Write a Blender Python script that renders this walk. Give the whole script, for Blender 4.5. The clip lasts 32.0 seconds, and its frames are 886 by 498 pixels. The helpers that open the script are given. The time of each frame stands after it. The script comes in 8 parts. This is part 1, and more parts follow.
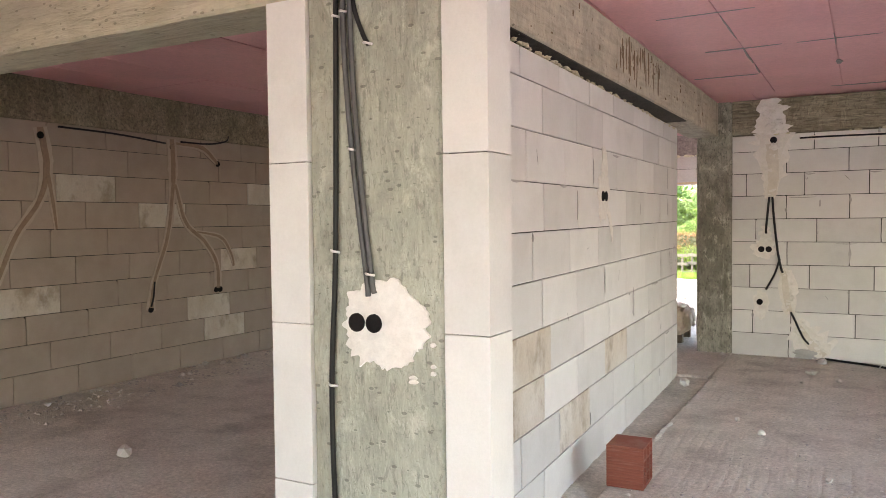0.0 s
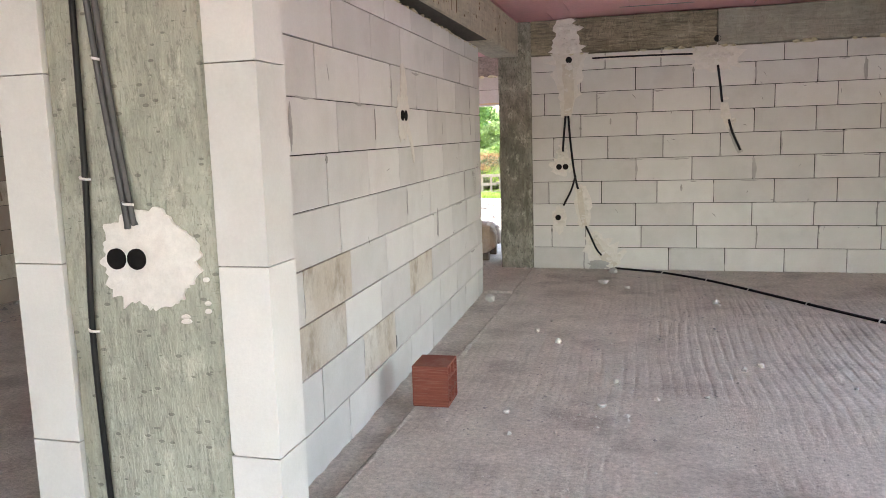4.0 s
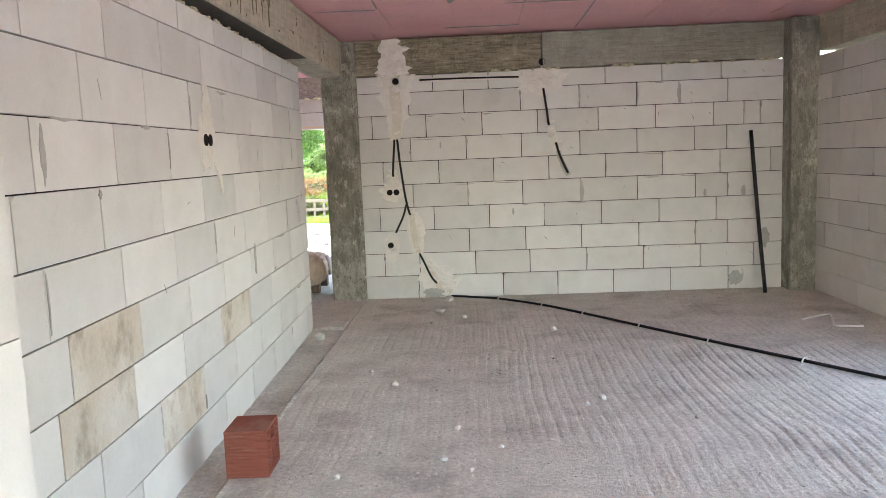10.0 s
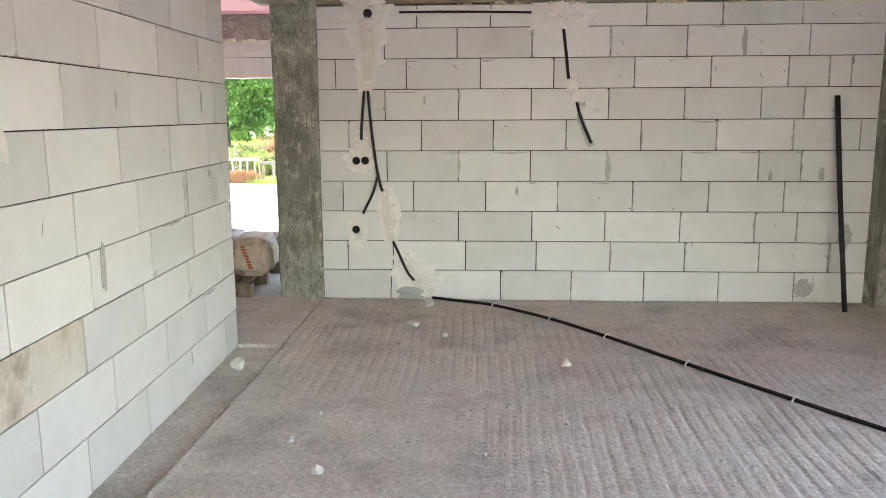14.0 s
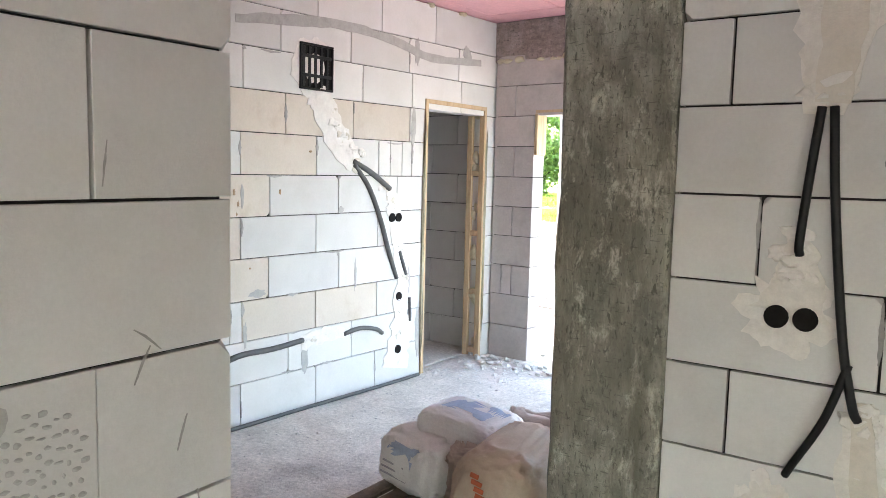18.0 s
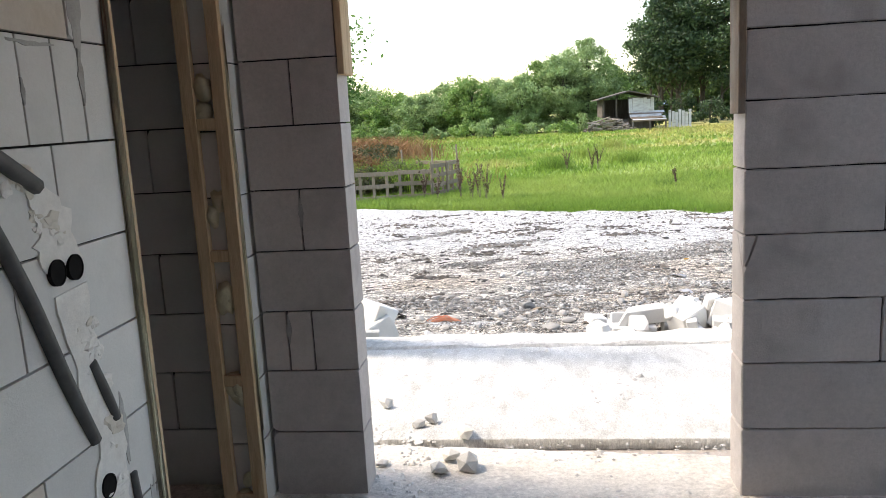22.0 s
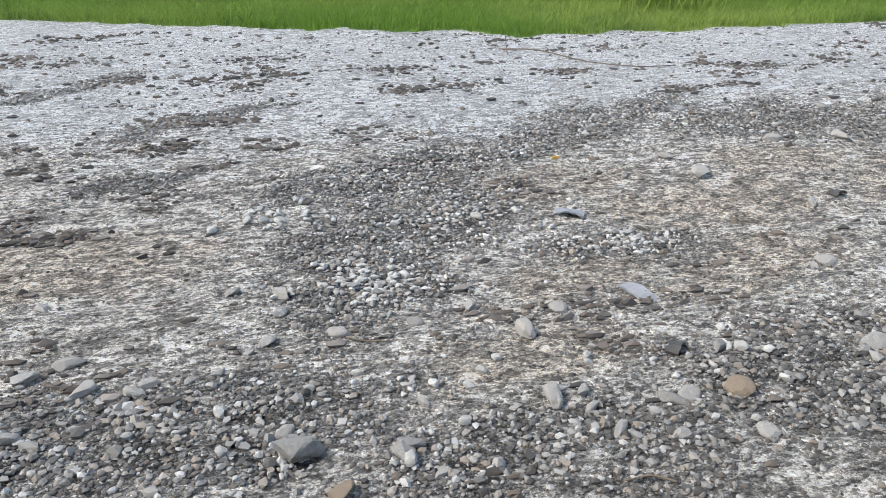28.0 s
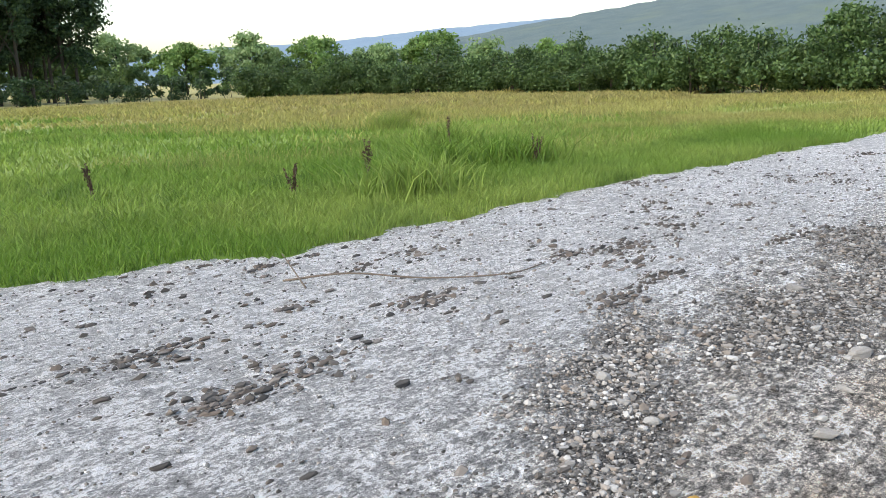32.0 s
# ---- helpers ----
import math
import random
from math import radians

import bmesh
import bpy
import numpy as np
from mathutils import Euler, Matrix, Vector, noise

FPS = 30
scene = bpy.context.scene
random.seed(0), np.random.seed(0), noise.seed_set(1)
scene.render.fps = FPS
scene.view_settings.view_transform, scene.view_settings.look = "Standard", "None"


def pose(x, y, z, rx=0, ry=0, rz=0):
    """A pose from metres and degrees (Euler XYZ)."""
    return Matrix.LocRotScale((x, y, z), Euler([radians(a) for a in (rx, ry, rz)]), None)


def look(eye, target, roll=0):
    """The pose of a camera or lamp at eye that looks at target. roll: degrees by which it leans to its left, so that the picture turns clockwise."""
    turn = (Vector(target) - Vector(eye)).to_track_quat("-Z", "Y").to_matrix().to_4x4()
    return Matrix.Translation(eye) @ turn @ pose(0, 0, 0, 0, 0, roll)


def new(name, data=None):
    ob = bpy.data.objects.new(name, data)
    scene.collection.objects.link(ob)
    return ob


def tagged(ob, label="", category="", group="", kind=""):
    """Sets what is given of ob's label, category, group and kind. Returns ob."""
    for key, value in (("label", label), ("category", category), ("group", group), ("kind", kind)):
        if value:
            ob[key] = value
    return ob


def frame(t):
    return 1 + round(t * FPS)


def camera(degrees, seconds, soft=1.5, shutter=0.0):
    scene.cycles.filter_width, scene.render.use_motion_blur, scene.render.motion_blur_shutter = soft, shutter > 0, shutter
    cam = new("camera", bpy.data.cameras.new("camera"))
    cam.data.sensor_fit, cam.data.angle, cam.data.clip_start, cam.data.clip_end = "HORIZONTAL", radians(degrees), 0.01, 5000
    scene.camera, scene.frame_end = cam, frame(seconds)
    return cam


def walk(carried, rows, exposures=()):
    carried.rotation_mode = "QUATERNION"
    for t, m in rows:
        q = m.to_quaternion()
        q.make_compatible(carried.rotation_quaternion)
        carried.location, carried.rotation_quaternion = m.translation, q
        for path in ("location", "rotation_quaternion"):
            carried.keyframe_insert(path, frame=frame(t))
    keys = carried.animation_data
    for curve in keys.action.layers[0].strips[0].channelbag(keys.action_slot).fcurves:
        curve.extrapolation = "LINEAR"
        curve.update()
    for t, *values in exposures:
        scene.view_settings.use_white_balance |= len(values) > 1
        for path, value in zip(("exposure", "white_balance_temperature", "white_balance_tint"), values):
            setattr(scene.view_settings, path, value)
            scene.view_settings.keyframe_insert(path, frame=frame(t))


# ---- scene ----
cam = camera(60.0, 32.0, soft=0.6)
METRES, EYE, TILT, LEAN, TURN = 21.0, 1.54, 0.0, 0.0, 28.8
EXPOSURES = [(0.0, 3.95, 8350, 18), (3.0, 3.86, 7950, 16), (6.0, 3.75, 7750, 16), (9.0, 3.93, 7700, 14), (13.0, 4.22, 7700, 11), (16.0, 4.22, 7150, 11), (18.0, 4.0, 7350, 12), (19.0, 3.86, 8350, 15), (20.0, 3.48, 8550, 17), (21.0, 2.75, 8300, 15),
             (22.0, 1.78, 7500, 13), (23.0, 1.42, 7100, 9), (24.0, 1.07, 6900, 7), (27.0, 1.04, 6950, 8), (32.0, 1.0, 7000, 10)]
ROWS = [
    (0.0, 0.0, 0.0, 0.0, -0.02, -2.12, 0.64),
    (0.5, 0.0007, -0.0002, 0.0, -3.36, -2.48, 1.16),
    (1.0, 0.0021, 0.001, -0.0001, -5.26, -2.63, 1.38),
    (1.5, 0.0027, 0.0021, 0.0001, -6.33, -2.58, 1.63),
    (2.0, 0.0024, 0.0017, -0.0001, -7.23, -2.78, 2.19),
    (2.5, 0.0026, 0.0017, -0.0003, -9.01, -3.68, 2.36),
    (3.0, 0.0029, 0.0023, -0.0008, -10.8, -5.33, 1.84),
    (3.5, 0.0039, 0.0038, -0.0011, -12.81, -6.91, 1.63),
    (5.5, 0.013, 0.0246, -0.001, -15.11, -9.03, 1.99),
    (6.0, 0.0137, 0.0288, -0.0006, -18.05, -8.19, 1.79),
    (6.5, 0.015, 0.0298, -0.0004, -19.57, -7.51, 1.73),
    (7.0, 0.0159, 0.0305, -0.0002, -22.34, -7.34, 1.9),
    (7.5, 0.0152, 0.0303, -0.0004, -24.18, -7.68, 1.68),
    (8.0, 0.0139, 0.0297, -0.0005, -24.7, -7.84, 1.78),
    (8.5, 0.0135, 0.0293, -0.0004, -25.1, -7.74, 1.85),
    (9.0, 0.0132, 0.0291, -0.0004, -25.37, -7.61, 1.77),
    (9.5, 0.014, 0.0285, -0.0003, -25.93, -7.27, 1.98),
    (10.0, 0.0166, 0.0286, -0.0003, -25.99, -6.72, 2.28),
    (10.5, 0.0216, 0.0281, -0.0002, -23.92, -6.5, 1.33),
    (11.0, 0.0264, 0.0298, -0.0007, -21.69, -7.27, 0.76),
    (11.5, 0.0279, 0.0365, -0.0011, -22.5, -8.3, 1.49),
    (12.0, 0.0297, 0.0474, -0.0005, -26.58, -8.83, 2.82),
    (12.5, 0.0376, 0.0587, -0.001, -27.94, -9.04, 1.96),
    (13.0, 0.0471, 0.072, -0.0008, -26.51, -8.94, 0.0),
    (13.5, 0.0563, 0.0895, -0.0011, -26.38, -9.62, 0.39),
    (15.5, 0.097, 0.1761, 0.0008, -17.48, -9.06, -1.59),
    (16.0, 0.1082, 0.1994, 0.0009, -13.45, -8.57, -0.95),
    (16.5, 0.1201, 0.2236, 0.001, -7.32, -7.38, -0.94),
    (17.0, 0.127, 0.2472, 0.0008, -0.82, -6.5, -1.5),
    (17.5, 0.1327, 0.2727, 0.0003, 1.73, -5.68, -1.65),
    (18.0, 0.1355, 0.2984, 0.0008, 7.02, -5.58, -1.43),
    (18.5, 0.1354, 0.3228, 0.0002, 9.96, -6.51, -1.09),
    (19.0, 0.1345, 0.3448, 0.0007, 15.51, -8.04, -1.0),
    (19.5, 0.1267, 0.3641, 0.0006, 19.03, -8.17, 0.07),
    (20.0, 0.1171, 0.3841, 0.0002, 17.06, -7.76, 1.05),
    (20.5, 0.1041, 0.4039, -0.0, 10.57, -8.39, 1.44),
    (21.0, 0.0939, 0.4223, 0.0009, -1.98, -9.19, 3.19),
    (21.5, 0.092, 0.4435, 0.0013, -14.89, -9.38, 3.57),
    (22.0, 0.0907, 0.4643, 0.0004, -24.73, -9.77, 3.08),
    (22.5, 0.096, 0.4858, -0.0007, -28.36, -10.38, 2.36),
    (23.0, 0.1058, 0.506, -0.0007, -29.39, -11.92, 1.25),
    (23.5, 0.1204, 0.5244, -0.0001, -34.22, -12.23, 1.07),
    (24.0, 0.1383, 0.5423, 0.0009, -35.77, -11.86, -0.35),
    (24.5, 0.1508, 0.563, 0.0007, -35.33, -12.44, 0.06),
    (26.5, 0.1999, 0.6519, 0.0006, -41.15, -16.31, 0.9),
    (27.0, 0.2094, 0.6702, -0.0012, -45.04, -24.72, 1.06),
    (27.5, 0.2201, 0.6846, -0.0025, -46.58, -29.43, -1.0),
    (28.0, 0.2246, 0.7013, -0.008, -45.61, -26.16, -0.67),
    (28.5, 0.2321, 0.7231, -0.0131, -42.76, -21.54, 1.22),
    (29.0, 0.2394, 0.7467, -0.0147, -42.9, -20.44, 2.51),
    (29.5, 0.2463, 0.7662, -0.015, -47.57, -21.88, 2.17),
    (30.0, 0.2537, 0.7848, -0.018, -52.97, -20.69, 1.2),
    (30.5, 0.2657, 0.8055, -0.0265, -59.34, -16.56, 1.51),
    (31.0, 0.2822, 0.8285, -0.0281, -62.73, -12.76, 1.38),
    (31.5, 0.2987, 0.8522, -0.0285, -69.23, -13.23, 2.08),
    (32.0, 0.3181, 0.8723, -0.0273, -76.44, -12.75, 1.81),
]
walk(cam, [(t, pose(0, 0, EYE, TILT, LEAN, TURN) @ pose(METRES * x, METRES * y, METRES * z, 90 + pitch, roll, yaw)) for t, x, y, z, yaw, pitch, roll in ROWS], EXPOSURES)

# ---- light ----
SUN_ELEVATION, SUN_AZIMUTH = 50.0, -78.0     # degrees; azimuth from +y, clockwise
world = bpy.data.worlds.new("sky")
scene.world = world
world.use_nodes = True
wn = world.node_tree.nodes
sky = wn.new("ShaderNodeTexSky")
sky.sky_type, sky.sun_disc = "NISHITA", False
sky.sun_elevation, sky.sun_rotation = radians(SUN_ELEVATION), radians(SUN_AZIMUTH)
sky.air_density, sky.dust_density, sky.ozone_density = 1.2, 1.35, 1.1
wn["Background"].inputs["Strength"].default_value = 0.15
world.node_tree.links.new(sky.outputs[0], wn["Background"].inputs["Color"])

sun_data = bpy.data.lights.new("sun", "SUN")
sun_data.energy, sun_data.angle, sun_data.color = 1.5, radians(10.0), (1.0, 0.95, 0.88)
sun = new("sun", sun_data)
sun_dir = Vector((math.sin(radians(SUN_AZIMUTH)) * math.cos(radians(SUN_ELEVATION)),
                  math.cos(radians(SUN_AZIMUTH)) * math.cos(radians(SUN_ELEVATION)), math.sin(radians(SUN_ELEVATION))))
sun.matrix_world = look(sun_dir * 60, (0, 0, 0))


# ---- materials ----
def surface(name, base, second, scale=3.0, rough=0.9, bump=0.15, bump_scale=60.0, stain=None, stain_scale=0.8,
            stain_amount=0.5, stretch=(1, 1, 1), vary=0.0, metal=0.0, world_space=False, bump_distance=0.01, grain=0.07):
    """A rough surface of two mixed colours, with stains at a larger scale, and fine relief."""
    m = bpy.data.materials.new(name)
    m.use_nodes = True
    nt = m.node_tree
    n, l = nt.nodes, nt.links
    bsdf = n["Principled BSDF"]
    bsdf.inputs["Roughness"].default_value, bsdf.inputs["Metallic"].default_value = rough, metal
    if world_space:
        where = n.new("ShaderNodeNewGeometry").outputs["Position"]
    else:
        where = n.new("ShaderNodeTexCoord").outputs["Object"]
        info = n.new("ShaderNodeObjectInfo")
        shift = n.new("ShaderNodeVectorMath")
        shift.operation = "MULTIPLY_ADD"
        l.new(info.outputs["Random"], shift.inputs[0])
        shift.inputs[1].default_value = (37.0, 53.0, 71.0)
        l.new(where, shift.inputs[2])
        where = shift.outputs[0]
    mp = n.new("ShaderNodeMapping")
    mp.inputs["Scale"].default_value = stretch
    l.new(where, mp.inputs["Vector"])
    where = mp.outputs[0]

    def tex(s, detail, roughness=0.6):
        t = n.new("ShaderNodeTexNoise")
        t.inputs["Scale"].default_value, t.inputs["Detail"].default_value, t.inputs["Roughness"].default_value = s, detail, roughness
        l.new(where, t.inputs["Vector"])
        return t.outputs["Fac"]

    def ramp(fac, lo, hi):
        r = n.new("ShaderNodeMapRange")
        r.inputs[1].default_value, r.inputs[2].default_value = lo, hi
        l.new(fac, r.inputs[0])
        return r.outputs[0]

    def mix(fac, a, b):
        x = n.new("ShaderNodeMix")
        x.data_type = "RGBA"
        if isinstance(fac, float):
            x.inputs[0].default_value = fac
        else:
            l.new(fac, x.inputs[0])
        for k, v in ((6, a), (7, b)):
            if isinstance(v, tuple):
                x.inputs[k].default_value = (*v, 1)
            else:
                l.new(v, x.inputs[k])
        return x.outputs[2]

    col = mix(ramp(tex(scale, 6), 0.3, 0.7), base, second)
    if stain:
        f = ramp(tex(stain_scale, 5, 0.65), 0.52, 0.68)
        k = n.new("ShaderNodeMath")
        k.operation = "MULTIPLY"
        k.inputs[1].default_value = stain_amount
        l.new(f, k.inputs[0])
        col = mix(k.outputs[0], col, stain)
    if grain:
        fine = n.new("ShaderNodeHueSaturation")
        g = ramp(tex(bump_scale * 0.8, 6, 0.8), 0.32, 0.68)
        gv = n.new("ShaderNodeMapRange")
        gv.inputs[3].default_value, gv.inputs[4].default_value = 1 - grain * 1.6, 1 + grain
        l.new(g, gv.inputs[0])
        l.new(gv.outputs[0], fine.inputs["Value"])
        l.new(col, fine.inputs["Color"])
        col = fine.outputs[0]
    if vary:
        hsv = n.new("ShaderNodeHueSaturation")
        v = n.new("ShaderNodeMapRange")
        v.inputs[3].default_value, v.inputs[4].default_value = 1 - vary, 1 + vary * 0.5
        l.new(n.new("ShaderNodeObjectInfo").outputs["Random"], v.inputs[0])
        l.new(v.outputs[0], hsv.inputs["Value"])
        l.new(col, hsv.inputs["Color"])
        col = hsv.outputs[0]
    l.new(col, bsdf.inputs["Base Color"])
    if bump:
        b = n.new("ShaderNodeBump")
        b.inputs["Strength"].default_value, b.inputs["Distance"].default_value = bump, bump_distance
        l.new(tex(bump_scale, 8, 0.7), b.inputs["Height"])
        l.new(b.outputs[0], bsdf.inputs["Normal"])
    return m


def concrete(name, pale, dark, grain=(60, 60, 2.2), grain_amount=0.6, pits=0.5, stain=(0.10, 0.095, 0.075), stain_amount=0.5, rough=0.85, mottle=0.0):
    """Board-marked concrete: grain lines along the boards, blotches, scratches, pits and stains."""
    m = bpy.data.materials.new(name)
    m.use_nodes = True
    n, l = m.node_tree.nodes, m.node_tree.links
    bsdf = n["Principled BSDF"]
    bsdf.inputs["Roughness"].default_value = rough
    where = n.new("ShaderNodeNewGeometry").outputs["Position"]

    def tex(scale, detail=6, roughness=0.6, size=1.0):
        mp = n.new("ShaderNodeMapping")
        mp.inputs["Scale"].default_value = scale
        l.new(where, mp.inputs["Vector"])
        t = n.new("ShaderNodeTexNoise")
        t.inputs["Scale"].default_value, t.inputs["Detail"].default_value, t.inputs["Roughness"].default_value = size, detail, roughness
        t.inputs["Distortion"].default_value = 0.4
        l.new(mp.outputs[0], t.inputs["Vector"])
        return t.outputs["Fac"]

    def ramp(fac, lo, hi, a=0.0, b=1.0):
        r = n.new("ShaderNodeMapRange")
        for k, v in enumerate((lo, hi, a, b)):
            r.inputs[k + 1].default_value = v
        l.new(fac, r.inputs[0])
        return r.outputs[0]

    def mix(fac, a, b):
        x = n.new("ShaderNodeMix")
        x.data_type = "RGBA"
        l.new(fac, x.inputs[0])
        for k, v in ((6, a), (7, b)):
            if isinstance(v, tuple):
                x.inputs[k].default_value = (*v, 1)
            else:
                l.new(v, x.inputs[k])
        return x.outputs[2]

    wide = tuple(g * 0.12 for g in grain)
    lines = tex(grain, 4, 0.65)
    col = mix(ramp(tex(wide, 6, 0.65), 0.34, 0.66), pale, dark)
    col = mix(ramp(tex((3, 3, 3), 7, 0.7), 0.35, 0.7, 0.0, 0.45), col, tuple(c * 0.62 for c in pale))
    col = mix(ramp(lines, 0.52, 0.62, 0.0, grain_amount), col, tuple(c * 0.45 for c in dark))
    col = mix(ramp(lines, 0.44, 0.36, 0.0, grain_amount * 0.8), col, tuple(min(0.8, c * 1.35) for c in pale))
    col = mix(ramp(tex((1.6, 1.6, 0.9), 6, 0.7), 0.55, 0.66, 0.0, stain_amount), col, stain)
    if mottle:
        col = mix(ramp(tex((11, 11, 7), 9, 0.75), 0.47, 0.58, 0.0, 0.55 * mottle), col, tuple(c * 0.52 for c in dark))
        col = mix(ramp(tex((8, 8, 5), 9, 0.78), 0.53, 0.62, 0.0, 0.65 * mottle), col, tuple(min(0.8, c * 1.45) for c in pale))
        col = mix(ramp(tex((70, 70, 24), 5, 0.7), 0.56, 0.62, 0.0, 0.7 * mottle), col, tuple(c * 0.32 for c in dark))
        col = mix(ramp(tex((30, 30, 190), 4, 0.6), 0.62, 0.67, 0.0, 0.5 * mottle), col, tuple(c * 0.25 for c in dark))
        col = mix(ramp(tex((6, 6, 0.7), 5, 0.6), 0.56, 0.66, 0.0, 0.6 * mottle), col, stain)
    holes = n.new("ShaderNodeTexVoronoi")
    holes.inputs["Scale"].default_value = 22.0
    flat = n.new("ShaderNodeMapping")
    flat.inputs["Scale"].default_value = (1.0, 1.0, 2.0)
    l.new(where, flat.inputs["Vector"])
    l.new(flat.outputs[0], holes.inputs["Vector"])
    tone = n.new("ShaderNodeRGBToBW")
    l.new(holes.outputs["Color"], tone.inputs[0])
    wide_hole = n.new("ShaderNodeMath")
    wide_hole.operation = "SUBTRACT"
    l.new(holes.outputs["Distance"], wide_hole.inputs[0])
    l.new(ramp(tone.outputs[0], 0.55, 0.85, -0.2, 0.24), wide_hole.inputs[1])      # few cells hold a hole, of uneven size
    dots = ramp(wide_hole.outputs[0], -0.02, 0.03, pits, 0.0)
    # the shade inside the pits is put into the colour
    col = mix(dots, col, tuple(c * 0.3 for c in dark))
    l.new(col, bsdf.inputs["Base Color"])
    h = n.new("ShaderNodeMath")
    h.operation = "MULTIPLY_ADD"
    l.new(dots, h.inputs[0])
    h.inputs[1].default_value = -0.8
    l.new(ramp(lines, 0.35, 0.65), h.inputs[2])
    b = n.new("ShaderNodeBump")
    b.inputs["Strength"].default_value, b.inputs["Distance"].default_value = 0.7, 0.006
    l.new(h.outputs[0], b.inputs["Height"])
    l.new(b.outputs[0], bsdf.inputs["Normal"])
    return m


M_AAC = surface("aerated_concrete", (0.70, 0.69, 0.665), (0.64, 0.63, 0.60), 4.0, 0.95, 0.18, 110.0, (0.5, 0.49, 0.46), 2.5, 0.28, vary=0.12, grain=0.03)
# darker copy of the block colour: the exit wall's shade is put in
M_SHADED_BLOCK = surface("shaded_aerated_concrete", (0.52, 0.475, 0.45), (0.445, 0.405, 0.38), 4.0, 0.95, 0.35, 70.0, (0.27, 0.24, 0.22), 3.5, 0.5, vary=0.08, grain=0.08)
M_DAMP = surface("damp_aerated_concrete", (0.67, 0.64, 0.585), (0.52, 0.45, 0.36), 3.5, 0.95, 0.25, 90.0, (0.32, 0.255, 0.185), 4.0, 0.85, (1.0, 1.0, 0.7), vary=0.12)
# beige-brown blocks, with the side room's dimness darkened into the colour
M_BEIGE = surface("dimmed_beige_aerated_concrete", (0.42, 0.35, 0.29), (0.36, 0.295, 0.24), 4.0, 0.95, 0.25, 90.0, (0.33, 0.27, 0.22), 2.5, 0.35, vary=0.08, grain=0.03)
M_TAN = surface("beige_aerated_concrete", (0.66, 0.60, 0.525), (0.59, 0.525, 0.445), 2.6, 0.95, 0.22, 90.0, (0.46, 0.36, 0.27), 5.0, 0.38, (1.0, 1.0, 0.8), vary=0.10, grain=0.04)
M_JOINT = surface("thin_bed_mortar", (0.04, 0.038, 0.035), (0.022, 0.021, 0.019), 20.0, 0.95, 0.4, 80.0, world_space=True)
M_CONC = concrete("formed_concrete", (0.42, 0.41, 0.34), (0.28, 0.275, 0.222), (48, 48, 7.0), 0.22, 0.5, (0.11, 0.105, 0.078), 0.6, mottle=1.15)
M_CONC_PIER = concrete("pier_concrete", (0.455, 0.465, 0.385), (0.37, 0.38, 0.31), (34, 34, 7.0), 0.10, 0.55, (0.27, 0.25, 0.18), 0.6, mottle=0.6)
M_CONC_PALE = concrete("pale_formed_concrete", (0.58, 0.53, 0.42), (0.49, 0.44, 0.34), (30, 3.0, 30), 0.3, 0.7, (0.20, 0.17, 0.12), 0.35, mottle=0.4)
M_CONC_X = concrete("plank_marked_concrete", (0.36, 0.325, 0.24), (0.24, 0.205, 0.14), (5, 40, 40), 0.7, 0.5, (0.12, 0.10, 0.065), 0.5, mottle=0.6)
M_CONC_SAND = concrete("sandy_beam_concrete", (0.62, 0.575, 0.43), (0.54, 0.495, 0.36), (5, 30, 30), 0.3, 0.5, (0.36, 0.31, 0.20), 0.4)
M_CONC_GREY = concrete("smooth_beam_concrete", (0.40, 0.385, 0.32), (0.32, 0.305, 0.25), (4, 30, 30), 0.3, 0.5, (0.22, 0.20, 0.15), 0.4, mottle=0.35)
M_CONC_DIM = concrete("rough_pink_grey_concrete", (0.36, 0.31, 0.28), (0.26, 0.21, 0.185), (20, 40, 40), 0.5, 0.8, (0.15, 0.12, 0.10), 0.5, mottle=0.5)
M_WHITE_CONC = concrete("porch_concrete", (0.53, 0.505, 0.45), (0.43, 0.41, 0.36), (9, 9, 4.0), 0.12, 0.95, (0.29, 0.285, 0.26), 0.6, mottle=0.38)
M_ROUGH_CONC = concrete("weathered_column_concrete", (0.54, 0.51, 0.445), (0.40, 0.375, 0.32), (14, 14, 3.0), 0.35, 0.95, (0.17, 0.155, 0.13), 0.55, mottle=0.5)
M_SCREED = surface("dusty_screed", (0.71, 0.665, 0.60), (0.56, 0.525, 0.47), 4.0, 0.92, 1.0, 45.0, (0.36, 0.325, 0.295), 1.6, 0.7, world_space=True, grain=0.21)
M_SLAB = surface("bare_slab", (0.45, 0.41, 0.38), (0.33, 0.30, 0.28), 3.0, 0.9, 0.6, 40.0, world_space=True)
M_PORCH = surface("porch_screed", (0.66, 0.655, 0.63), (0.47, 0.465, 0.44), 3.0, 0.92, 0.9, 45.0, (0.31, 0.30, 0.28), 2.2, 0.6, (3, 1.2, 1), world_space=True, grain=0.22)
M_KERB = surface("rough_kerb_concrete", (0.68, 0.67, 0.64), (0.49, 0.48, 0.455), 7.0, 0.95, 1.0, 35.0, (0.26, 0.25, 0.23), 3.0, 0.5, world_space=True, grain=0.25)
M_PINK = surface("pink_foam_board", (0.80, 0.42, 0.45), (0.72, 0.36, 0.39), 1.5, 0.6, 0.1, 40.0, (0.62, 0.36, 0.36), 1.2, 0.45, world_space=True)
M_PLASTER = surface("gypsum_filler", (0.76, 0.735, 0.68), (0.69, 0.655, 0.595), 9.0, 0.9, 0.5, 40.0, world_space=True)
M_FOAM = surface("mounting_foam", (0.66, 0.62, 0.45), (0.55, 0.50, 0.34), 14.0, 0.8, 0.6, 50.0, world_space=True)
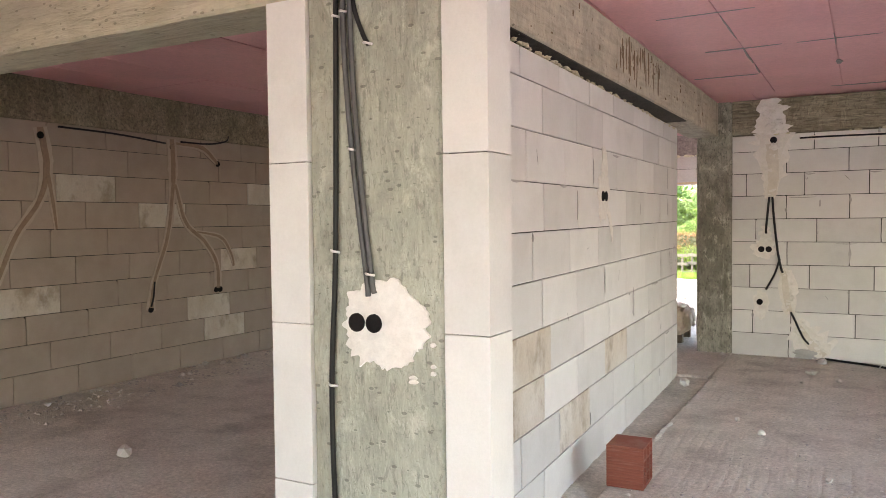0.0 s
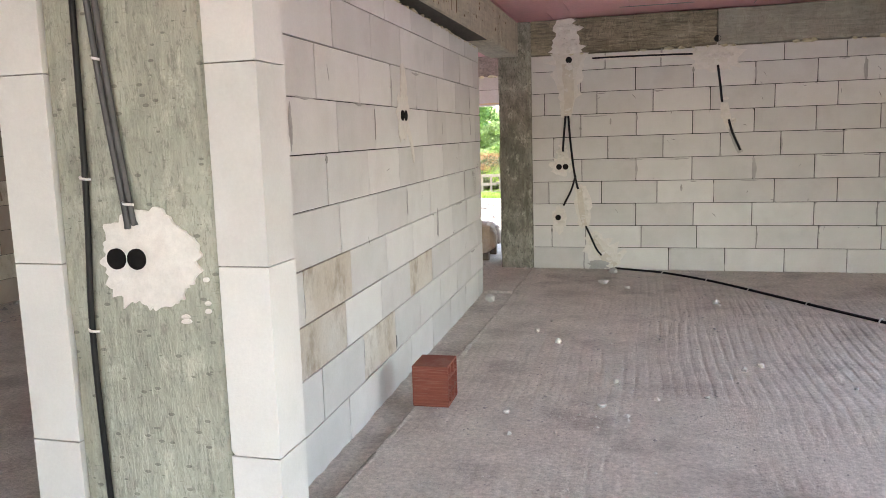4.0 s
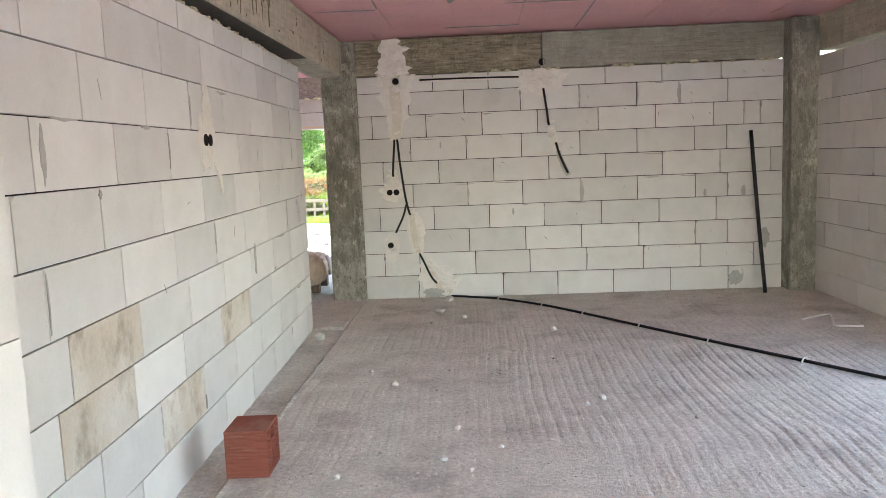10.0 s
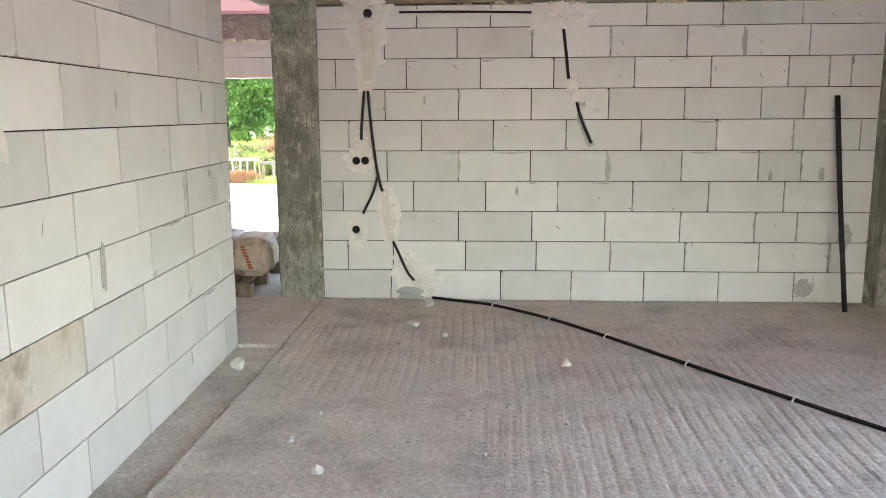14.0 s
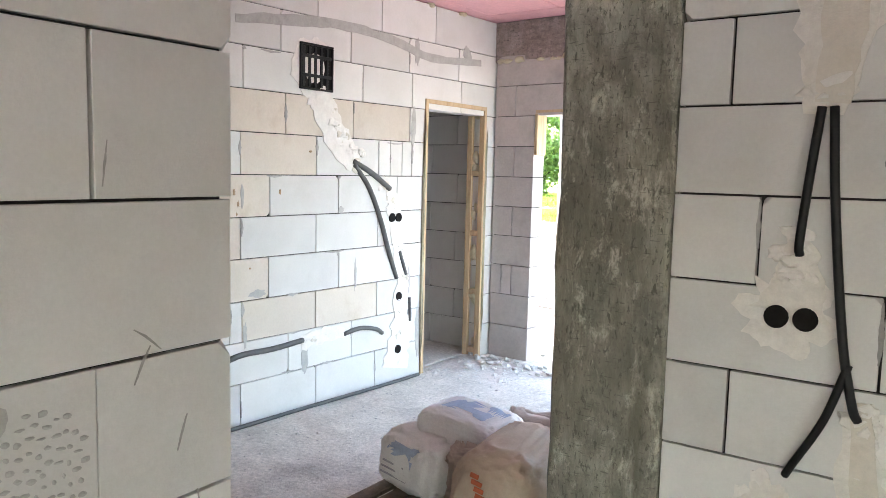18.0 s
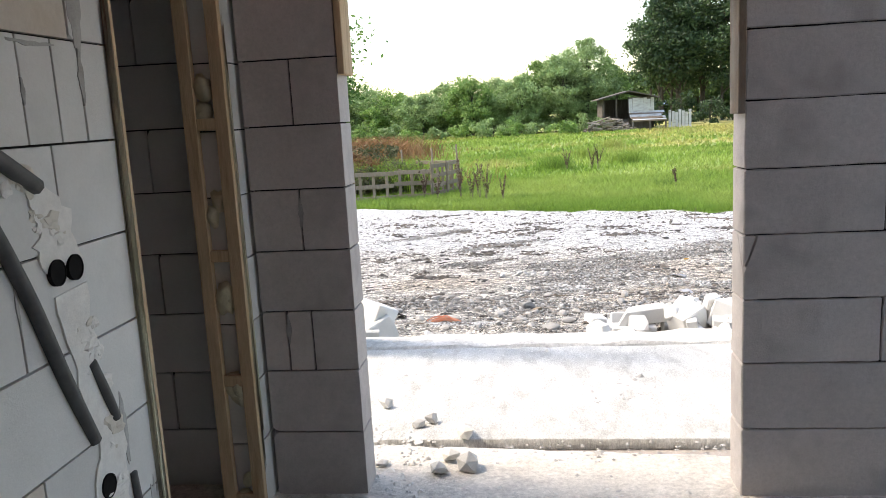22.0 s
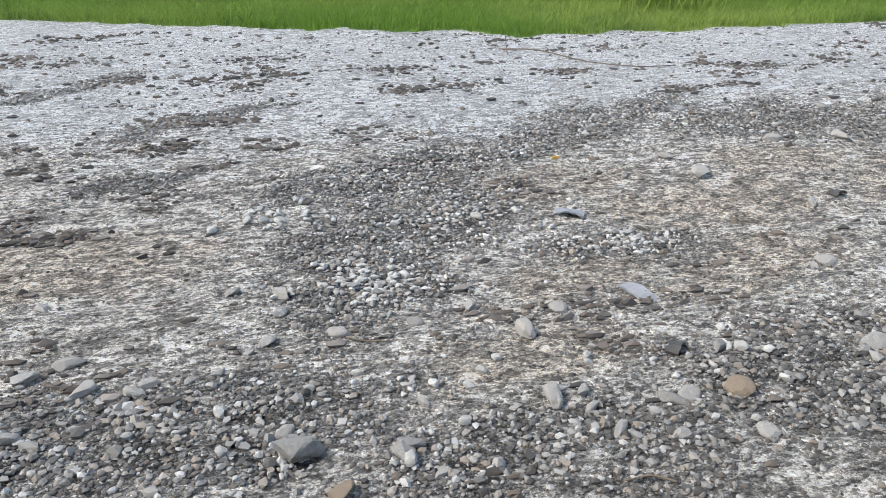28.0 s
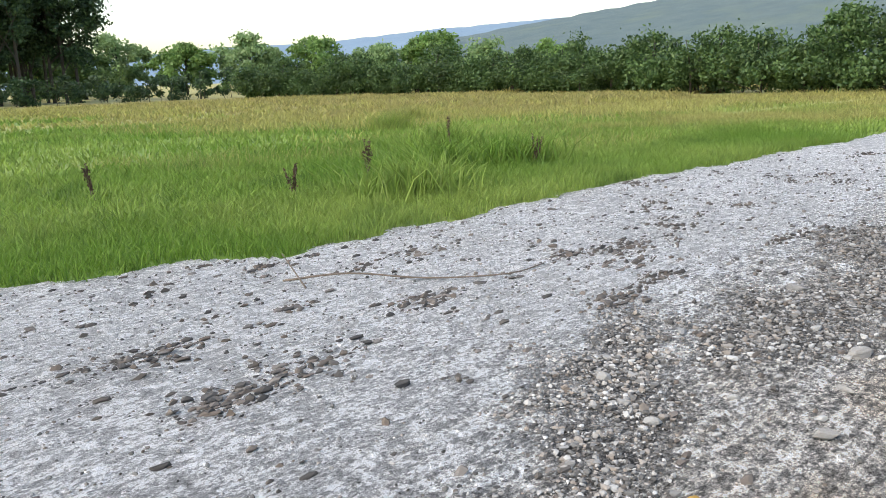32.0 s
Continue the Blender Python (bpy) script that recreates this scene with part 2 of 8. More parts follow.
M_WOOD = surface("fresh_sawn_pine", (0.60, 0.44, 0.275), (0.50, 0.35, 0.205), 12.0, 0.75, 0.3, 50.0, (0.32, 0.2, 0.1), 3.0, 0.5, (6, 6, 0.5), world_space=True)
M_OLDWOOD = surface("weathered_wood", (0.25, 0.185, 0.13), (0.15, 0.11, 0.08), 12.0, 0.85, 0.5, 50.0, (0.3, 0.28, 0.25), 3.0, 0.5, (4, 4, 1), vary=0.25)
M_CABLE = surface("black_conduit", (0.010, 0.010, 0.011), (0.018, 0.018, 0.018), 20.0, 0.45, 0.1, 60.0)
M_CABLE.node_tree.nodes["Principled BSDF"].inputs["Specular IOR Level"].default_value = 0.22
# near black stands in for the shade of hollows that are not cut
M_DARK = surface("dark_cavity", (0.012, 0.011, 0.011), (0.02, 0.018, 0.018), 20.0, 0.9, 0.0)
for hollow in (M_DARK, M_JOINT):
    hollow.node_tree.nodes["Principled BSDF"].inputs["Specular IOR Level"].default_value = 0.05
M_BRICK = surface("fired_clay", (0.30, 0.085, 0.055), (0.23, 0.06, 0.04), 8.0, 0.8, 0.3, 40.0, (0.36, 0.2, 0.16), 6.0, 0.5, (1, 1, 12))


# ---- mesh helpers ----
def mesh_of(name, verts, faces, mats, index=None, smooth=False):
    me = bpy.data.meshes.new(name)
    me.from_pydata(verts, [], faces)
    for m in (mats if isinstance(mats, (list, tuple)) else [mats]):
        me.materials.append(m)
    if index is not None:
        me.polygons.foreach_set("material_index", index)
    if smooth:
        me.polygons.foreach_set("use_smooth", [True] * len(me.polygons))
    me.update()
    return me


def from_bm(name, bm, mats, smooth=False):
    me = bpy.data.meshes.new(name)
    bm.to_mesh(me)
    bm.free()
    for m in (mats if isinstance(mats, (list, tuple)) else [mats]):
        me.materials.append(m)
    if smooth:
        me.polygons.foreach_set("use_smooth", [True] * len(me.polygons))
    return me


def part(name, bm, material, parent=None, label="", smooth=False):
    """Links a bmesh or mesh as one object under a thing or a part."""
    me = bm if isinstance(bm, bpy.types.Mesh) else from_bm(name, bm, material, smooth)
    ob = new(name, me)
    if parent:
        ob.parent = parent
    if label:
        ob["label"] = label
    return ob


def thing(name, m, label, category, group="", kind=""):
    ob = new(name)
    ob.empty_display_size = 0.1
    ob.matrix_basis = m
    return tagged(ob, label, category, group, kind)


def add_box(bm, x0, x1, y0, y1, z0, z1):
    v = [bm.verts.new(p) for p in ((x0, y0, z0), (x1, y0, z0), (x1, y1, z0), (x0, y1, z0),
                                   (x0, y0, z1), (x1, y0, z1), (x1, y1, z1), (x0, y1, z1))]
    return [bm.faces.new([v[i] for i in f]) for f in ((0, 3, 2, 1), (4, 5, 6, 7), (0, 1, 5, 4), (1, 2, 6, 5), (2, 3, 7, 6), (3, 0, 4, 7))]


def box(x0, x1, y0, y1, z0, z1, bevel=0.0, segments=1):
    bm = bmesh.new()
    add_box(bm, x0, x1, y0, y1, z0, z1)
    if bevel:
        bmesh.ops.bevel(bm, geom=bm.edges[:], offset=bevel, segments=segments, affect="EDGES", profile=0.5)
    return bm


def rough_box(x0, x1, y0, y1, z0, z1, step=0.12, amount=0.006, bevel=0.012, seed=0):
    """A box whose faces and edges are slightly uneven."""
    bm = box(x0, x1, y0, y1, z0, z1, bevel)
    for axis, lo, hi in ((0, x0, x1), (1, y0, y1), (2, z0, z1)):
        count = min(int((hi - lo) / step), 60)
        for k in range(1, count):
            co, no = [0, 0, 0], [0, 0, 0]
            co[axis], no[axis] = lo + (hi - lo) * k / count, 1
            bmesh.ops.bisect_plane(bm, geom=bm.verts[:] + bm.edges[:] + bm.faces[:], plane_co=co, plane_no=no)
    for v in bm.verts:
        v.co += noise.noise_vector(v.co * 5 + Vector((seed * 3.7, seed * 1.3, 0))) * amount
        v.co += noise.noise_vector(v.co * 23 + Vector((seed, 0, 9))) * amount * 0.6
    return bm


def cast_column(x0, x1, y0, y1, z0, z1, seed, chip=0.022):
    """A cast column whose arrises are crumbled: each has a ragged, hollow bevel where the slurry leaked out between the boards."""
    bm = bmesh.new()
    rings, count = [], int((z1 - z0) / 0.018)
    corners = ((x0, y0, 1, 1), (x1, y0, -1, 1), (x1, y1, -1, -1), (x0, y1, 1, -1))
    for k in range(count + 1):
        z = z0 + (z1 - z0) * k / count
        ring = []
        for c, (x, y, sx, sy) in enumerate(corners):
            def ragged(u, scale):
                return noise.noise((seed * 3.1 + c * 7.7 + u, z * scale, seed + u))
            low = 0.012 * noise.noise((seed * 2.0 + c, z * 1.1, 5.0))
            a = max(0.004, chip * (0.8 + 0.9 * ragged(0.0, 7) + 0.8 * ragged(1.0, 31)))
            b = max(0.004, chip * (0.8 + 0.9 * ragged(2.0, 6) + 0.8 * ragged(3.0, 37)))
            hollow = 0.5 + 0.25 * ragged(4.0, 24)
            along_x = (x + sx * a + low * 0.3, y + low)
            along_y = (x + low * 0.3, y + sy * b + low)
            inner = (x + sx * a * hollow + low * 0.3, y + sy * b * hollow + low)
            ring += [along_y, inner, along_x] if sx * sy > 0 else [along_x, inner, along_y]
        rings.append([bm.verts.new((px, py, z)) for px, py in ring])
    n = len(rings[0])
    for lo, hi in zip(rings, rings[1:]):
        for i in range(n):
            bm.faces.new((lo[i], lo[(i + 1) % n], hi[(i + 1) % n], hi[i]))
    bm.faces.new(rings[0][::-1])
    bm.faces.new(rings[-1])
    return bm


def structure(name, bm, mats, label, category="wall", smooth=False):
    return tagged(part(name, bm, mats, smooth=smooth), label, category, kind="structure")


# ---- block walls ----
PITCH, COURSE, GAP = 0.605, 0.25, 0.0049
block_meshes = {}
chance = random.Random(7)


def block_mesh(length, depth, height):
    key = (round(length, 2), round(depth, 2), round(height, 3), GAP, chance.randrange(3))
    if key not in block_meshes:
        bm = box(GAP * 0.72, length - GAP * 0.72, 0, depth, GAP * 0.58, height - GAP * 0.58)
        for v in chance.sample(bm.verts[:], chance.choice((0, 1, 1, 2))):      # chipped corners
            bmesh.ops.bevel(bm, geom=[v], offset=chance.uniform(0.010, 0.028), affect="VERTICES")
        bmesh.ops.bevel(bm, geom=bm.edges[:], offset=0.0012, segments=1, affect="EDGES", profile=0.5)
        block_meshes[key] = from_bm("block", bm, M_AAC)
    return block_meshes[key]


def block_wall(name, x, y, yaw, length, depth, base, heights, firsts, label, holes=(), damp=(), pitch=PITCH, proud=0.0, beige=(), rise=0.0, stained=None):
    """A wall of aerated blocks. Its face starts at (x, y), runs along its own x for length, and its body lies behind, along its own y.
    heights: the courses from the ground up; firsts: for each course the place of its first upright joint; holes: (from, to, bottom, top);
    damp: (along, height) of the stained blocks, of the material stained; rise: how much the courses climb for each metre."""
    top = base + sum(heights)
    bm = bmesh.new()
    cuts = sorted({0.0, length, *(h[0] for h in holes), *(h[1] for h in holes)})
    inset = 0.016
    for a, b in zip(cuts, cuts[1:]):
        spans, z = [], base
        for h in sorted((h for h in holes if h[0] < b - 1e-4 and h[1] > a + 1e-4), key=lambda h: h[2]):
            if h[2] > z + 1e-4:
                spans.append((z, h[2] - (inset if h[2] > base else 0)))
            z = h[3] + inset
        if z < top:
            spans.append((z, top - inset))
        left = a + (inset if any(abs(h[1] - a) < 1e-4 for h in holes) or a == 0 else 0)
        right = b - (inset if any(abs(h[0] - b) < 1e-4 for h in holes) or b == length else 0)
        for z0, z1 in spans:
            add_box(bm, left, right, inset, depth - inset, z0, z1)
    wall = structure(name, bm, M_JOINT, label)
    wall.matrix_basis = pose(x, y, 0, 0, 0, yaw)
    z = base
    for k, h in enumerate(heights):
        first = firsts[k % len(firsts)]
        joints = [0.0]
        u = first
        if isinstance(first, tuple):
            joints += first
            u = length
        while u < length - 0.05:
            sliver = any(hz0 < z + h * 0.5 < hz1 and min(abs(u - h0), abs(u - h1)) < 0.09 for h0, h1, hz0, hz1 in holes)
            if u > 0.05 and not sliver:
                joints.append(round(u + chance.uniform(-0.012, 0.012), 2))
            u += pitch
        joints.append(length)
        for a, b in zip(joints, joints[1:]):
            pieces = [(a, b)]
            for h0, h1, hz0, hz1 in holes:
                if hz0 < z + h * 0.5 < hz1:
                    pieces = [p for c, d in pieces for p in ((c, min(d, h0)), (max(c, h1), d)) if p[1] - p[0] > 0.03]
            for c, d in pieces:
                ob = new("block", block_mesh(d - c, depth, h))
                ob.parent = wall
                ob.location = (c, proud + chance.uniform(-0.0015, 0.0015), z + rise * (c - 1.5))
                if rise:
                    ob.rotation_euler = (0, -math.atan(rise), 0)
                if any(c <= s <= d and z <= t <= z + h for s, t in damp):
                    ob.material_slots[0].link = "OBJECT"
                    ob.material_slots[0].material = stained or M_DAMP
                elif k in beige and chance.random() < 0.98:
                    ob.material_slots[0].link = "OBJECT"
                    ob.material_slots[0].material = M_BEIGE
        z += h
    return wall


# ---- house: floors, ceiling, beams, columns ----
CEIL, BEAM = 2.83, 2.45
bm = box(-9.0, 4.0, -3.0, 9.4, -0.35, -0.05)
add_box(bm, -9.0, -1.0, 9.4, 12.8, -0.35, -0.05)
structure("floor_slab", bm, M_SLAB, "bare grey concrete slab under the screed", "floor")


def screed(name, x0, x1, y0, y1, mat, label, ridges=0.0, across=0.05, lip=0.0, coarse=0.0, level=0.0, skew=0.0):
    """A trowelled or raked screed with real relief."""
    step_x, step_y = (0.0115, 0.075) if ridges else (0.022, 0.022) if coarse else (0.05, 0.05)
    nx, ny = max(2, int((x1 - x0) / step_x)), max(2, int((y1 - y0) / step_y))
    gx, gy = np.meshgrid(np.linspace(x0, x1, nx), np.linspace(y0, y1, ny))
    gy = gy - skew * (gx - x0) * (gy - y0) / (y1 - y0)      # a north edge that runs askew
    if lip:                                    # an uneven west edge
        gx[:, 0] += [(lip if y < 7.75 else -0.005) * (0.5 + noise.noise((0, y * 1.7, 4)) + 0.4 * noise.noise((0, y * 7, 1))) for y in gy[:, 0]]
    z = np.zeros_like(gx)
    for i in range(ny):
        for j in range(nx):
            x, y = gx[i, j], gy[i, j]
            a = noise.noise((x * 0.7, y * 0.7, 0)) * 0.006 + noise.noise((x * 6, y * 6, 3)) * 0.0025
            if ridges:
                row = math.floor((y + 0.15 * noise.noise((x * 0.8, 0, 0))) / 0.95)        # one sweep of the rake after another
                lean = 0.05 * math.sin(row * 2.7)
                k = min(1.0, max(0.0, 0.52 + 0.8 * noise.noise((x * 0.45 + row * 3.1, y * 0.7, 5)) + 0.5 * noise.noise((x * 2.2, y * 1.5, 8))))
                p = ((x + lean * (y - row * 0.95) + row * 0.031 + 0.014 * noise.noise((x * 3, y * 2, 2))) / across) % 1.0
                a += ridges * k * (0.35 * math.exp(-((p - 0.22) / 0.14) ** 2) + 0.35 * math.exp(-((p - 0.78) / 0.14) ** 2) - 1.9 * math.exp(-((p - 0.5) / 0.10) ** 2)) + 0.006 * (y / 0.95 - row) ** 3
            else:
                a += coarse * (0.006 * noise.noise((x * 9, y * 9, 1)) + 0.0045 * abs(noise.noise((x * 22, y * 22, 6))))
            z[i, j] = a + level
    verts = np.stack([gx, gy, z], -1).reshape(-1, 3)
    faces = [(i * nx + j, i * nx + j + 1, (i + 1) * nx + j + 1, (i + 1) * nx + j) for i in range(ny - 1) for j in range(nx - 1)]
    ring = [j for j in range(nx)] + [i * nx + nx - 1 for i in range(1, ny)] + [(ny - 1) * nx + j for j in range(nx - 2, -1, -1)] + [i * nx for i in range(ny - 2, 0, -1)]
    base = len(verts)
    skirt = verts[ring].copy()
    skirt[:, 2] = -0.049
    verts = np.concatenate([verts, skirt])
    faces += [(ring[(k + 1) % len(ring)], ring[k], base + k, base + (k + 1) % len(ring)) for k in range(len(ring))]
    return structure(name, mesh_of(name, verts.tolist(), faces, mat, smooth=True), mat, label, "floor")


BACK = pose(-4.03, 12.455, 0, 0, 0, -2.35) @ pose(4.03, -12.455, 0)      # the porch side of the house is turned a little
screed("floor_living", -1.30, 3.5, -2.6, 9.12, M_SCREED, "raked grey cement screed with trowel ridges and crumbs", 0.0040, 0.074, 0.09)
screed("floor_edge", -1.72, -1.16, 2.57, 7.76, M_SCREED, "rough lower strip of screed along the block wall", coarse=1.4, level=-0.024)
screed("floor_hall", -4.18, -1.31, 7.7, 12.985, M_SCREED, "rough dusty grey screed of the hall", coarse=1.0, skew=0.118)
screed("floor_side_room", -6.35, -1.95, 2.3, 7.7, M_SCREED, "dusty grey screed of the dim side room")
screed("floor_store", -6.2, -4.18, 9.3, 12.55, M_SCREED, "dusty grey screed of the dark store room")
screed("floor_wing", -9.0, -6.35, 7.7, 12.6, M_SCREED, "dusty grey screed of the far room")
screed("floor_side_passage", -6.35, -4.18, 7.7, 9.3, M_SCREED, "dusty grey screed beside the hall")
screed("floor_porch", -9.0, 2.5, 12.993, 14.475, M_PORCH, "pale screeded porch floor with drag marks", coarse=0.9).matrix_basis = BACK
structure("porch_kerb", rough_box(-9.0, 2.5, 14.498, 14.80, -0.34, 0.012, 0.07, 0.018, 0.02), M_KERB, "rough pale concrete kerb at the porch edge", "kerb").matrix_basis = BACK
structure("porch_slab", box(-9.0, 2.5, 12.8, 14.60, -0.6, -0.05), M_SLAB, "concrete slab under the porch", "floor")

bm = box(-9.0, -1.04, 9.4, 12.8, CEIL + 0.012, CEIL + 0.06)
add_box(bm, -9.0, 4.0, -3.0, 9.4, CEIL + 0.012, CEIL + 0.06)
for i in range(-14, 8):                                # boards of 0.62 by 1.18 m in a straight grid
    for k in range(-8, 6):
        x0, x1, y0, y1 = -0.82 + 0.622 * i, -0.82 + 0.622 * (i + 1), 6.27 + 1.18 * k, 6.27 + 1.18 * (k + 1)
        x0, x1, y0, y1 = max(x0, -9.0), min(x1, 4.0), max(y0, -3.0), min(y1, 12.6)
        if y1 > 9.12:
            x1 = min(x1, -1.05)
        if x1 - x0 > 0.05 and y1 - y0 > 0.05:
            drop = chance.uniform(0, 0.005)
            add_box(bm, x0 + 0.0035, x1 - 0.0035, y0 + 0.003, y1 - 0.003, CEIL - drop, CEIL + 0.011)
CEILING = structure("ceiling", bm, M_PINK, "pink foam insulation boards on the ceiling", "ceiling")
bm = box(-9.2, 4.2, -3.2, 9.5, CEIL + 0.07, CEIL + 0.35)
add_box(bm, -9.2, -1.0, 9.5, 12.85, CEIL + 0.07, CEIL + 0.35)
structure("roof_slab", bm, M_CONC_PALE, "concrete roof slab over the house", "roof")

structure("column_passage", rough_box(-1.69, -1.31, 9.115, 9.47, -0.05, CEIL, 0.12, 0.010, 0.012, 1), M_CONC, "board-marked grey green concrete column", "column")
structure("column_corner", rough_box(3.24, 3.52, 8.90, 9.2, -0.05, CEIL, 0.12, 0.008, 0.012, 2), M_CONC, "grey concrete column in the room's corner", "column")
structure("column_pier", rough_box(-1.70, -1.175, 2.135, 2.55, -0.05, CEIL, 0.12, 0.004, 0.008, 3), M_CONC_PIER, "greenish board-marked concrete column with cables", "column")
structure("column_porch_east", cast_column(-1.385, -1.03, 14.36, 14.68, -0.3, CEIL + 0.06, 4), M_WHITE_CONC, "pale pitted concrete porch column", "column")
structure("column_porch_west", cast_column(-4.45, -4.07, 14.44, 14.72, -0.3, CEIL + 0.06, 5, 0.03), M_ROUGH_CONC, "pale pitted concrete porch column", "column")
structure("column_west", rough_box(-6.5, -6.18, 9.2, 9.5, -0.05, CEIL, 0.12, 0.008, 0.012, 6), M_CONC, "grey concrete column beside the side room", "column")

structure("beam_living_west", rough_box(-1.78, -1.455, 2.56, 9.115, BEAM, CEIL, 0.15, 0.006, 0.01, 7), M_CONC_PALE, "stained concrete beam above the long block wall", "beam")
structure("beam_living_north", rough_box(-1.31, 0.70, 9.12, 9.4, BEAM, CEIL, 0.15, 0.006, 0.008, 8), M_CONC_X, "rough brown-grey plank-marked beam above the end wall", "beam")
structure("beam_living_north_smooth", rough_box(0.704, 3.24, 9.118, 9.4, BEAM, CEIL, 0.15, 0.005, 0.008, 18), M_CONC_GREY, "smooth grey concrete beam above the end wall", "beam")
structure("beam_living_east", rough_box(3.5, 3.78, -2.6, 8.9, BEAM + 0.02, CEIL, 0.2, 0.006, 0.01, 9), M_CONC_PALE, "concrete beam above the side wall", "beam")
structure("beam_opening", rough_box(-6.35, -1.70, 2.13, 2.42, 2.32, CEIL, 0.15, 0.005, 0.01, 10), M_CONC_SAND, "pale concrete beam over the wide opening", "beam")
structure("beam_side_room", rough_box(-6.62, -6.33, 2.42, 8.0, BEAM, CEIL, 0.2, 0.006, 0.01, 11), M_CONC_X, "concrete beam above the side room wall", "beam")
structure("beam_hall_north", rough_box(-6.45, -1.04, 12.452, 12.72, 2.50, CEIL, 0.15, 0.006, 0.01, 12), M_CONC_DIM, "rough concrete beam above the hall exit", "beam").matrix_basis = BACK

# plain walls that close the place, with the openings that let daylight in
def plain_wall(name, x0, x1, y0, y1, spans, label):
    bm = bmesh.new()
    for s in spans:
        add_box(bm, *s)
    return structure(name, bm, M_AAC, label)


plain_wall("wall_south", 0, 0, 0, 0, [(-6.35, 3.78, -2.9, -2.6, -0.3, 0.05), (-6.35, -1.7, -2.9, -2.6, 0.05, CEIL),
           (3.3, 3.78, -2.9, -2.6, 0.05, CEIL), (-1.7, 3.3, -2.9, -2.6, 2.7, CEIL)], "pale block wall with wide openings")
plain_wall("wall_west_front", 0, 0, 0, 0, [(-6.65, -6.35, -2.9, 2.13, -0.05, CEIL)], "pale block wall")
# out of view; its opening is added to bring daylight onto the hall wall
plain_wall("wall_hall_east", 0, 0, 0, 0, [(-1.31, -1.05, 9.47, 10.3, -0.05, CEIL), (-1.31, -1.05, 12.3, 12.54, -0.05, CEIL), (-1.31, -1.05, 10.3, 12.3, 2.68, CEIL), (-1.31, -1.05, 10.3, 12.3, -0.3, 0.02)], "unseen hall wall with an opening added for daylight")
# near-black brown: the unlit room's darkness is put into the wall colour
M_UNLIT_ROOM = surface("unlit_room_brown", (0.11, 0.06, 0.042), (0.075, 0.042, 0.03), 5.0, 0.95, 0.3, 40.0, (0.05, 0.03, 0.022), 2.0, 0.5, (1, 1, 9), world_space=True)
# partition added to keep the hall door's light out of the dark room
structure("wall_store_partition", box(-6.2, -4.34, 10.752, 10.87, -0.05, CEIL), M_AAC, "added block partition that keeps light from the unlit room")
# dark linings added in front of the pale blocks
structure("wall_dark_room_north", box(-6.1, -4.34, 10.70, 10.75, -0.05, CEIL), M_UNLIT_ROOM, "added near-black brown lining of the unlit room")
structure("wall_dark_room_west", box(-6.198, -6.1, 9.45, 10.75, -0.05, CEIL), M_UNLIT_ROOM, "added near-black brown lining of the unlit room")
plain_wall("wall_wing", 0, 0, 0, 0, [(-8.9, -6.62, 7.75, 8.0, -0.05, CEIL), (-9.15, -8.9, 7.75, 10.2, -0.05, CEIL), (-9.15, -8.9, 10.2, 12.2, -0.05, 0.7), (-9.15, -8.9, 10.2, 12.2, 2.3, CEIL),
           (-9.15, -8.9, 12.2, 12.82, -0.05, CEIL)], "block wall of the far room with a window opening")
W_LIVING = block_wall("wall_living_west", -1.44, 2.57, 92.0, 5.18, 0.25, -0.05, [0.263, 0.262, 0.245, 0.25, 0.258, 0.252, 0.253, 0.257, 0.25, 0.15],
                      [(0.61, 1.22, 1.83, 2.43, 3.04, 3.65, 4.28, 4.905), (0.28, 0.88, 1.48, 2.09, 2.70, 3.32, 3.94, 4.555), (0.61, 1.23, 1.83, 2.46, 3.08, 3.69, 4.305, 4.925),
                       (0.12, 0.72, 1.34, 1.97, 2.57, 3.18, 3.82, 4.425, 5.045), (0.605, 1.21, 1.82, 2.46, 3.08, 3.70, 4.315, 4.915), (0.455, 1.065, 1.69, 2.30, 2.91, 3.53, 4.145, 4.755),
                       (0.605, 1.235, 1.84, 2.44, 3.06, 3.68, 4.305, 4.915), (0.38, 0.98, 1.59, 2.18, 2.78, 3.40, 4.055, 4.665), (0.61, 1.22, 1.82, 2.42, 3.04, 3.65, 4.26, 4.87), (0.3, 0.9, 1.5, 2.1, 2.7, 3.3, 3.9, 4.5)],
                      "long wall of white aerated concrete blocks with thin dark joints", damp=((1.0, 0.84), (1.72, 0.35), (2.62, 0.61), (0.85, 0.60)), rise=0.007)
GAP = 0.0057                                           # the end wall's joints gape a little
W_NORTH = block_wall("wall_living_north", -1.31, 9.13, 0, 4.55, 0.25, -0.05, [0.301, 0.252, 0.255, 0.254, 0.254, 0.252, 0.254, 0.246, 0.243, 0.18],
                     [(0.59, 0.92, 1.53, 2.13, 2.74, 3.36, 3.98), (0.22, 0.61, 1.23, 1.83, 2.45, 3.07, 3.68, 4.25), (0.55, 1.17, 1.79, 2.40, 3.02, 3.63, 3.97), (0.19, 0.79, 1.40, 2.0, 2.62, 3.24, 3.85),
                      (0.57, 1.17, 1.77, 2.40, 3.01, 3.63, 3.97), (0.25, 0.86, 1.46, 2.06, 2.67, 3.28, 3.89, 4.42), (0.56, 1.17, 1.77, 2.40, 3.01, 3.62, 3.96), (0.15, 0.74, 1.35, 1.95, 2.60, 3.21, 3.82, 4.14, 4.31),
                      (0.56, 1.16, 1.77, 2.40, 3.01, 3.97), (0.83, 1.43, 2.07, 2.68, 3.28, 3.90)], "end wall of white aerated concrete blocks with cable chases")
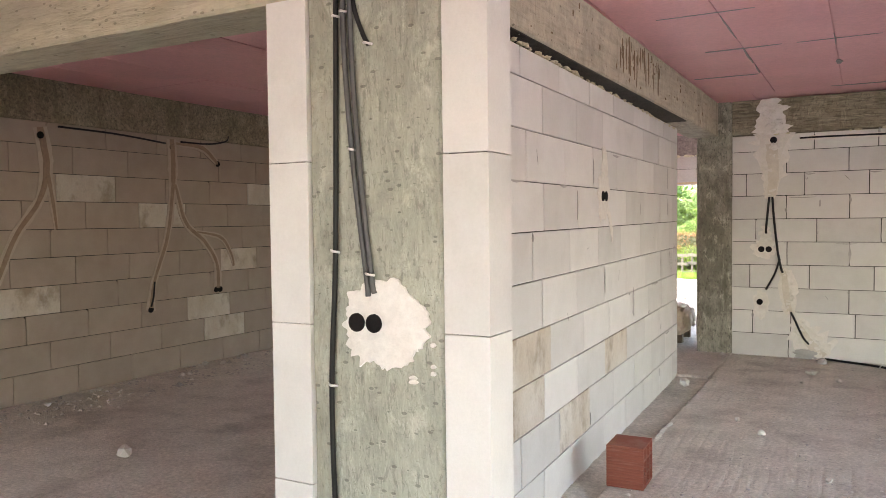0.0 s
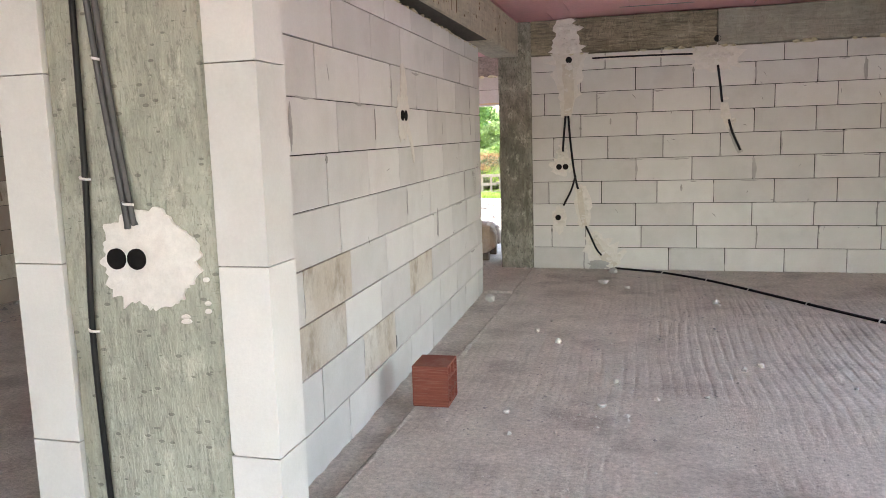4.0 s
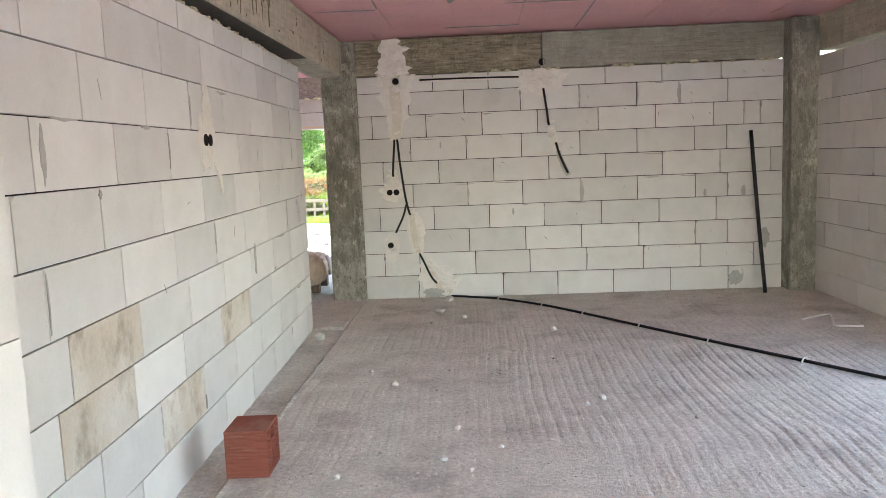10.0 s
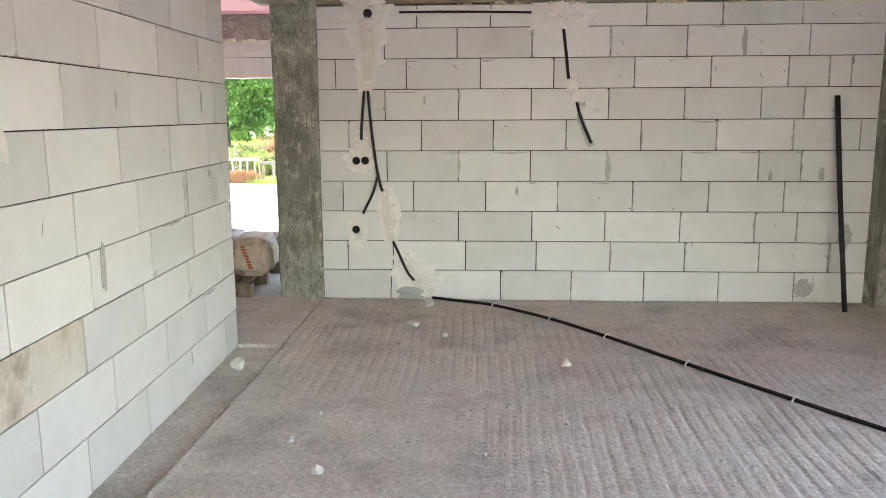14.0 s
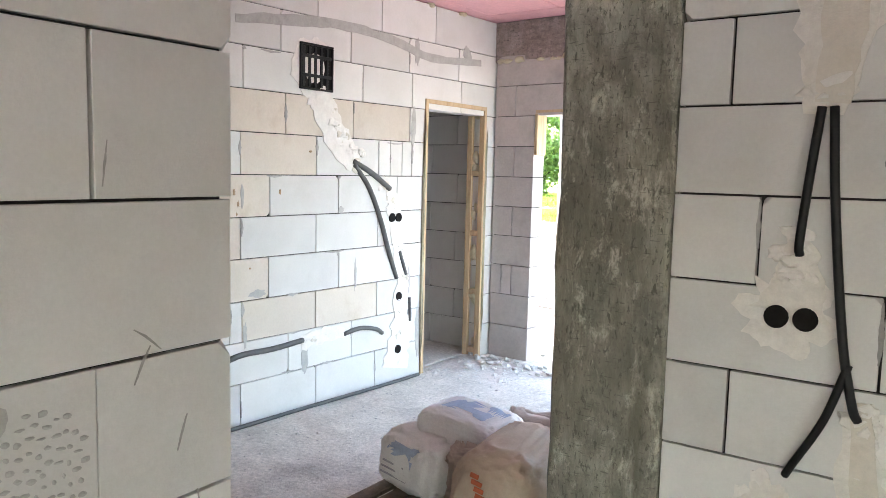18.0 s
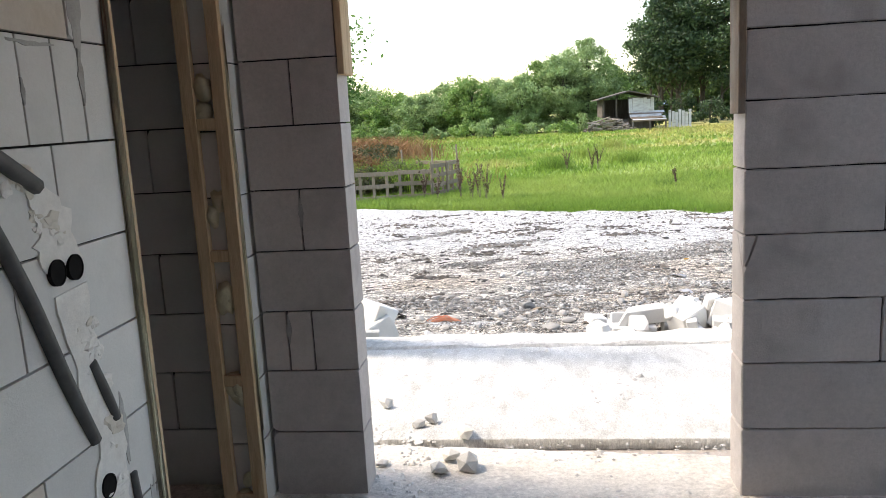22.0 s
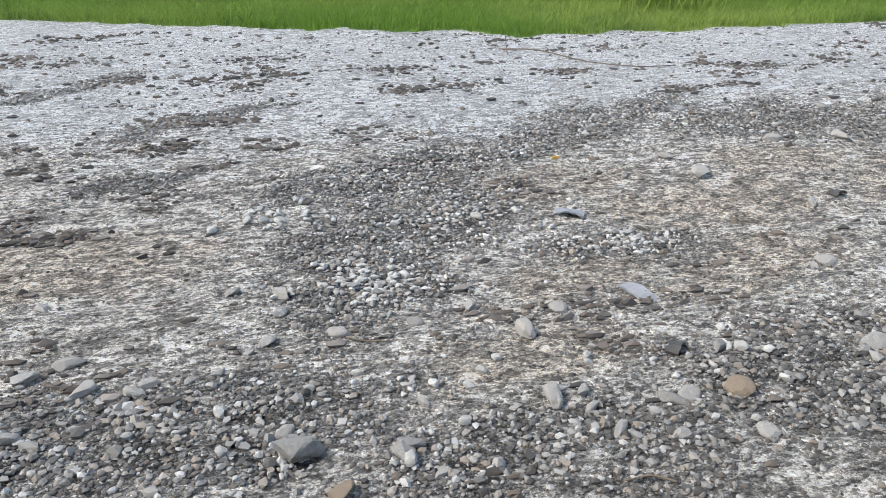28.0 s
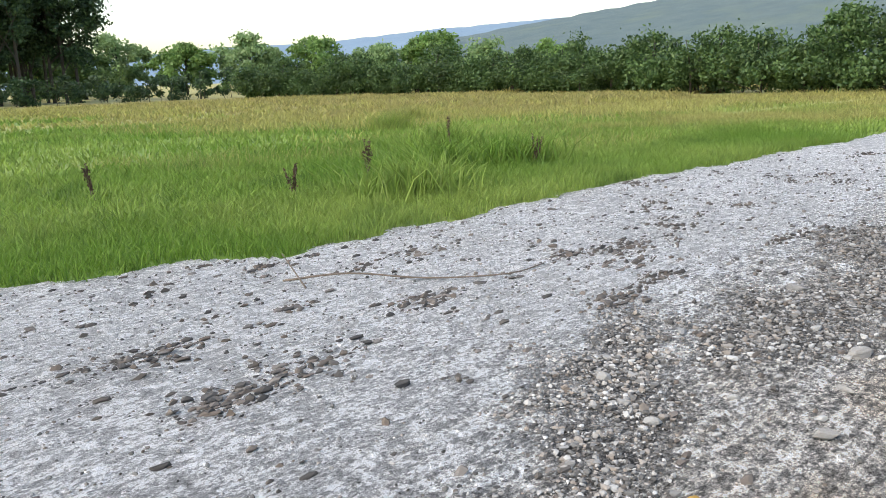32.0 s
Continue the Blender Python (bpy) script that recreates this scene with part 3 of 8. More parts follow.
GAP = 0.0049
W_EAST = block_wall("wall_living_east", 3.5, 8.9, -90, 11.5, 0.28, -0.05, [0.28, *[0.25] * 8, 0.2],
                    [0.3, 0.55, 0.2, 0.5], "side wall of white aerated concrete blocks", holes=((3.1, 5.8, 0.0, 2.15), (7.4, 10.2, 0.8, 2.15)))
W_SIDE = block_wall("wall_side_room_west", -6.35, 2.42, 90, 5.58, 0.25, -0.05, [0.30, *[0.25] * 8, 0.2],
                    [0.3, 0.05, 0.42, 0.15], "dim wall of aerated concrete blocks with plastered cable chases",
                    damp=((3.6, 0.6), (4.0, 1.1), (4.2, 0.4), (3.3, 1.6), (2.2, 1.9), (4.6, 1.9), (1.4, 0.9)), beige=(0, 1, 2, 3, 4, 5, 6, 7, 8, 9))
HALL = pose(-4.178, 9.25, 0, 0, 0, 87.6)
W_HALL = block_wall("wall_hall_west", -4.178, 9.25, 87.6, 3.37, 0.15, -0.05, [0.316, 0.256, 0.248, 0.256, 0.25, 0.254, 0.253, 0.252, 0.25, 0.25, 0.28],
                    [(0.60, 1.21, 1.78), (0.35, 0.97, 1.54, 2.14), (0.52, 0.61, 1.20, 1.79), (0.21, 0.81, 1.41, 2.03), (0.60, 1.20, 1.79), (0.21, 0.82, 1.40, 1.99), (0.60, 1.20, 1.79, 1.91, 2.04, 2.15),
                     (0.34, 0.94, 1.53, 2.12), (0.62, 1.22, 1.62, 2.14, 2.74), (0.3, 0.9, 1.5, 2.1, 2.7), (0.6, 1.2, 1.8, 2.4)], "hall wall of white and beige aerated blocks", holes=((2.29, 3.09, -0.05, 2.12),),
                    damp=((1.0, 1.66), (0.5, 1.40), (0.3, 1.15), (0.5, 0.9), (1.4, 0.65), (0.9, 0.65), (0.1, 1.92), (0.6, 1.92), (1.2, 1.92), (1.8, 1.92)), rise=0.007, stained=M_TAN)
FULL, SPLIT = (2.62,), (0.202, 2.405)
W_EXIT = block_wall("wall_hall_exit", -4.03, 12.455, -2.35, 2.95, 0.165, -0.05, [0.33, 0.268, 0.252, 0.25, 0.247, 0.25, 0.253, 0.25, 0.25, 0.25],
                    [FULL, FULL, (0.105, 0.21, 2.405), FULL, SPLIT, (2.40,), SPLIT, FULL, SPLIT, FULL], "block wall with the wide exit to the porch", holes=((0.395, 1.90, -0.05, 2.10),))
for ob in list(W_EXIT.children):                       # blocks in the shaded tone; those of the passage's side are chipped and one is cracked through
    side = ob.location.x > 1.85 and ob.location.z < 2.0
    if side:
        size = [max(v.co[k] for v in ob.data.vertices) for k in range(3)]
        seed = int(ob.location.z * 100)
        bm = rough_box(0.001, size[0], 0.0, size[1], 0.0015, size[2] - 0.0005, 0.035, 0.003, 0.005, seed)
        if abs(ob.location.z - 0.80) < 0.03 and ob.location.x < 2.2:
            for sign in (1, -1):
                half = bm.copy()
                no = Vector((0.25, 0.16, -0.09)).normalized() * sign
                cut = bmesh.ops.bisect_plane(half, geom=half.verts[:] + half.edges[:] + half.faces[:], plane_co=Vector((0.0, 0.085, 0.25)) - no * 0.0035, plane_no=no, clear_outer=True)
                bmesh.ops.holes_fill(half, edges=[e for e in cut["geom_cut"] if isinstance(e, bmesh.types.BMEdge)])
                if sign == 1:
                    piece = new("block", from_bm("block", half, M_SHADED_BLOCK))
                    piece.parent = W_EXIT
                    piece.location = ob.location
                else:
                    ob.data = from_bm("block", half, M_SHADED_BLOCK)
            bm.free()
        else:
            ob.data = from_bm("block", bm, M_SHADED_BLOCK)
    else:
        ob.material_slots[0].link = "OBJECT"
        ob.material_slots[0].material = M_SHADED_BLOCK
block_wall("wall_store_north", -6.2, 12.55, 0, 2.0, 0.27, -0.05, [0.31, *[0.26] * 7, 0.25, 0.17], [0.24, 0.52], "dim block wall of the store room")
block_wall("wall_store_west", -6.2, 9.5, 90, 3.05, 0.25, -0.05, [0.32, *[0.25] * 9, 0.31], [0.4, 0.1, 0.35, 0.55], "dim block wall of the store room")
W_DOOR = block_wall("wall_side_room_north", -6.18, 9.28, 0, 1.85, 0.15, -0.05, [0.32, *[0.25] * 9, 0.31],
                    [0.3, 0.55, 0.2], "block wall with a timber-lined doorway", holes=((0.68, 1.63, -0.05, 2.12),))
W_WING = block_wall("wall_wing_door", -8.9, 9.28, 0, 2.4, 0.15, -0.05, [0.32, *[0.25] * 9, 0.31],
                    [0.3, 0.55, 0.2], "block wall with a second timber-lined doorway", holes=((1.45, 2.38, -0.05, 2.12),))
GAP = 0.0026                                           # the pier's tall blocks are closer jointed
block_wall("pier_blocks_left", -1.88, 2.125, 0, 0.178, 0.12, -0.05, [0.66, 0.57, 0.57, 0.57], [9], "narrow upright white blocks beside the column")
block_wall("pier_blocks_right", -1.168, 2.125, 0, 0.163, 0.172, -0.05, [0.66, 0.57, 0.57, 0.5, 0.58], [9], "narrow upright white blocks beside the column")


# ---- shapes shared by the things ----
def smooth_line(points, steps=8):
    """Points along a Catmull-Rom curve."""
    p = [Vector(q) for q in points]
    p = [p[0] * 2 - p[1]] + p + [p[-1] * 2 - p[-2]]
    out = []
    for i in range(1, len(p) - 2):
        for k in range(steps):
            t = k / steps
            out.append(0.5 * (2 * p[i] + (p[i + 1] - p[i - 1]) * t + (2 * p[i - 1] - 5 * p[i] + 4 * p[i + 1] - p[i + 2]) * t * t
                              + (3 * p[i] - p[i - 1] - 3 * p[i + 1] + p[i + 2]) * t * t * t))
    out.append(p[-2])
    return out


def tube(points, radius, sides=7, steps=8, ribs=0.0, taper=1.0):
    """A bent tube along points; ribs: the depth of its corrugation."""
    line = smooth_line(points, steps)
    bm = bmesh.new()
    rings = []
    for i, c in enumerate(line):
        d = (line[min(i + 1, len(line) - 1)] - line[max(i - 1, 0)]).normalized()
        a = d.orthogonal().normalized() if i == 0 else (a - d * a.dot(d)).normalized()
        b = d.cross(a)
        r = radius * (1 + (taper - 1) * i / max(1, len(line) - 1)) - (ribs if i % 2 else 0)
        rings.append([bm.verts.new(c + (a * math.cos(k * math.tau / sides) + b * math.sin(k * math.tau / sides)) * r) for k in range(sides)])
    for p, q in zip(rings, rings[1:]):
        for k in range(sides):
            bm.faces.new((p[k], p[(k + 1) % sides], q[(k + 1) % sides], q[k]))
    bm.faces.new(rings[0][::-1])
    bm.faces.new(rings[-1])
    return bm


def lump(radius, seed, rough=0.35, flat=0.75, level=2, stretch=1.0):
    """An uneven stone or crumb, resting on z = 0."""
    bm = bmesh.new()
    bmesh.ops.create_icosphere(bm, subdivisions=level, radius=1)
    for v in bm.verts:
        n = v.co.normalized()
        k = 1 + rough * noise.noise(n * 1.3 + Vector((seed * 1.7, seed * 0.3, seed))) + rough * 0.4 * noise.noise(n * 3.5 + Vector((seed, 4, 0)))
        v.co = Vector((n.x * k * stretch, n.y * k, n.z * k * flat)) * radius
    low = min(v.co.z for v in bm.verts)
    for v in bm.verts:
        v.co.z -= low + radius * 0.08
    return bm


def strip(points, widths, thick=0.005, seed=0, ragged=0.35, steps=6):
    """A ragged band of filler in the plane of a wall (x along, z up), proud of it towards -y."""
    line = smooth_line([(x, 0, z) for x, z in points], steps)
    n = len(line)
    bm = bmesh.new()
    left, right = [], []
    for i, c in enumerate(line):
        d = (line[min(i + 1, n - 1)] - line[max(i - 1, 0)]).normalized()
        s = Vector((-d.z, 0, d.x))
        w = float(np.interp(i / (n - 1), np.linspace(0, 1, len(widths)), widths)) / 2
        left.append(c + s * w * (1 + ragged * noise.noise((i * 0.55, seed, 1)) + ragged * 0.6 * noise.noise((i * 1.7, seed, 5))))
        right.append(c - s * w * (1 + ragged * noise.noise((i * 0.55, seed, 11)) + ragged * 0.6 * noise.noise((i * 1.7, seed, 15))))
    front = [[bm.verts.new((p.x, -thick * (0.6 + 0.4 * (0 < i < n - 1)), p.z)) for i, p in enumerate(side)] for side in (left, right)]
    back = [[bm.verts.new((p.x, 0.004, p.z)) for p in side] for side in (left, right)]
    for i in range(n - 1):
        bm.faces.new((front[0][i], front[0][i + 1], front[1][i + 1], front[1][i]))
        bm.faces.new((back[0][i], back[0][i + 1], front[0][i + 1], front[0][i]))
        bm.faces.new((front[1][i], front[1][i + 1], back[1][i + 1], back[1][i]))
    bm.faces.new((front[0][0], front[1][0], back[1][0], back[0][0]))
    bm.faces.new((front[1][-1], front[0][-1], back[0][-1], back[1][-1]))
    bmesh.ops.recalc_face_normals(bm, faces=bm.faces[:])
    return bm


def splash(cx, cz, rx, rz, thick=0.006, seed=0, ragged=0.35, count=48, drips=0.0):
    """A ragged flat daub of filler on a wall."""
    bm = bmesh.new()
    rim, foot = [], []
    for k in range(count):
        a = k * math.tau / count
        r = 1 + ragged * noise.noise((math.cos(a) * 2.2, math.sin(a) * 2.2, seed)) + ragged * 0.6 * noise.noise((math.cos(a) * 7, math.sin(a) * 7, seed + 3))
        if math.sin(a) < -0.3:
            r += drips * max(0, noise.noise((math.cos(a) * 9, 0, seed + 7)))
        x, z = cx + rx * r * math.cos(a), cz + rz * r * math.sin(a)
        rim.append(bm.verts.new((x, -thick * 0.7, z)))
        foot.append(bm.verts.new((x, 0.004, z)))
    mid = bm.verts.new((cx, -thick * 1.3, cz))
    for k in range(count):
        j = (k + 1) % count
        bm.faces.new((mid, rim[j], rim[k]))
        bm.faces.new((rim[k], rim[j], foot[j], foot[k]))
    bmesh.ops.recalc_face_normals(bm, faces=bm.faces[:])
    return bm


def socket_box(x, z, r=0.033, out=0.009):
    """The round flush box of a socket: a rim and a shallow disc, near black for the hollow's shade."""
    bm = bmesh.new()
    n = 20
    rings = []
    for radius, y in ((r * 1.05, 0.0), (r * 1.05, -out), (r * 0.95, -out), (r * 0.94, -out + 0.002)):
        rings.append([bm.verts.new((x + radius * math.cos(k * math.tau / n), y, z + radius * math.sin(k * math.tau / n))) for k in range(n)])
    for p, q in zip(rings, rings[1:]):
        for k in range(n):
            bm.faces.new((p[k], p[(k + 1) % n], q[(k + 1) % n], q[k]))
    bm.faces.new(rings[-1])
    bmesh.ops.recalc_face_normals(bm, faces=bm.faces[:])
    return bm


M_BRIGHT_PLASTER = surface("white_gypsum", (0.80, 0.78, 0.74), (0.72, 0.68, 0.63), 8.0, 0.85, 0.4, 30.0, world_space=True)
M_CLIP = surface("white_cable_clip", (0.75, 0.74, 0.72), (0.66, 0.65, 0.63), 20.0, 0.5, 0.0)
M_GREY_PIPE = surface("grey_conduit", (0.10, 0.10, 0.10), (0.065, 0.065, 0.065), 20.0, 0.6, 0.1, 60.0)
M_DARK_SMEAR = surface("grey_scratch", (0.26, 0.255, 0.24), (0.38, 0.37, 0.35), 30.0, 0.95, 0.3, 60.0, world_space=True)
M_RAW = surface("scraped_mortar_smear", (0.46, 0.45, 0.43), (0.37, 0.36, 0.34), 14.0, 0.95, 0.5, 50.0, world_space=True)
M_CRUMB = surface("aerated_crumb", (0.68, 0.67, 0.63), (0.58, 0.56, 0.52), 12.0, 0.95, 0.4, 60.0, vary=0.15)


def cable(points, radius, label, m=None, mat=None, ribs=0.0, steps=8, name="cable", clips=()):
    """A loose or wall-fixed cable as a thing, with its clips."""
    ob = tagged(part(name, tube(points, radius, 7, steps, ribs), mat or M_CABLE, smooth=ribs == 0), label, "cable")
    if m is not None:
        ob.matrix_basis = m
    for c in clips:
        part("cable_clip", tube([(c[0] - 0.018, c[1] + 0.004, c[2] + 0.004), (c[0], c[1] - radius - 0.004, c[2]), (c[0] + 0.018, c[1] + 0.004, c[2] - 0.004)], 0.0045, 6, 4), M_CLIP, ob, "white plastic clip", True)
    return ob


# ---- living room: the column's cables and sockets ----
pier = bpy.data.objects["column_pier"]


def on_pier(bm, name, mat, label=""):
    for v in bm.verts:
        v.co.y += 2.128
    return part(name, bm, mat, pier, label)


on_pier(splash(-1.395, 1.20, 0.165, 0.145, 0.007, 3, 0.22, 120, 0.28), "plaster_patch", M_BRIGHT_PLASTER, "bright ragged gypsum round the twin sockets")
for k in range(9):
    on_pier(splash(-1.26 + 0.05 * math.cos(k * 2.1), 1.14 + 0.10 * math.sin(k * 1.7) - 0.05 * (k % 3), 0.010 + 0.004 * (k % 3), 0.007, 0.003, k, 0.4, 12), "plaster_speck", M_BRIGHT_PLASTER)
for x in (-1.50, -1.43):
    on_pier(socket_box(x, 1.20, 0.030, 0.014), "socket_box", M_DARK, "black round socket box")
cable([(-1.555, 2.118, 2.83), (-1.565, 2.116, 2.25), (-1.58, 2.114, 1.45), (-1.605, 2.114, 0.98), (-1.60, 2.115, 0.55), (-1.585, 2.116, 0.0)], 0.0095,
      "black cable clipped to the concrete column", clips=[(-1.566, 2.116, 2.23), (-1.583, 2.114, 1.44), (-1.60, 2.114, 0.98)])
cable([(-1.525, 2.118, 2.83), (-1.535, 2.112, 2.25), (-1.505, 2.112, 1.78), (-1.455, 2.114, 1.36), (-1.45, 2.116, 1.29)], 0.0095,
      "dark grey cable running to the twin sockets", clips=[(-1.53, 2.110, 2.24), (-1.50, 2.110, 1.78)], mat=M_GREY_PIPE)
cable([(-1.495, 2.118, 2.83), (-1.505, 2.112, 2.25), (-1.48, 2.112, 1.78), (-1.435, 2.114, 1.36), (-1.425, 2.116, 1.30)], 0.0095,
      "dark grey cable beside another to the twin sockets", clips=[(-1.44, 2.110, 1.365)], mat=M_GREY_PIPE)
cable([(-1.50, 2.116, 2.40), (-1.49, 2.112, 2.26), (-1.455, 2.112, 2.16), (-1.435, 2.118, 2.12)], 0.008, "short cut cable end on the column", clips=[(-1.437, 2.112, 2.125)])

M_FILL = surface("beige_filler", (0.71, 0.665, 0.59), (0.63, 0.58, 0.50), 10.0, 0.9, 0.4, 50.0, (0.50, 0.43, 0.34), 3.0, 0.4, world_space=True)

# ---- living room: end wall with its chases ----
def north(bm, name, mat, label=""):
    for v in bm.verts:
        v.co.x += 1.31
    return part(name, bm, mat, W_NORTH, label)


north(strip([(-0.90, 2.83), (-0.90, 2.4), (-0.90, 1.95), (-0.91, 1.74)], [0.20, 0.34, 0.20, 0.16, 0.10], 0.006, 1, 0.5), "plaster_patch", M_PLASTER, "ragged filler over the upright chase")
north(strip([(-0.93, 2.83), (-0.90, 2.55), (-0.88, 2.36), (-0.90, 2.05), (-0.91, 1.80)], [0.16, 0.30, 0.36, 0.26, 0.10], 0.0045, 16, 0.75), "plaster_patch", M_BRIGHT_PLASTER, "ragged white gypsum beside the chase")
north(strip([(-0.90, 2.34), (-0.88, 2.0), (-0.90, 1.77)], [0.13, 0.11, 0.09], 0.010, 2, 0.3), "plaster_fill", M_FILL, "smooth beige filler in the chase")
north(strip([(-0.775, 0.98), (-0.75, 0.72), (-0.71, 0.50)], [0.05, 0.07, 0.05], 0.010, 17, 0.3), "plaster_fill", M_FILL)
north(strip([(-0.72, 0.96), (-0.69, 0.75), (-0.68, 0.55)], [0.05, 0.13, 0.06], 0.004, 18, 0.7), "plaster_patch", M_BRIGHT_PLASTER)
north(strip([(-0.66, 0.40), (-0.52, 0.20), (-0.34, 0.06)], [0.16, 0.36, 0.30], 0.0045, 19, 0.7), "plaster_patch", M_BRIGHT_PLASTER)
north(strip([(-0.62, 0.34), (-0.50, 0.16), (-0.38, 0.03)], [0.06, 0.10, 0.10], 0.011, 30, 0.3), "plaster_fill", M_FILL)
north(splash(-0.97, 1.19, 0.13, 0.11, 0.004, 33, 0.5), "plaster_patch", M_BRIGHT_PLASTER)
north(splash(-1.005, 0.57, 0.085, 0.15, 0.004, 34, 0.5), "plaster_patch", M_BRIGHT_PLASTER)
north(splash(0.70, 2.34, 0.26, 0.16, 0.004, 35, 0.6), "plaster_patch", M_BRIGHT_PLASTER)
bm = strip([(-0.93, 2.83), (-0.91, 2.62), (-0.89, 2.44)], [0.16, 0.30, 0.30], 0.006, 46, 0.75)
for v in bm.verts:
    v.co.y -= 0.020
north(bm, "plaster_patch", M_BRIGHT_PLASTER, "ragged white gypsum over the beam")
north(socket_box(-0.88, 2.38, 0.034, 0.014), "socket_box", M_DARK, "black junction box")
north(strip([(-0.95, 1.42), (-0.95, 1.30), (-0.965, 1.19)], [0.05, 0.12, 0.20], 0.006, 4, 0.4), "plaster_patch", M_PLASTER)
for x in (-1.00, -0.925):
    north(socket_box(x, 1.185, 0.031, 0.012), "socket_box", M_DARK, "black socket box")
north(splash(-1.0, 0.61, 0.07, 0.10, 0.005, 6, 0.4), "plaster_patch", M_PLASTER)
north(socket_box(-1.015, 0.60, 0.031, 0.012), "socket_box", M_DARK, "black socket box")
north(strip([(-0.78, 0.98), (-0.76, 0.72), (-0.70, 0.48)], [0.07, 0.13, 0.12], 0.006, 7, 0.45), "plaster_patch", M_PLASTER)
north(strip([(-0.62, 0.36), (-0.50, 0.17), (-0.36, 0.02)], [0.12, 0.26, 0.22], 0.007, 8, 0.4), "plaster_patch", M_PLASTER)
north(splash(-0.55, 0.05, 0.12, 0.055, 0.02, 9, 0.4), "mortar_lump", M_RAW, "lump of beige mortar at the wall's foot")
north(splash(0.66, 2.36, 0.16, 0.10, 0.006, 10, 0.45), "plaster_patch", M_PLASTER)
north(strip([(-0.55, 2.385), (0.0, 2.38), (0.55, 2.375)], [0.05, 0.045, 0.06], 0.004, 12, 0.3), "plaster_fill", M_PLASTER)
north(strip([(0.78, 1.84), (0.80, 1.72), (0.85, 1.56)], [0.07, 0.10, 0.07], 0.006, 13, 0.4), "plaster_patch", M_PLASTER)
north(strip([(0.84, 1.62), (0.88, 1.48), (0.96, 1.30)], [0.05, 0.055, 0.06], 0.004, 14, 0.3), "mortar_smear", M_RAW)
north(socket_box(0.70, 2.52, 0.034, 0.014), "socket_box", M_DARK, "black junction box")
for k, (x, z, w, h) in enumerate([(1.10, 1.12, 0.05, 0.22), (2.15, 2.13, 0.04, 0.24), (2.83, 1.06, 0.045, 0.12), (2.42, 1.05, 0.03, 0.10), (2.75, 0.12, 0.16, 0.16), (3.05, 0.55, 0.12, 0.2),
                                  (-0.45, 0.06, 0.05, 0.1), (0.75, 1.28, 0.03, 0.03), (-0.42, 1.68, 0.02, 0.07), (0.35, 0.93, 0.025, 0.08)]):
    north(splash(x, z, w / 2, h / 2, 0.0035, 20 + k, 0.4, 20), "mortar_smear", M_RAW)
for k in range(14):                                  # thin smears pulled along the bed joints
    z = 0.25 * chance.randrange(1, 10)
    x = chance.uniform(-1.2, 3.0)
    w = chance.uniform(0.06, 0.3)
    north(strip([(x, z), (x + w / 2, z - 0.004), (x + w, z)], [0.006, chance.uniform(0.010, 0.022), 0.005], 0.0025, k + 40, 0.6), "mortar_smear", M_RAW)

for k in range(44):                                  # scratches and drips of mortar left by the masons
    x, z = chance.uniform(-0.7, 3.1), chance.uniform(0.15, 2.35)
    dx, dz = chance.uniform(-0.025, 0.05), -chance.uniform(0.008, 0.06)
    north(strip([(x, z), (x + dx * 0.5 + 0.003, z + dz / 2), (x + dx, z + dz)], [0.003, chance.uniform(0.004, 0.010), 0.002], 0.0012, k + 560, 0.6), "scratch", M_DARK_SMEAR)
cable([(-0.92, 9.118, 1.76), (-0.935, 9.112, 1.60), (-0.952, 9.114, 1.40), (-0.95, 9.122, 1.36)], 0.0125, "black conduit hanging from the plastered chase")
cable([(-0.89, 9.118, 1.76), (-0.87, 9.112, 1.50), (-0.83, 9.110, 1.15), (-0.795, 9.112, 0.97), (-0.78, 9.122, 0.93)], 0.0125, "long black conduit down the end wall")
cable([(-0.81, 9.108, 1.08), (-0.86, 9.108, 0.92), (-0.93, 9.112, 0.78), (-0.95, 9.122, 0.74)], 0.0115, "black conduit branching to the low socket")
cable([(-0.70, 9.120, 0.50), (-0.66, 9.112, 0.42), (-0.58, 9.112, 0.24), (-0.52, 9.122, 0.16)], 0.0115, "black conduit emerging above the floor")
cable([(-0.62, 9.122, 2.385), (-0.3, 9.117, 2.385), (0.2, 9.117, 2.378), (0.45, 9.122, 2.372)], 0.010, "black cable along the top of the end wall")
cable([(0.71, 9.120, 2.24), (0.735, 9.112, 2.05), (0.755, 9.114, 1.88), (0.76, 9.122, 1.85)], 0.013, "black cable below the junction box")
cable([(0.83, 9.120, 1.66), (0.87, 9.112, 1.52), (0.94, 9.114, 1.36), (0.955, 9.122, 1.33)], 0.013, "black cable end hanging from filler")

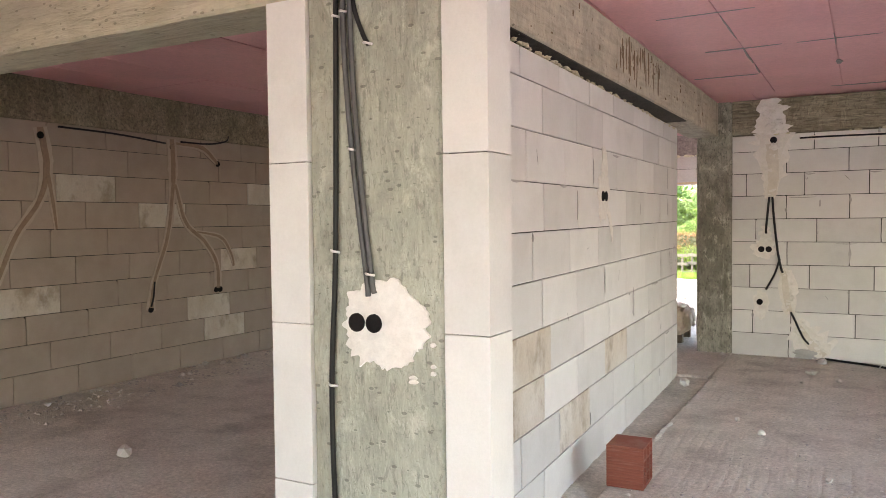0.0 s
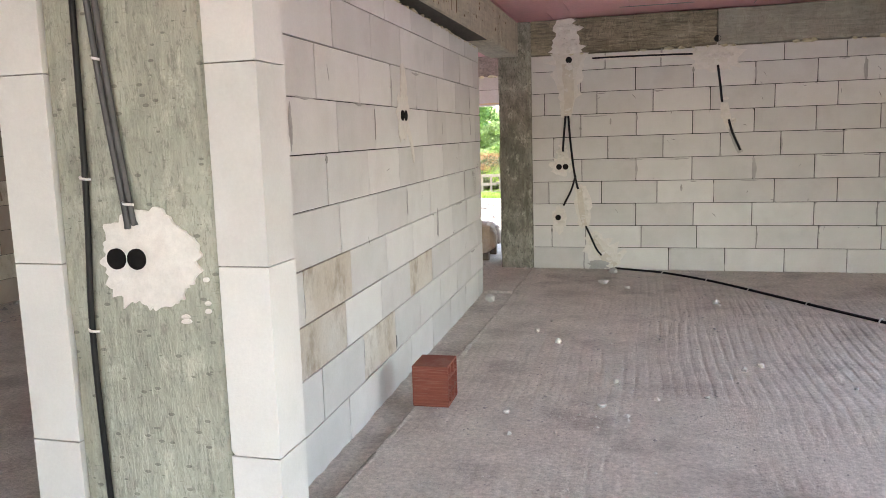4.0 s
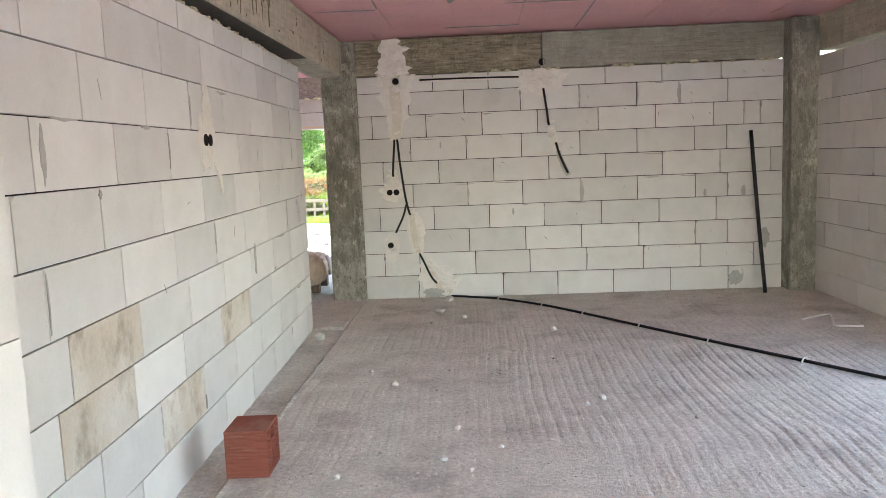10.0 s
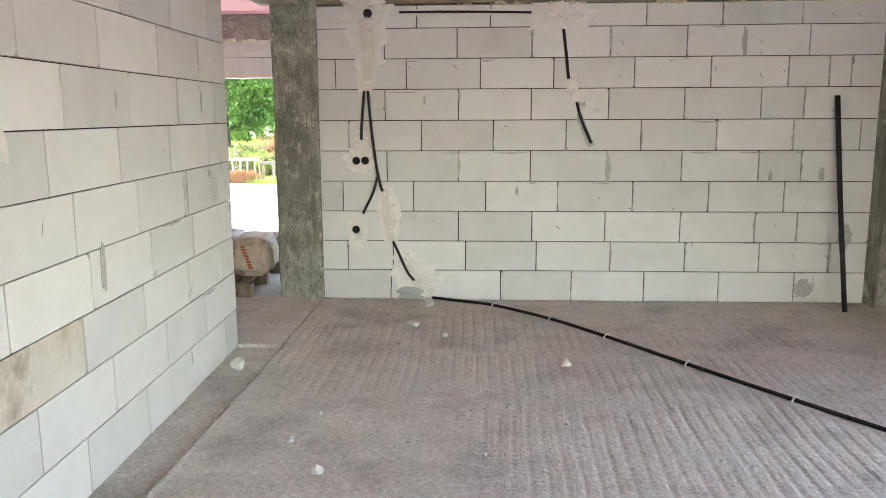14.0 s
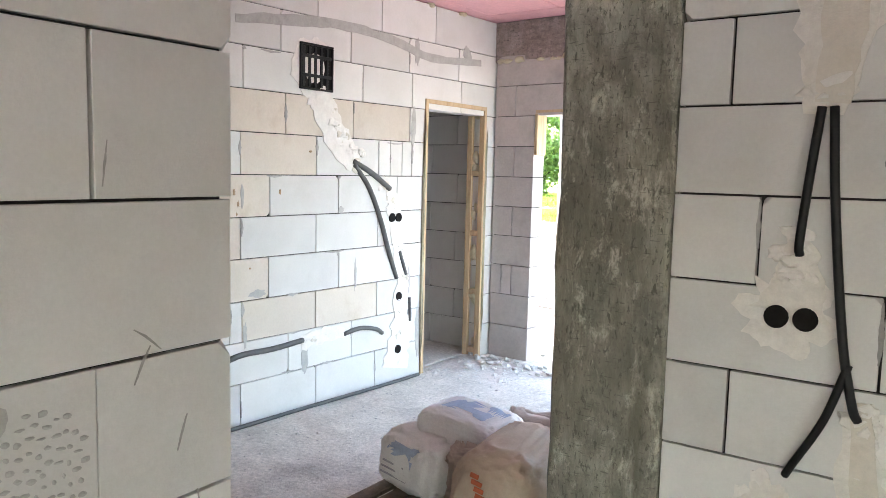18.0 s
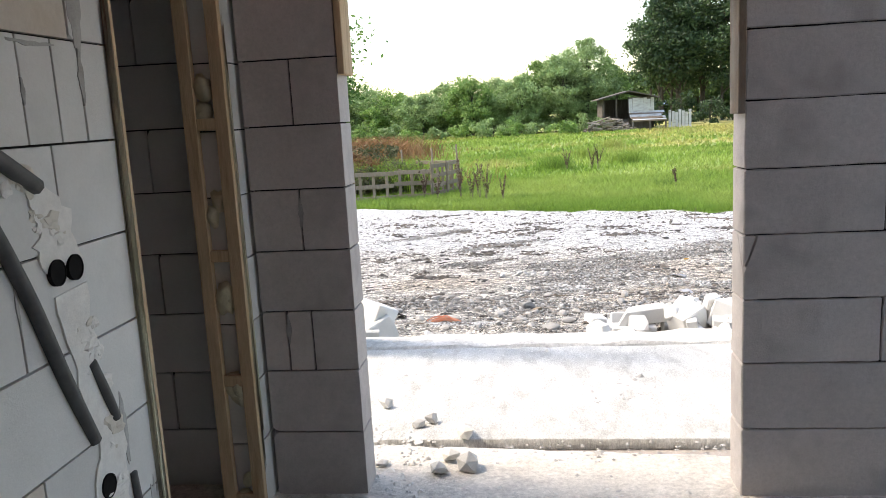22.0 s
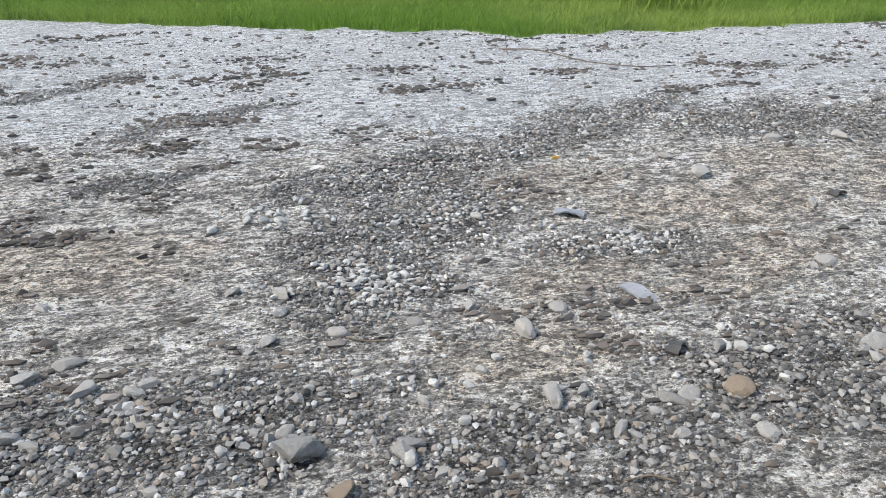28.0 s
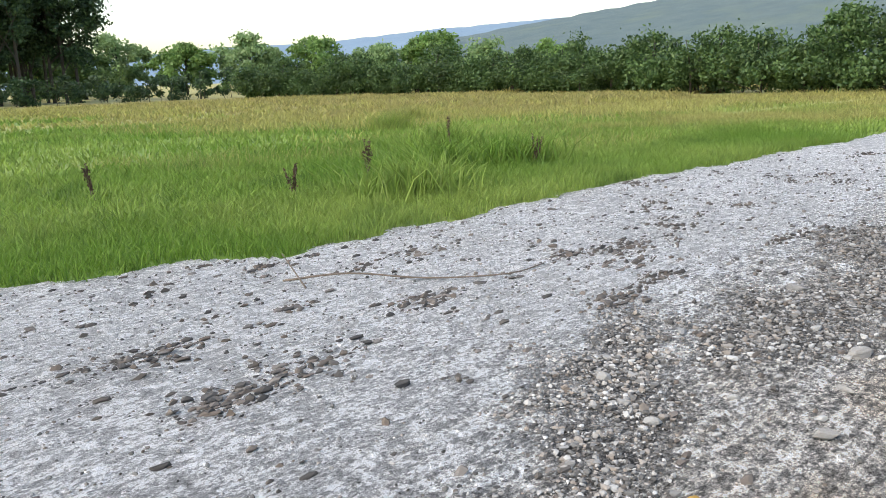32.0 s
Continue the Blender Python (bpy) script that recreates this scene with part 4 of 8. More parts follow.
rnd = random.Random(78)
for a, b, count, size in (((-0.92, 2.74), (-0.89, 2.46), 22, 0.034), ((-0.90, 2.36), (-0.90, 1.78), 30, 0.026), ((-0.95, 1.40), (-0.99, 1.16), 18, 0.022), ((-0.78, 0.96), (-0.72, 0.50), 26, 0.022), ((-0.62, 0.34), (-0.40, 0.05), 26, 0.028),
                          ((0.58, 2.36), (0.80, 2.30), 16, 0.030), ((0.78, 1.82), (0.85, 1.58), 14, 0.020), ((-1.01, 0.68), (-1.0, 0.50), 10, 0.020)):
    for k in range(count):                            # gypsum pressed in by hand, lump by lump
        u = rnd.random()
        at = Vector((a[0] + (b[0] - a[0]) * u + rnd.gauss(0, size), -0.004 if a[1] < 2.44 else -0.024, a[1] + (b[1] - a[1]) * u + rnd.gauss(0, size * 0.8)))
        if any(math.hypot(at.x - x, at.z - z) < 0.07 for x, z in ((-1.0, 1.185), (-0.925, 1.185), (-1.015, 0.60), (-0.88, 2.38), (0.70, 2.52))):
            continue
        bm = lump(rnd.uniform(size * 0.5, size * 1.3), rnd.random() * 90, 0.8, 0.9, 2, rnd.uniform(0.8, 1.8))
        for v in bm.verts:
            v.co.y *= 0.28
            v.co += at
        north(bm, "gypsum_lump", M_BRIGHT_PLASTER if rnd.random() < 0.6 else M_PLASTER)

floor_line = [(-0.36, 9.09, 0.018), (-0.1, 8.98, 0.016), (0.17, 8.84, 0.016), (0.60, 8.42, 0.016), (0.95, 7.95, 0.016), (1.36, 7.35, 0.016), (1.78, 6.75, 0.016), (2.25, 6.1, 0.016), (2.9, 5.2, 0.016), (3.4, 4.6, 0.016)]
pipe = cable(floor_line, 0.0125, "black conduit pinned across the screed", name="floor_conduit", steps=10)
for x, y in ((0.17, 8.84), (0.60, 8.42), (0.95, 7.95), (1.36, 7.35), (1.78, 6.75), (2.25, 6.1)):
    part("cable_clip", tube([(x - 0.03, y - 0.022, 0.004), (x - 0.012, y - 0.008, 0.033), (x + 0.012, y + 0.008, 0.033), (x + 0.03, y + 0.022, 0.004)], 0.006, 6, 4), M_CLIP, pipe, "white plastic clip", True)

cable([(2.77, 7.44, 0.010), (2.93, 7.55, 0.012), (3.09, 7.62, 0.012), (3.02, 7.40, 0.016), (2.94, 7.17, 0.012), (3.05, 7.14, 0.012), (3.15, 7.13, 0.010)], 0.009, "white plastic strap lying on the screed", mat=M_CLIP, name="strap", steps=3)
rod = thing("metal_rod", pose(0, 0, 0), "dark steel rod leaning on the end wall", "rod")
part("shaft", tube([(2.95, 8.80, 0.0), (2.92, 8.96, 0.85), (2.895, 9.105, 1.70)], 0.021, 8, 6), M_CABLE, rod, smooth=True)

# ---- living room: long wall's socket, smears and foam ----
def west(bm, name, mat, label=""):
    """Given by world y and z."""
    for v in bm.verts:
        v.co.x -= 2.57
    return part(name, bm, mat, W_LIVING, label)


west(strip([(5.00, 2.02), (5.02, 1.88), (4.98, 1.72)], [0.07, 0.14, 0.14], 0.006, 31, 0.45), "plaster_patch", M_PLASTER)
west(splash(5.00, 1.68, 0.14, 0.16, 0.006, 32, 0.45), "plaster_patch", M_PLASTER)
west(strip([(5.05, 1.66), (5.18, 1.50), (5.22, 1.38)], [0.05, 0.06, 0.03], 0.005, 33, 0.3), "plaster_fill", M_PLASTER)
for y in (4.96, 5.035):
    west(socket_box(y, 1.69, 0.032, 0.012), "socket_box", M_DARK, "black socket box")
for k in range(6):
    z = 0.23 + 0.25 * chance.randrange(0, 9)
    y = chance.uniform(2.7, 7.2)
    w = chance.uniform(0.05, 0.25)
    west(strip([(y, z), (y + w / 2, z - 0.004), (y + w, z)], [0.006, chance.uniform(0.010, 0.02), 0.005], 0.0025, k + 80, 0.6), "mortar_smear", M_RAW)
# the last, tall one puts a block edge's subtle shading in as grey
for k, (y, z, w, h) in enumerate([(3.24, 1.60, 0.035, 0.2), (7.25, 1.625, 0.026, 0.12), (7.33, 1.205, 0.05, 0.05), (5.86, 0.9, 0.05, 0.22), (6.1, 1.62, 0.02, 0.09), (7.70, 0.95, 0.02, 0.04), (6.93, 1.12, 0.025, 0.24)]):
    west(splash(y, z, w / 2, h / 2, 0.003, 120 + k, 0.4, 20), "mortar_smear", M_RAW)

for k in range(64):                                   # a stippled print of mortar
    a = k * 2.4
    west(splash(7.40 + 0.07 * math.cos(a) * (k / 64) ** 0.5, 1.11 + 0.10 * math.sin(a) * (k / 64) ** 0.5, chance.uniform(0.003, 0.008), chance.uniform(0.002, 0.005), 0.002, 400 + k, 0.5, 8), "mortar_speck", M_RAW)
for k, (y, z, dy, dz) in enumerate([(7.20, 1.73, 0.07, -0.05), (7.05, 1.48, 0.02, -0.09), (6.6, 1.38, 0.05, -0.02), (7.55, 1.30, 0.05, -0.04), (7.58, 1.27, -0.03, -0.06), (7.63, 1.08, 0.02, 0.06), (7.67, 1.00, 0.01, -0.07), (7.5, 1.52, 0.01, 0.08),
                                    (6.2, 1.25, 0.06, -0.02), (5.7, 1.55, 0.04, 0.03), (5.4, 1.1, 0.02, 0.07), (4.6, 1.35, 0.06, 0.01), (4.2, 1.0, 0.03, -0.05), (3.7, 1.9, 0.02, -0.08), (6.4, 0.75, 0.05, 0.02), (6.9, 0.55, 0.03, 0.05)]):
    west(strip([(y, z), (y + dy / 2, z + dz / 2 + 0.003), (y + dy, z + dz)], [0.002, 0.0045, 0.0015], 0.001, k + 520, 0.5), "scratch", M_DARK_SMEAR)


def foam_row(owner, shift, along, height, seed, spacing=0.09, size=0.022, sparse=0.35):
    """Beads of mounting foam squeezed out along the top of a wall."""
    rnd = random.Random(seed)
    u = along[0]
    while u < along[1]:
        if rnd.random() > sparse:
            bm = lump(rnd.uniform(size * 0.6, size * 1.5), rnd.random() * 50, 0.4, 0.8, 2, rnd.uniform(1.0, 2.2))
            for v in bm.verts:
                v.co += Vector((u - shift, rnd.uniform(-0.002, 0.012), height - 0.015))
            part("foam_bead", bm, M_FOAM, owner, smooth=True)
        u += rnd.uniform(spacing * 0.5, spacing * 1.6)


foam_row(W_LIVING, 2.57, (2.7, 7.7), 2.405, 1, 0.05, 0.011, 0.25)
M_RUSTY = surface("rust_brown_streak", (0.22, 0.15, 0.085), (0.13, 0.085, 0.05), 25.0, 0.95, 0.3, 60.0, world_space=True)
M_BEAM_SHADE = surface("beam_underside_shade", (0.075, 0.066, 0.055), (0.045, 0.04, 0.033), 12.0, 0.95, 0.4, 50.0, world_space=True)
beam = bpy.data.objects["beam_living_west"]
# dark strip added: the shade under the beam is put in as colour
part("formwork_board", box(-1.76, -1.462, 2.6, 7.4, BEAM - 0.012, BEAM - 0.004, 0.002), M_BEAM_SHADE, beam, "dark strip added for the shaded and stained beam underside")
rnd = random.Random(31)
for k in range(34):                                    # rusty water marks down the beam
    y, top = rnd.uniform(5.15, 6.35), rnd.uniform(2.68, 2.82)
    low = max(BEAM + 0.02, top - rnd.uniform(0.04, 0.26))
    ob = part("rust_streak", strip([(y, top), (y + rnd.uniform(-0.006, 0.006), (top + low) / 2), (y + rnd.uniform(-0.01, 0.01), low)], [0.005, rnd.uniform(0.008, 0.026), 0.004], 0.002, 600 + k, 0.5), M_RUSTY, beam)
    ob.matrix_basis = pose(-1.4535, 0, 0, 0, 0, 90)
for k in range(40):                                    # small dark marks all along it
    y, z = rnd.uniform(2.7, 8.9), rnd.uniform(BEAM + 0.03, CEIL - 0.03)
    ob = part("dark_mark", splash(y, z, rnd.uniform(0.004, 0.014), rnd.uniform(0.003, 0.02), 0.002, 650 + k, 0.5, 9), M_RUSTY, beam)
    ob.matrix_basis = pose(-1.4535, 0, 0, 0, 0, 90)
# grey mortar pressed into the ceiling's joints
for k, (x0, y0, x1, y1, w) in enumerate([(-0.82, 5.2, -0.82, 5.9, 0.012), (-0.82, 6.25, -0.825, 6.9, 0.018), (-0.82, 7.0, -0.83, 7.42, 0.012), (-0.2, 7.12, -0.2, 7.32, 0.05), (-0.2, 6.1, -0.2, 6.5, 0.010), (0.43, 6.45, 0.43, 7.40, 0.022), (0.43, 4.9, 0.43, 5.5, 0.014),
                                          (1.05, 6.4, 1.04, 7.0, 0.03), (1.04, 7.2, 1.03, 8.9, 0.012), (-1.1, 6.28, -0.55, 6.26, 0.020), (-0.45, 6.27, 0.1, 6.26, 0.010), (0.2, 6.27, 0.65, 6.28, 0.010), (-1.40, 7.45, -0.85, 7.46, 0.014), (-0.3, 8.54, 0.44, 8.56, 0.016),
                                          (0.25, 7.43, 0.95, 7.46, 0.014), (1.1, 7.45, 1.6, 7.45, 0.02), (-1.2, 5.09, -0.6, 5.09, 0.014), (0.5, 5.09, 1.3, 5.09, 0.012), (1.66, 5.6, 1.66, 6.8, 0.014), (2.28, 6.2, 2.28, 7.6, 0.012), (-0.2, 4.2, -0.2, 5.0, 0.012), (-0.82, 3.95, -0.2, 3.92, 0.012)]):
    mid = ((x0 + x1) / 2 + rnd.uniform(-0.004, 0.004), -(y0 + y1) / 2 + rnd.uniform(-0.004, 0.004))
    ob = part("joint_smear", strip([(x0, -y0), mid, (x1, -y1)], [w * 0.4, w, w * 0.4], 0.003, 700 + k, 0.6), M_DARK_SMEAR, CEILING)
    ob.matrix_basis = pose(0, 0, CEIL - 0.0055, 90, 0, 0)


def edge_smears(wall, share, seed, top=2.3, height=0.25):
    """Mortar squeezed out and wiped along the upright edges of the blocks."""
    rnd = random.Random(seed)
    for ob in [c for c in wall.children if c.name.startswith("block")]:
        if ob.location.z > top or ob.location.x < 0.03 or rnd.random() > share:
            continue
        x, z = ob.location.x + rnd.uniform(-0.004, 0.008), ob.location.z
        a, b = sorted((rnd.uniform(0.02, height), rnd.uniform(0.02, height)))
        b = min(height - 0.01, b + 0.05)
        part("mortar_smear", strip([(x, z + b), (x + rnd.uniform(-0.004, 0.004), z + (a + b) / 2), (x, z + a)], [0.004, rnd.uniform(0.010, 0.030), 0.005], 0.0028, seed * 100 + int(x * 50), 0.6), M_DARK_SMEAR if rnd.random() < 0.4 else M_RAW, wall)


edge_smears(W_HALL, 0.55, 3)
edge_smears(W_NORTH, 0.25, 4)
edge_smears(W_LIVING, 0.18, 5)
edge_smears(W_EXIT, 0.4, 6)
foam_row(W_NORTH, -1.31, (-1.0, 3.2), 2.445, 2, 0.11, 0.02, 0.45)
foam_row(W_EXIT, -4.19, (-4.15, -1.3), 2.50, 3, 0.08, 0.024, 0.2)
foam_row(W_HALL, 9.26, (9.9, 12.5), 2.815, 4, 0.12, 0.02, 0.3)

# ---- living room: the clay block and crumbs ----
def clay_block(m):
    """A hollow fired clay block with grooved sides, standing on its face."""
    t = thing("hollow_clay_block", m, "red hollow clay block with grooved sides on the screed", "brick")
    w, d, h, wall = 0.21, 0.24, 0.24, 0.012
    for z in (0, h - wall):                            # open channels run along x: an outer shell with inner webs
        part("plate", box(0, w, 0, d, z, z + wall, 0.002), M_BRICK, t)
    n = 12
    for y0, y1, sign in ((0, wall, -1), (d - wall, d, 1)):
        part("side", box(0.0005, w - 0.0005, y0 + 0.001, y1 - 0.001, wall, h - wall), M_BRICK, t)
        for k in range(n):
            z0, z1 = wall + (h - 2 * wall) * k / n, wall + (h - 2 * wall) * (k + 0.72) / n
            part("rib", box(0, w, y0 - (0.002 if sign < 0 else 0), y1 + (0.002 if sign > 0 else 0), z0, z1, 0.0008), M_BRICK, t)
    for k in (1, 2):
        part("web", box(0.001, w - 0.001, d * k / 3 - 0.004, d * k / 3 + 0.004, wall, h - wall), M_BRICK, t)
        part("web", box(0.001, w - 0.001, wall, d - wall, h * k / 3 - 0.004, h * k / 3 + 0.004), M_BRICK, t)
    part("back_plate", box(-0.002, 0.008, 0.002, d - 0.002, 0.002, h - 0.002), M_BRICK, t)
    return t


clay_block(pose(-1.29, 4.27, 0.004, 0, 0, 2))

crumb_meshes = [from_bm("crumb", lump(1.0, k * 3.1, 0.5, 0.8, 1), M_CRUMB) for k in range(5)]


def crumb(x, y, r, label="white crumb of aerated concrete on the screed", z=0.0, category="crumb", name="concrete_crumb"):
    ob = new(name, crumb_meshes[chance.randrange(5)])
    ob.matrix_basis = pose(x, y, z, 0, 0, chance.uniform(0, 360)) @ Matrix.Diagonal((r * chance.uniform(0.8, 1.4), r, r * chance.uniform(0.7, 1.1), 1))
    return tagged(ob, label, category, "crumbs on the floor")


for x, y, r in ((-0.63, 5.79, 0.028), (-0.83, 6.11, 0.02), (0.72, 5.37, 0.03), (0.61, 5.28, 0.022), (-0.2, 7.94, 0.028), (-0.76, 6.46, 0.014), (-0.23, 4.45, 0.03), (-0.17, 4.9, 0.026),
                (-0.84, 6.16, 0.018), (-0.74, 4.25, 0.02), (0.60, 7.33, 0.034), (-0.45, 8.2, 0.05), (-0.37, 8.84, 0.05), (-0.5, 7.75, 0.018), (-1.53 + 0.1, 7.16, 0.06), (0.1, 6.0, 0.012), (0.35, 4.7, 0.016), (1.2, 5.0, 0.015)):
    crumb(x, y, r)
debris_v, debris_f = [], []


def scatter(count, x0, x1, y0, y1, size, seed, keep=None, z=0.001):
    """Small crumbs gathered into one heap of fragments."""
    rnd = random.Random(seed)
    for _ in range(count):
        x, y = rnd.uniform(x0, x1), rnd.uniform(y0, y1)
        if keep and not keep(x, y):
            continue
        r = size * rnd.uniform(0.3, 1.0) * (2.2 if rnd.random() < 0.05 else 1)
        b = len(debris_v)
        a = rnd.uniform(0, 6.28)
        for k in range(4):
            debris_v.append((x + r * math.cos(a + k * 1.57) * rnd.uniform(0.6, 1.3), y + r * math.sin(a + k * 1.57) * rnd.uniform(0.6, 1.3), z))
        debris_v.append((x, y, z + r * rnd.uniform(0.3, 0.75)))
        debris_f.extend([(b, b + 1, b + 4), (b + 1, b + 2, b + 4), (b + 2, b + 3, b + 4), (b + 3, b, b + 4)])


scatter(2600, -1.2, 2.8, 2.5, 9.0, 0.010, 1, lambda x, y: noise.noise((x * 0.8, y * 0.8, 3)) > 0.0)
scatter(260, -1.1, 1.2, 3.8, 6.4, 0.016, 12, lambda x, y: noise.noise((x * 1.4, y * 1.4, 6)) > 0.1)
scatter(130, -0.7, 0.2, 4.2, 4.8, 0.012, 2)
scatter(420, -0.9, 0.6, 4.0, 5.4, 0.008, 13)
scatter(500, -1.1, 2.6, 3.0, 6.5, 0.007, 14)
scatter(260, -1.15, -0.8, 2.6, 7.6, 0.010, 15)
scatter(90, -1.1, -0.5, 5.4, 6.2, 0.010, 3)
scatter(620, -1.46, -1.2, 2.6, 7.7, 0.016, 4, z=-0.045)
scatter(500, -4.1, -1.8, 8.0, 12.6, 0.012, 5)
scatter(420, -4.1, -3.4, 11.6, 13.2, 0.022, 6)
scatter(200, -4.2, -1.5, 12.9, 14.4, 0.013, 7)
scatter(250, -6.2, -2.0, 2.4, 7.7, 0.014, 9)
scatter(120, -1.8, -1.2, 8.9, 9.6, 0.02, 10)
tagged(part("floor_debris", mesh_of("floor_debris", debris_v, debris_f, M_CRUMB), None), "scattered white crumbs and grit on the screed", "debris", kind="stuff")
debris_v, debris_f = [], []
scatter(900, -1.1, 0.6, 3.0, 8.8, 0.010, 31, lambda x, y: noise.noise((x * 1.1, y * 0.8, 23)) > 0.05)
scatter(1300, -1.2, 3.2, 2.5, 9.0, 0.009, 21, lambda x, y: noise.noise((x * 0.7, y * 0.7, 13)) > 0.0)
scatter(420, -6.3, -5.6, 3.0, 7.7, 0.024, 8)
scatter(500, -4.1, -1.4, 8.0, 12.6, 0.012, 22)
scatter(160, -1.2, 3.2, 8.5, 9.1, 0.012, 23)
scatter(260, -4.2, -1.5, 12.75, 14.7, 0.008, 24)
scatter(140, -3.7, -2.0, 12.7, 12.9, 0.014, 25)
scatter(60, -2.6, -2.2, 13.4, 13.9, 0.012, 26)
tagged(part("floor_grit", mesh_of("floor_grit", debris_v, debris_f, M_RAW), None), "grey grit and mortar specks on the screed", "grit", kind="stuff")
for k in range(12):                                   # larger rubble along the side room's wall
    crumb(chance.uniform(-6.25, -5.95), chance.uniform(3.2, 7.6), chance.uniform(0.02, 0.038), "pale rubble along the side room wall")
crumb(-4.27, 3.38, 0.06, "pale lump of rubble in the side room")
for k in range(60):                                   # broken bits swept against the exit's jamb
    u = chance.random()
    x, y = -3.98 + 0.75 * u + chance.gauss(0, 0.09), 12.36 - 0.04 * u - abs(chance.gauss(0, 0.16)) * (1.1 - u * 0.4)
    if y > 12.0 or u < 0.5:
        crumb(x, y, chance.uniform(0.010, 0.028), "grey rubble swept against the exit's jamb", 0.004)

# filler colour darkened to sit in the dim side room
M_DIMMED_FILL = surface("dimmed_filler", (0.50, 0.42, 0.35), (0.43, 0.36, 0.295), 10.0, 0.9, 0.4, 50.0, world_space=True)

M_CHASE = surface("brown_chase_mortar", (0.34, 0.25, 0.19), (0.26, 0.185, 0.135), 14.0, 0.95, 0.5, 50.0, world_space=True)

# ---- side room wall chases ----
def side(bm, name, mat, label=""):
    for v in bm.verts:
        v.co.x -= 2.42
    return part(name, bm, mat, W_SIDE, label)


for k, (pts, w) in enumerate([([(4.23, 2.40), (4.28, 2.05), (4.20, 1.75), (3.98, 1.45), (3.80, 1.05)], [0.20, 0.20, 0.13, 0.13, 0.12]),
                              ([(4.28, 2.05), (4.33, 1.75), (4.36, 1.50)], [0.12, 0.10, 0.06]),
                              ([(5.69, 2.42), (5.70, 2.1), (5.68, 1.85), (5.60, 1.4), (5.42, 0.95), (5.37, 0.66)], [0.18, 0.18, 0.13, 0.12, 0.10, 0.16]),
                              ([(5.72, 1.95), (5.85, 1.55), (6.10, 1.35), (6.28, 1.10), (6.30, 0.80)], [0.10, 0.12, 0.12, 0.12, 0.18]),
                              ([(6.0, 1.45), (6.35, 1.38), (6.50, 1.2), (6.55, 1.05)], [0.05, 0.10, 0.09, 0.05]),
                              ([(5.75, 2.38), (6.1, 2.36), (6.33, 2.2)], [0.08, 0.14, 0.10])]):
    side(strip(pts, [c * 0.68 for c in w], 0.005 + 0.0016 * k, 60 + k, 0.3), "plaster_patch", M_DIMMED_FILL, "filled cable chase")
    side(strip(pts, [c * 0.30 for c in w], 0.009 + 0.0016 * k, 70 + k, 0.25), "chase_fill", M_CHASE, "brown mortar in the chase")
for y, z in ((4.23, 2.33), (5.69, 2.34), (6.33, 2.20), (5.37, 0.67), (6.27, 0.80), (6.33, 0.80)):
    side(socket_box(y, z, 0.03, 0.012), "socket_box", M_DARK, "black socket box")
cable([(-6.338, 4.4, 2.42), (-6.335, 5.0, 2.41), (-6.335, 5.6, 2.37)], 0.010, "black cable sagging along the side room wall")
cable([(-6.338, 5.42, 0.95), (-6.335, 5.40, 0.80), (-6.338, 5.37, 0.70)], 0.011, "black conduit end in the side room")
cable([(-6.338, 5.8, 2.40), (-6.335, 6.2, 2.41), (-6.335, 6.45, 2.46), (-6.34, 6.5, 2.52)], 0.011, "black cable rising to the beam in the side room")

# ---- hall wall: box, chases, conduits ----
def hall(bm, name, mat, label=""):
    for v in bm.verts:
        v.co.x = (v.co.x - 9.26) * 0.955
    return part(name, bm, mat, W_HALL, label)


fuse = thing("distribution_box", HALL @ pose(1.045, 0, 2.07), "black recessed distribution box in the hall wall", "fuse box")
part("back_plate", box(0, 0.28, -0.004, 0.0, 0, 0.29), M_DARK, fuse)
for a in ((0, 0.28, 0, 0.012), (0, 0.28, 0.278, 0.29), (0, 0.012, 0.012, 0.278), (0.268, 0.28, 0.012, 0.278)):
    part("rim", box(a[0], a[1], -0.018, -0.004, a[2], a[3], 0.002), M_CABLE, fuse, "black plastic rim")
for k in range(5):
    part("rail", box(0.02 + 0.05 * k, 0.04 + 0.05 * k, -0.014, -0.004, 0.02, 0.27, 0.002), M_CABLE, fuse)
for k in range(2):
    part("cross_rail", box(0.014, 0.266, -0.016, -0.008, 0.08 + 0.12 * k, 0.10 + 0.12 * k, 0.002), M_CABLE, fuse)
hall(splash(10.48, 2.21, 0.19, 0.19, 0.004, 201, 0.18, 40), "plaster_patch", M_BRIGHT_PLASTER, "filler round the black box")
hall(strip([(10.50, 2.06), (10.58, 1.95), (10.72, 1.76), (10.88, 1.61)], [0.16, 0.22, 0.22, 0.14], 0.007, 202, 0.5), "plaster_patch", M_BRIGHT_PLASTER)
hall(strip([(11.25, 1.44), (11.30, 1.35), (11.31, 1.24)], [0.06, 0.14, 0.16], 0.006, 203, 0.5), "plaster_patch", M_BRIGHT_PLASTER)
hall(strip([(11.34, 1.18), (11.36, 0.95), (11.42, 0.78), (11.40, 0.6), (11.42, 0.45)], [0.14, 0.10, 0.12, 0.16, 0.12], 0.006, 204, 0.5), "plaster_patch", M_BRIGHT_PLASTER)
hall(strip([(11.44, 0.50), (11.40, 0.3), (11.36, 0.10)], [0.20, 0.26, 0.28], 0.005, 205, 0.4), "plaster_patch", M_BRIGHT_PLASTER)
hall(strip([(9.71, 0.42), (9.60, 0.36), (9.47, 0.2), (9.33, 0.0)], [0.06, 0.14, 0.17, 0.20], 0.007, 206, 0.4), "plaster_patch", M_BRIGHT_PLASTER)
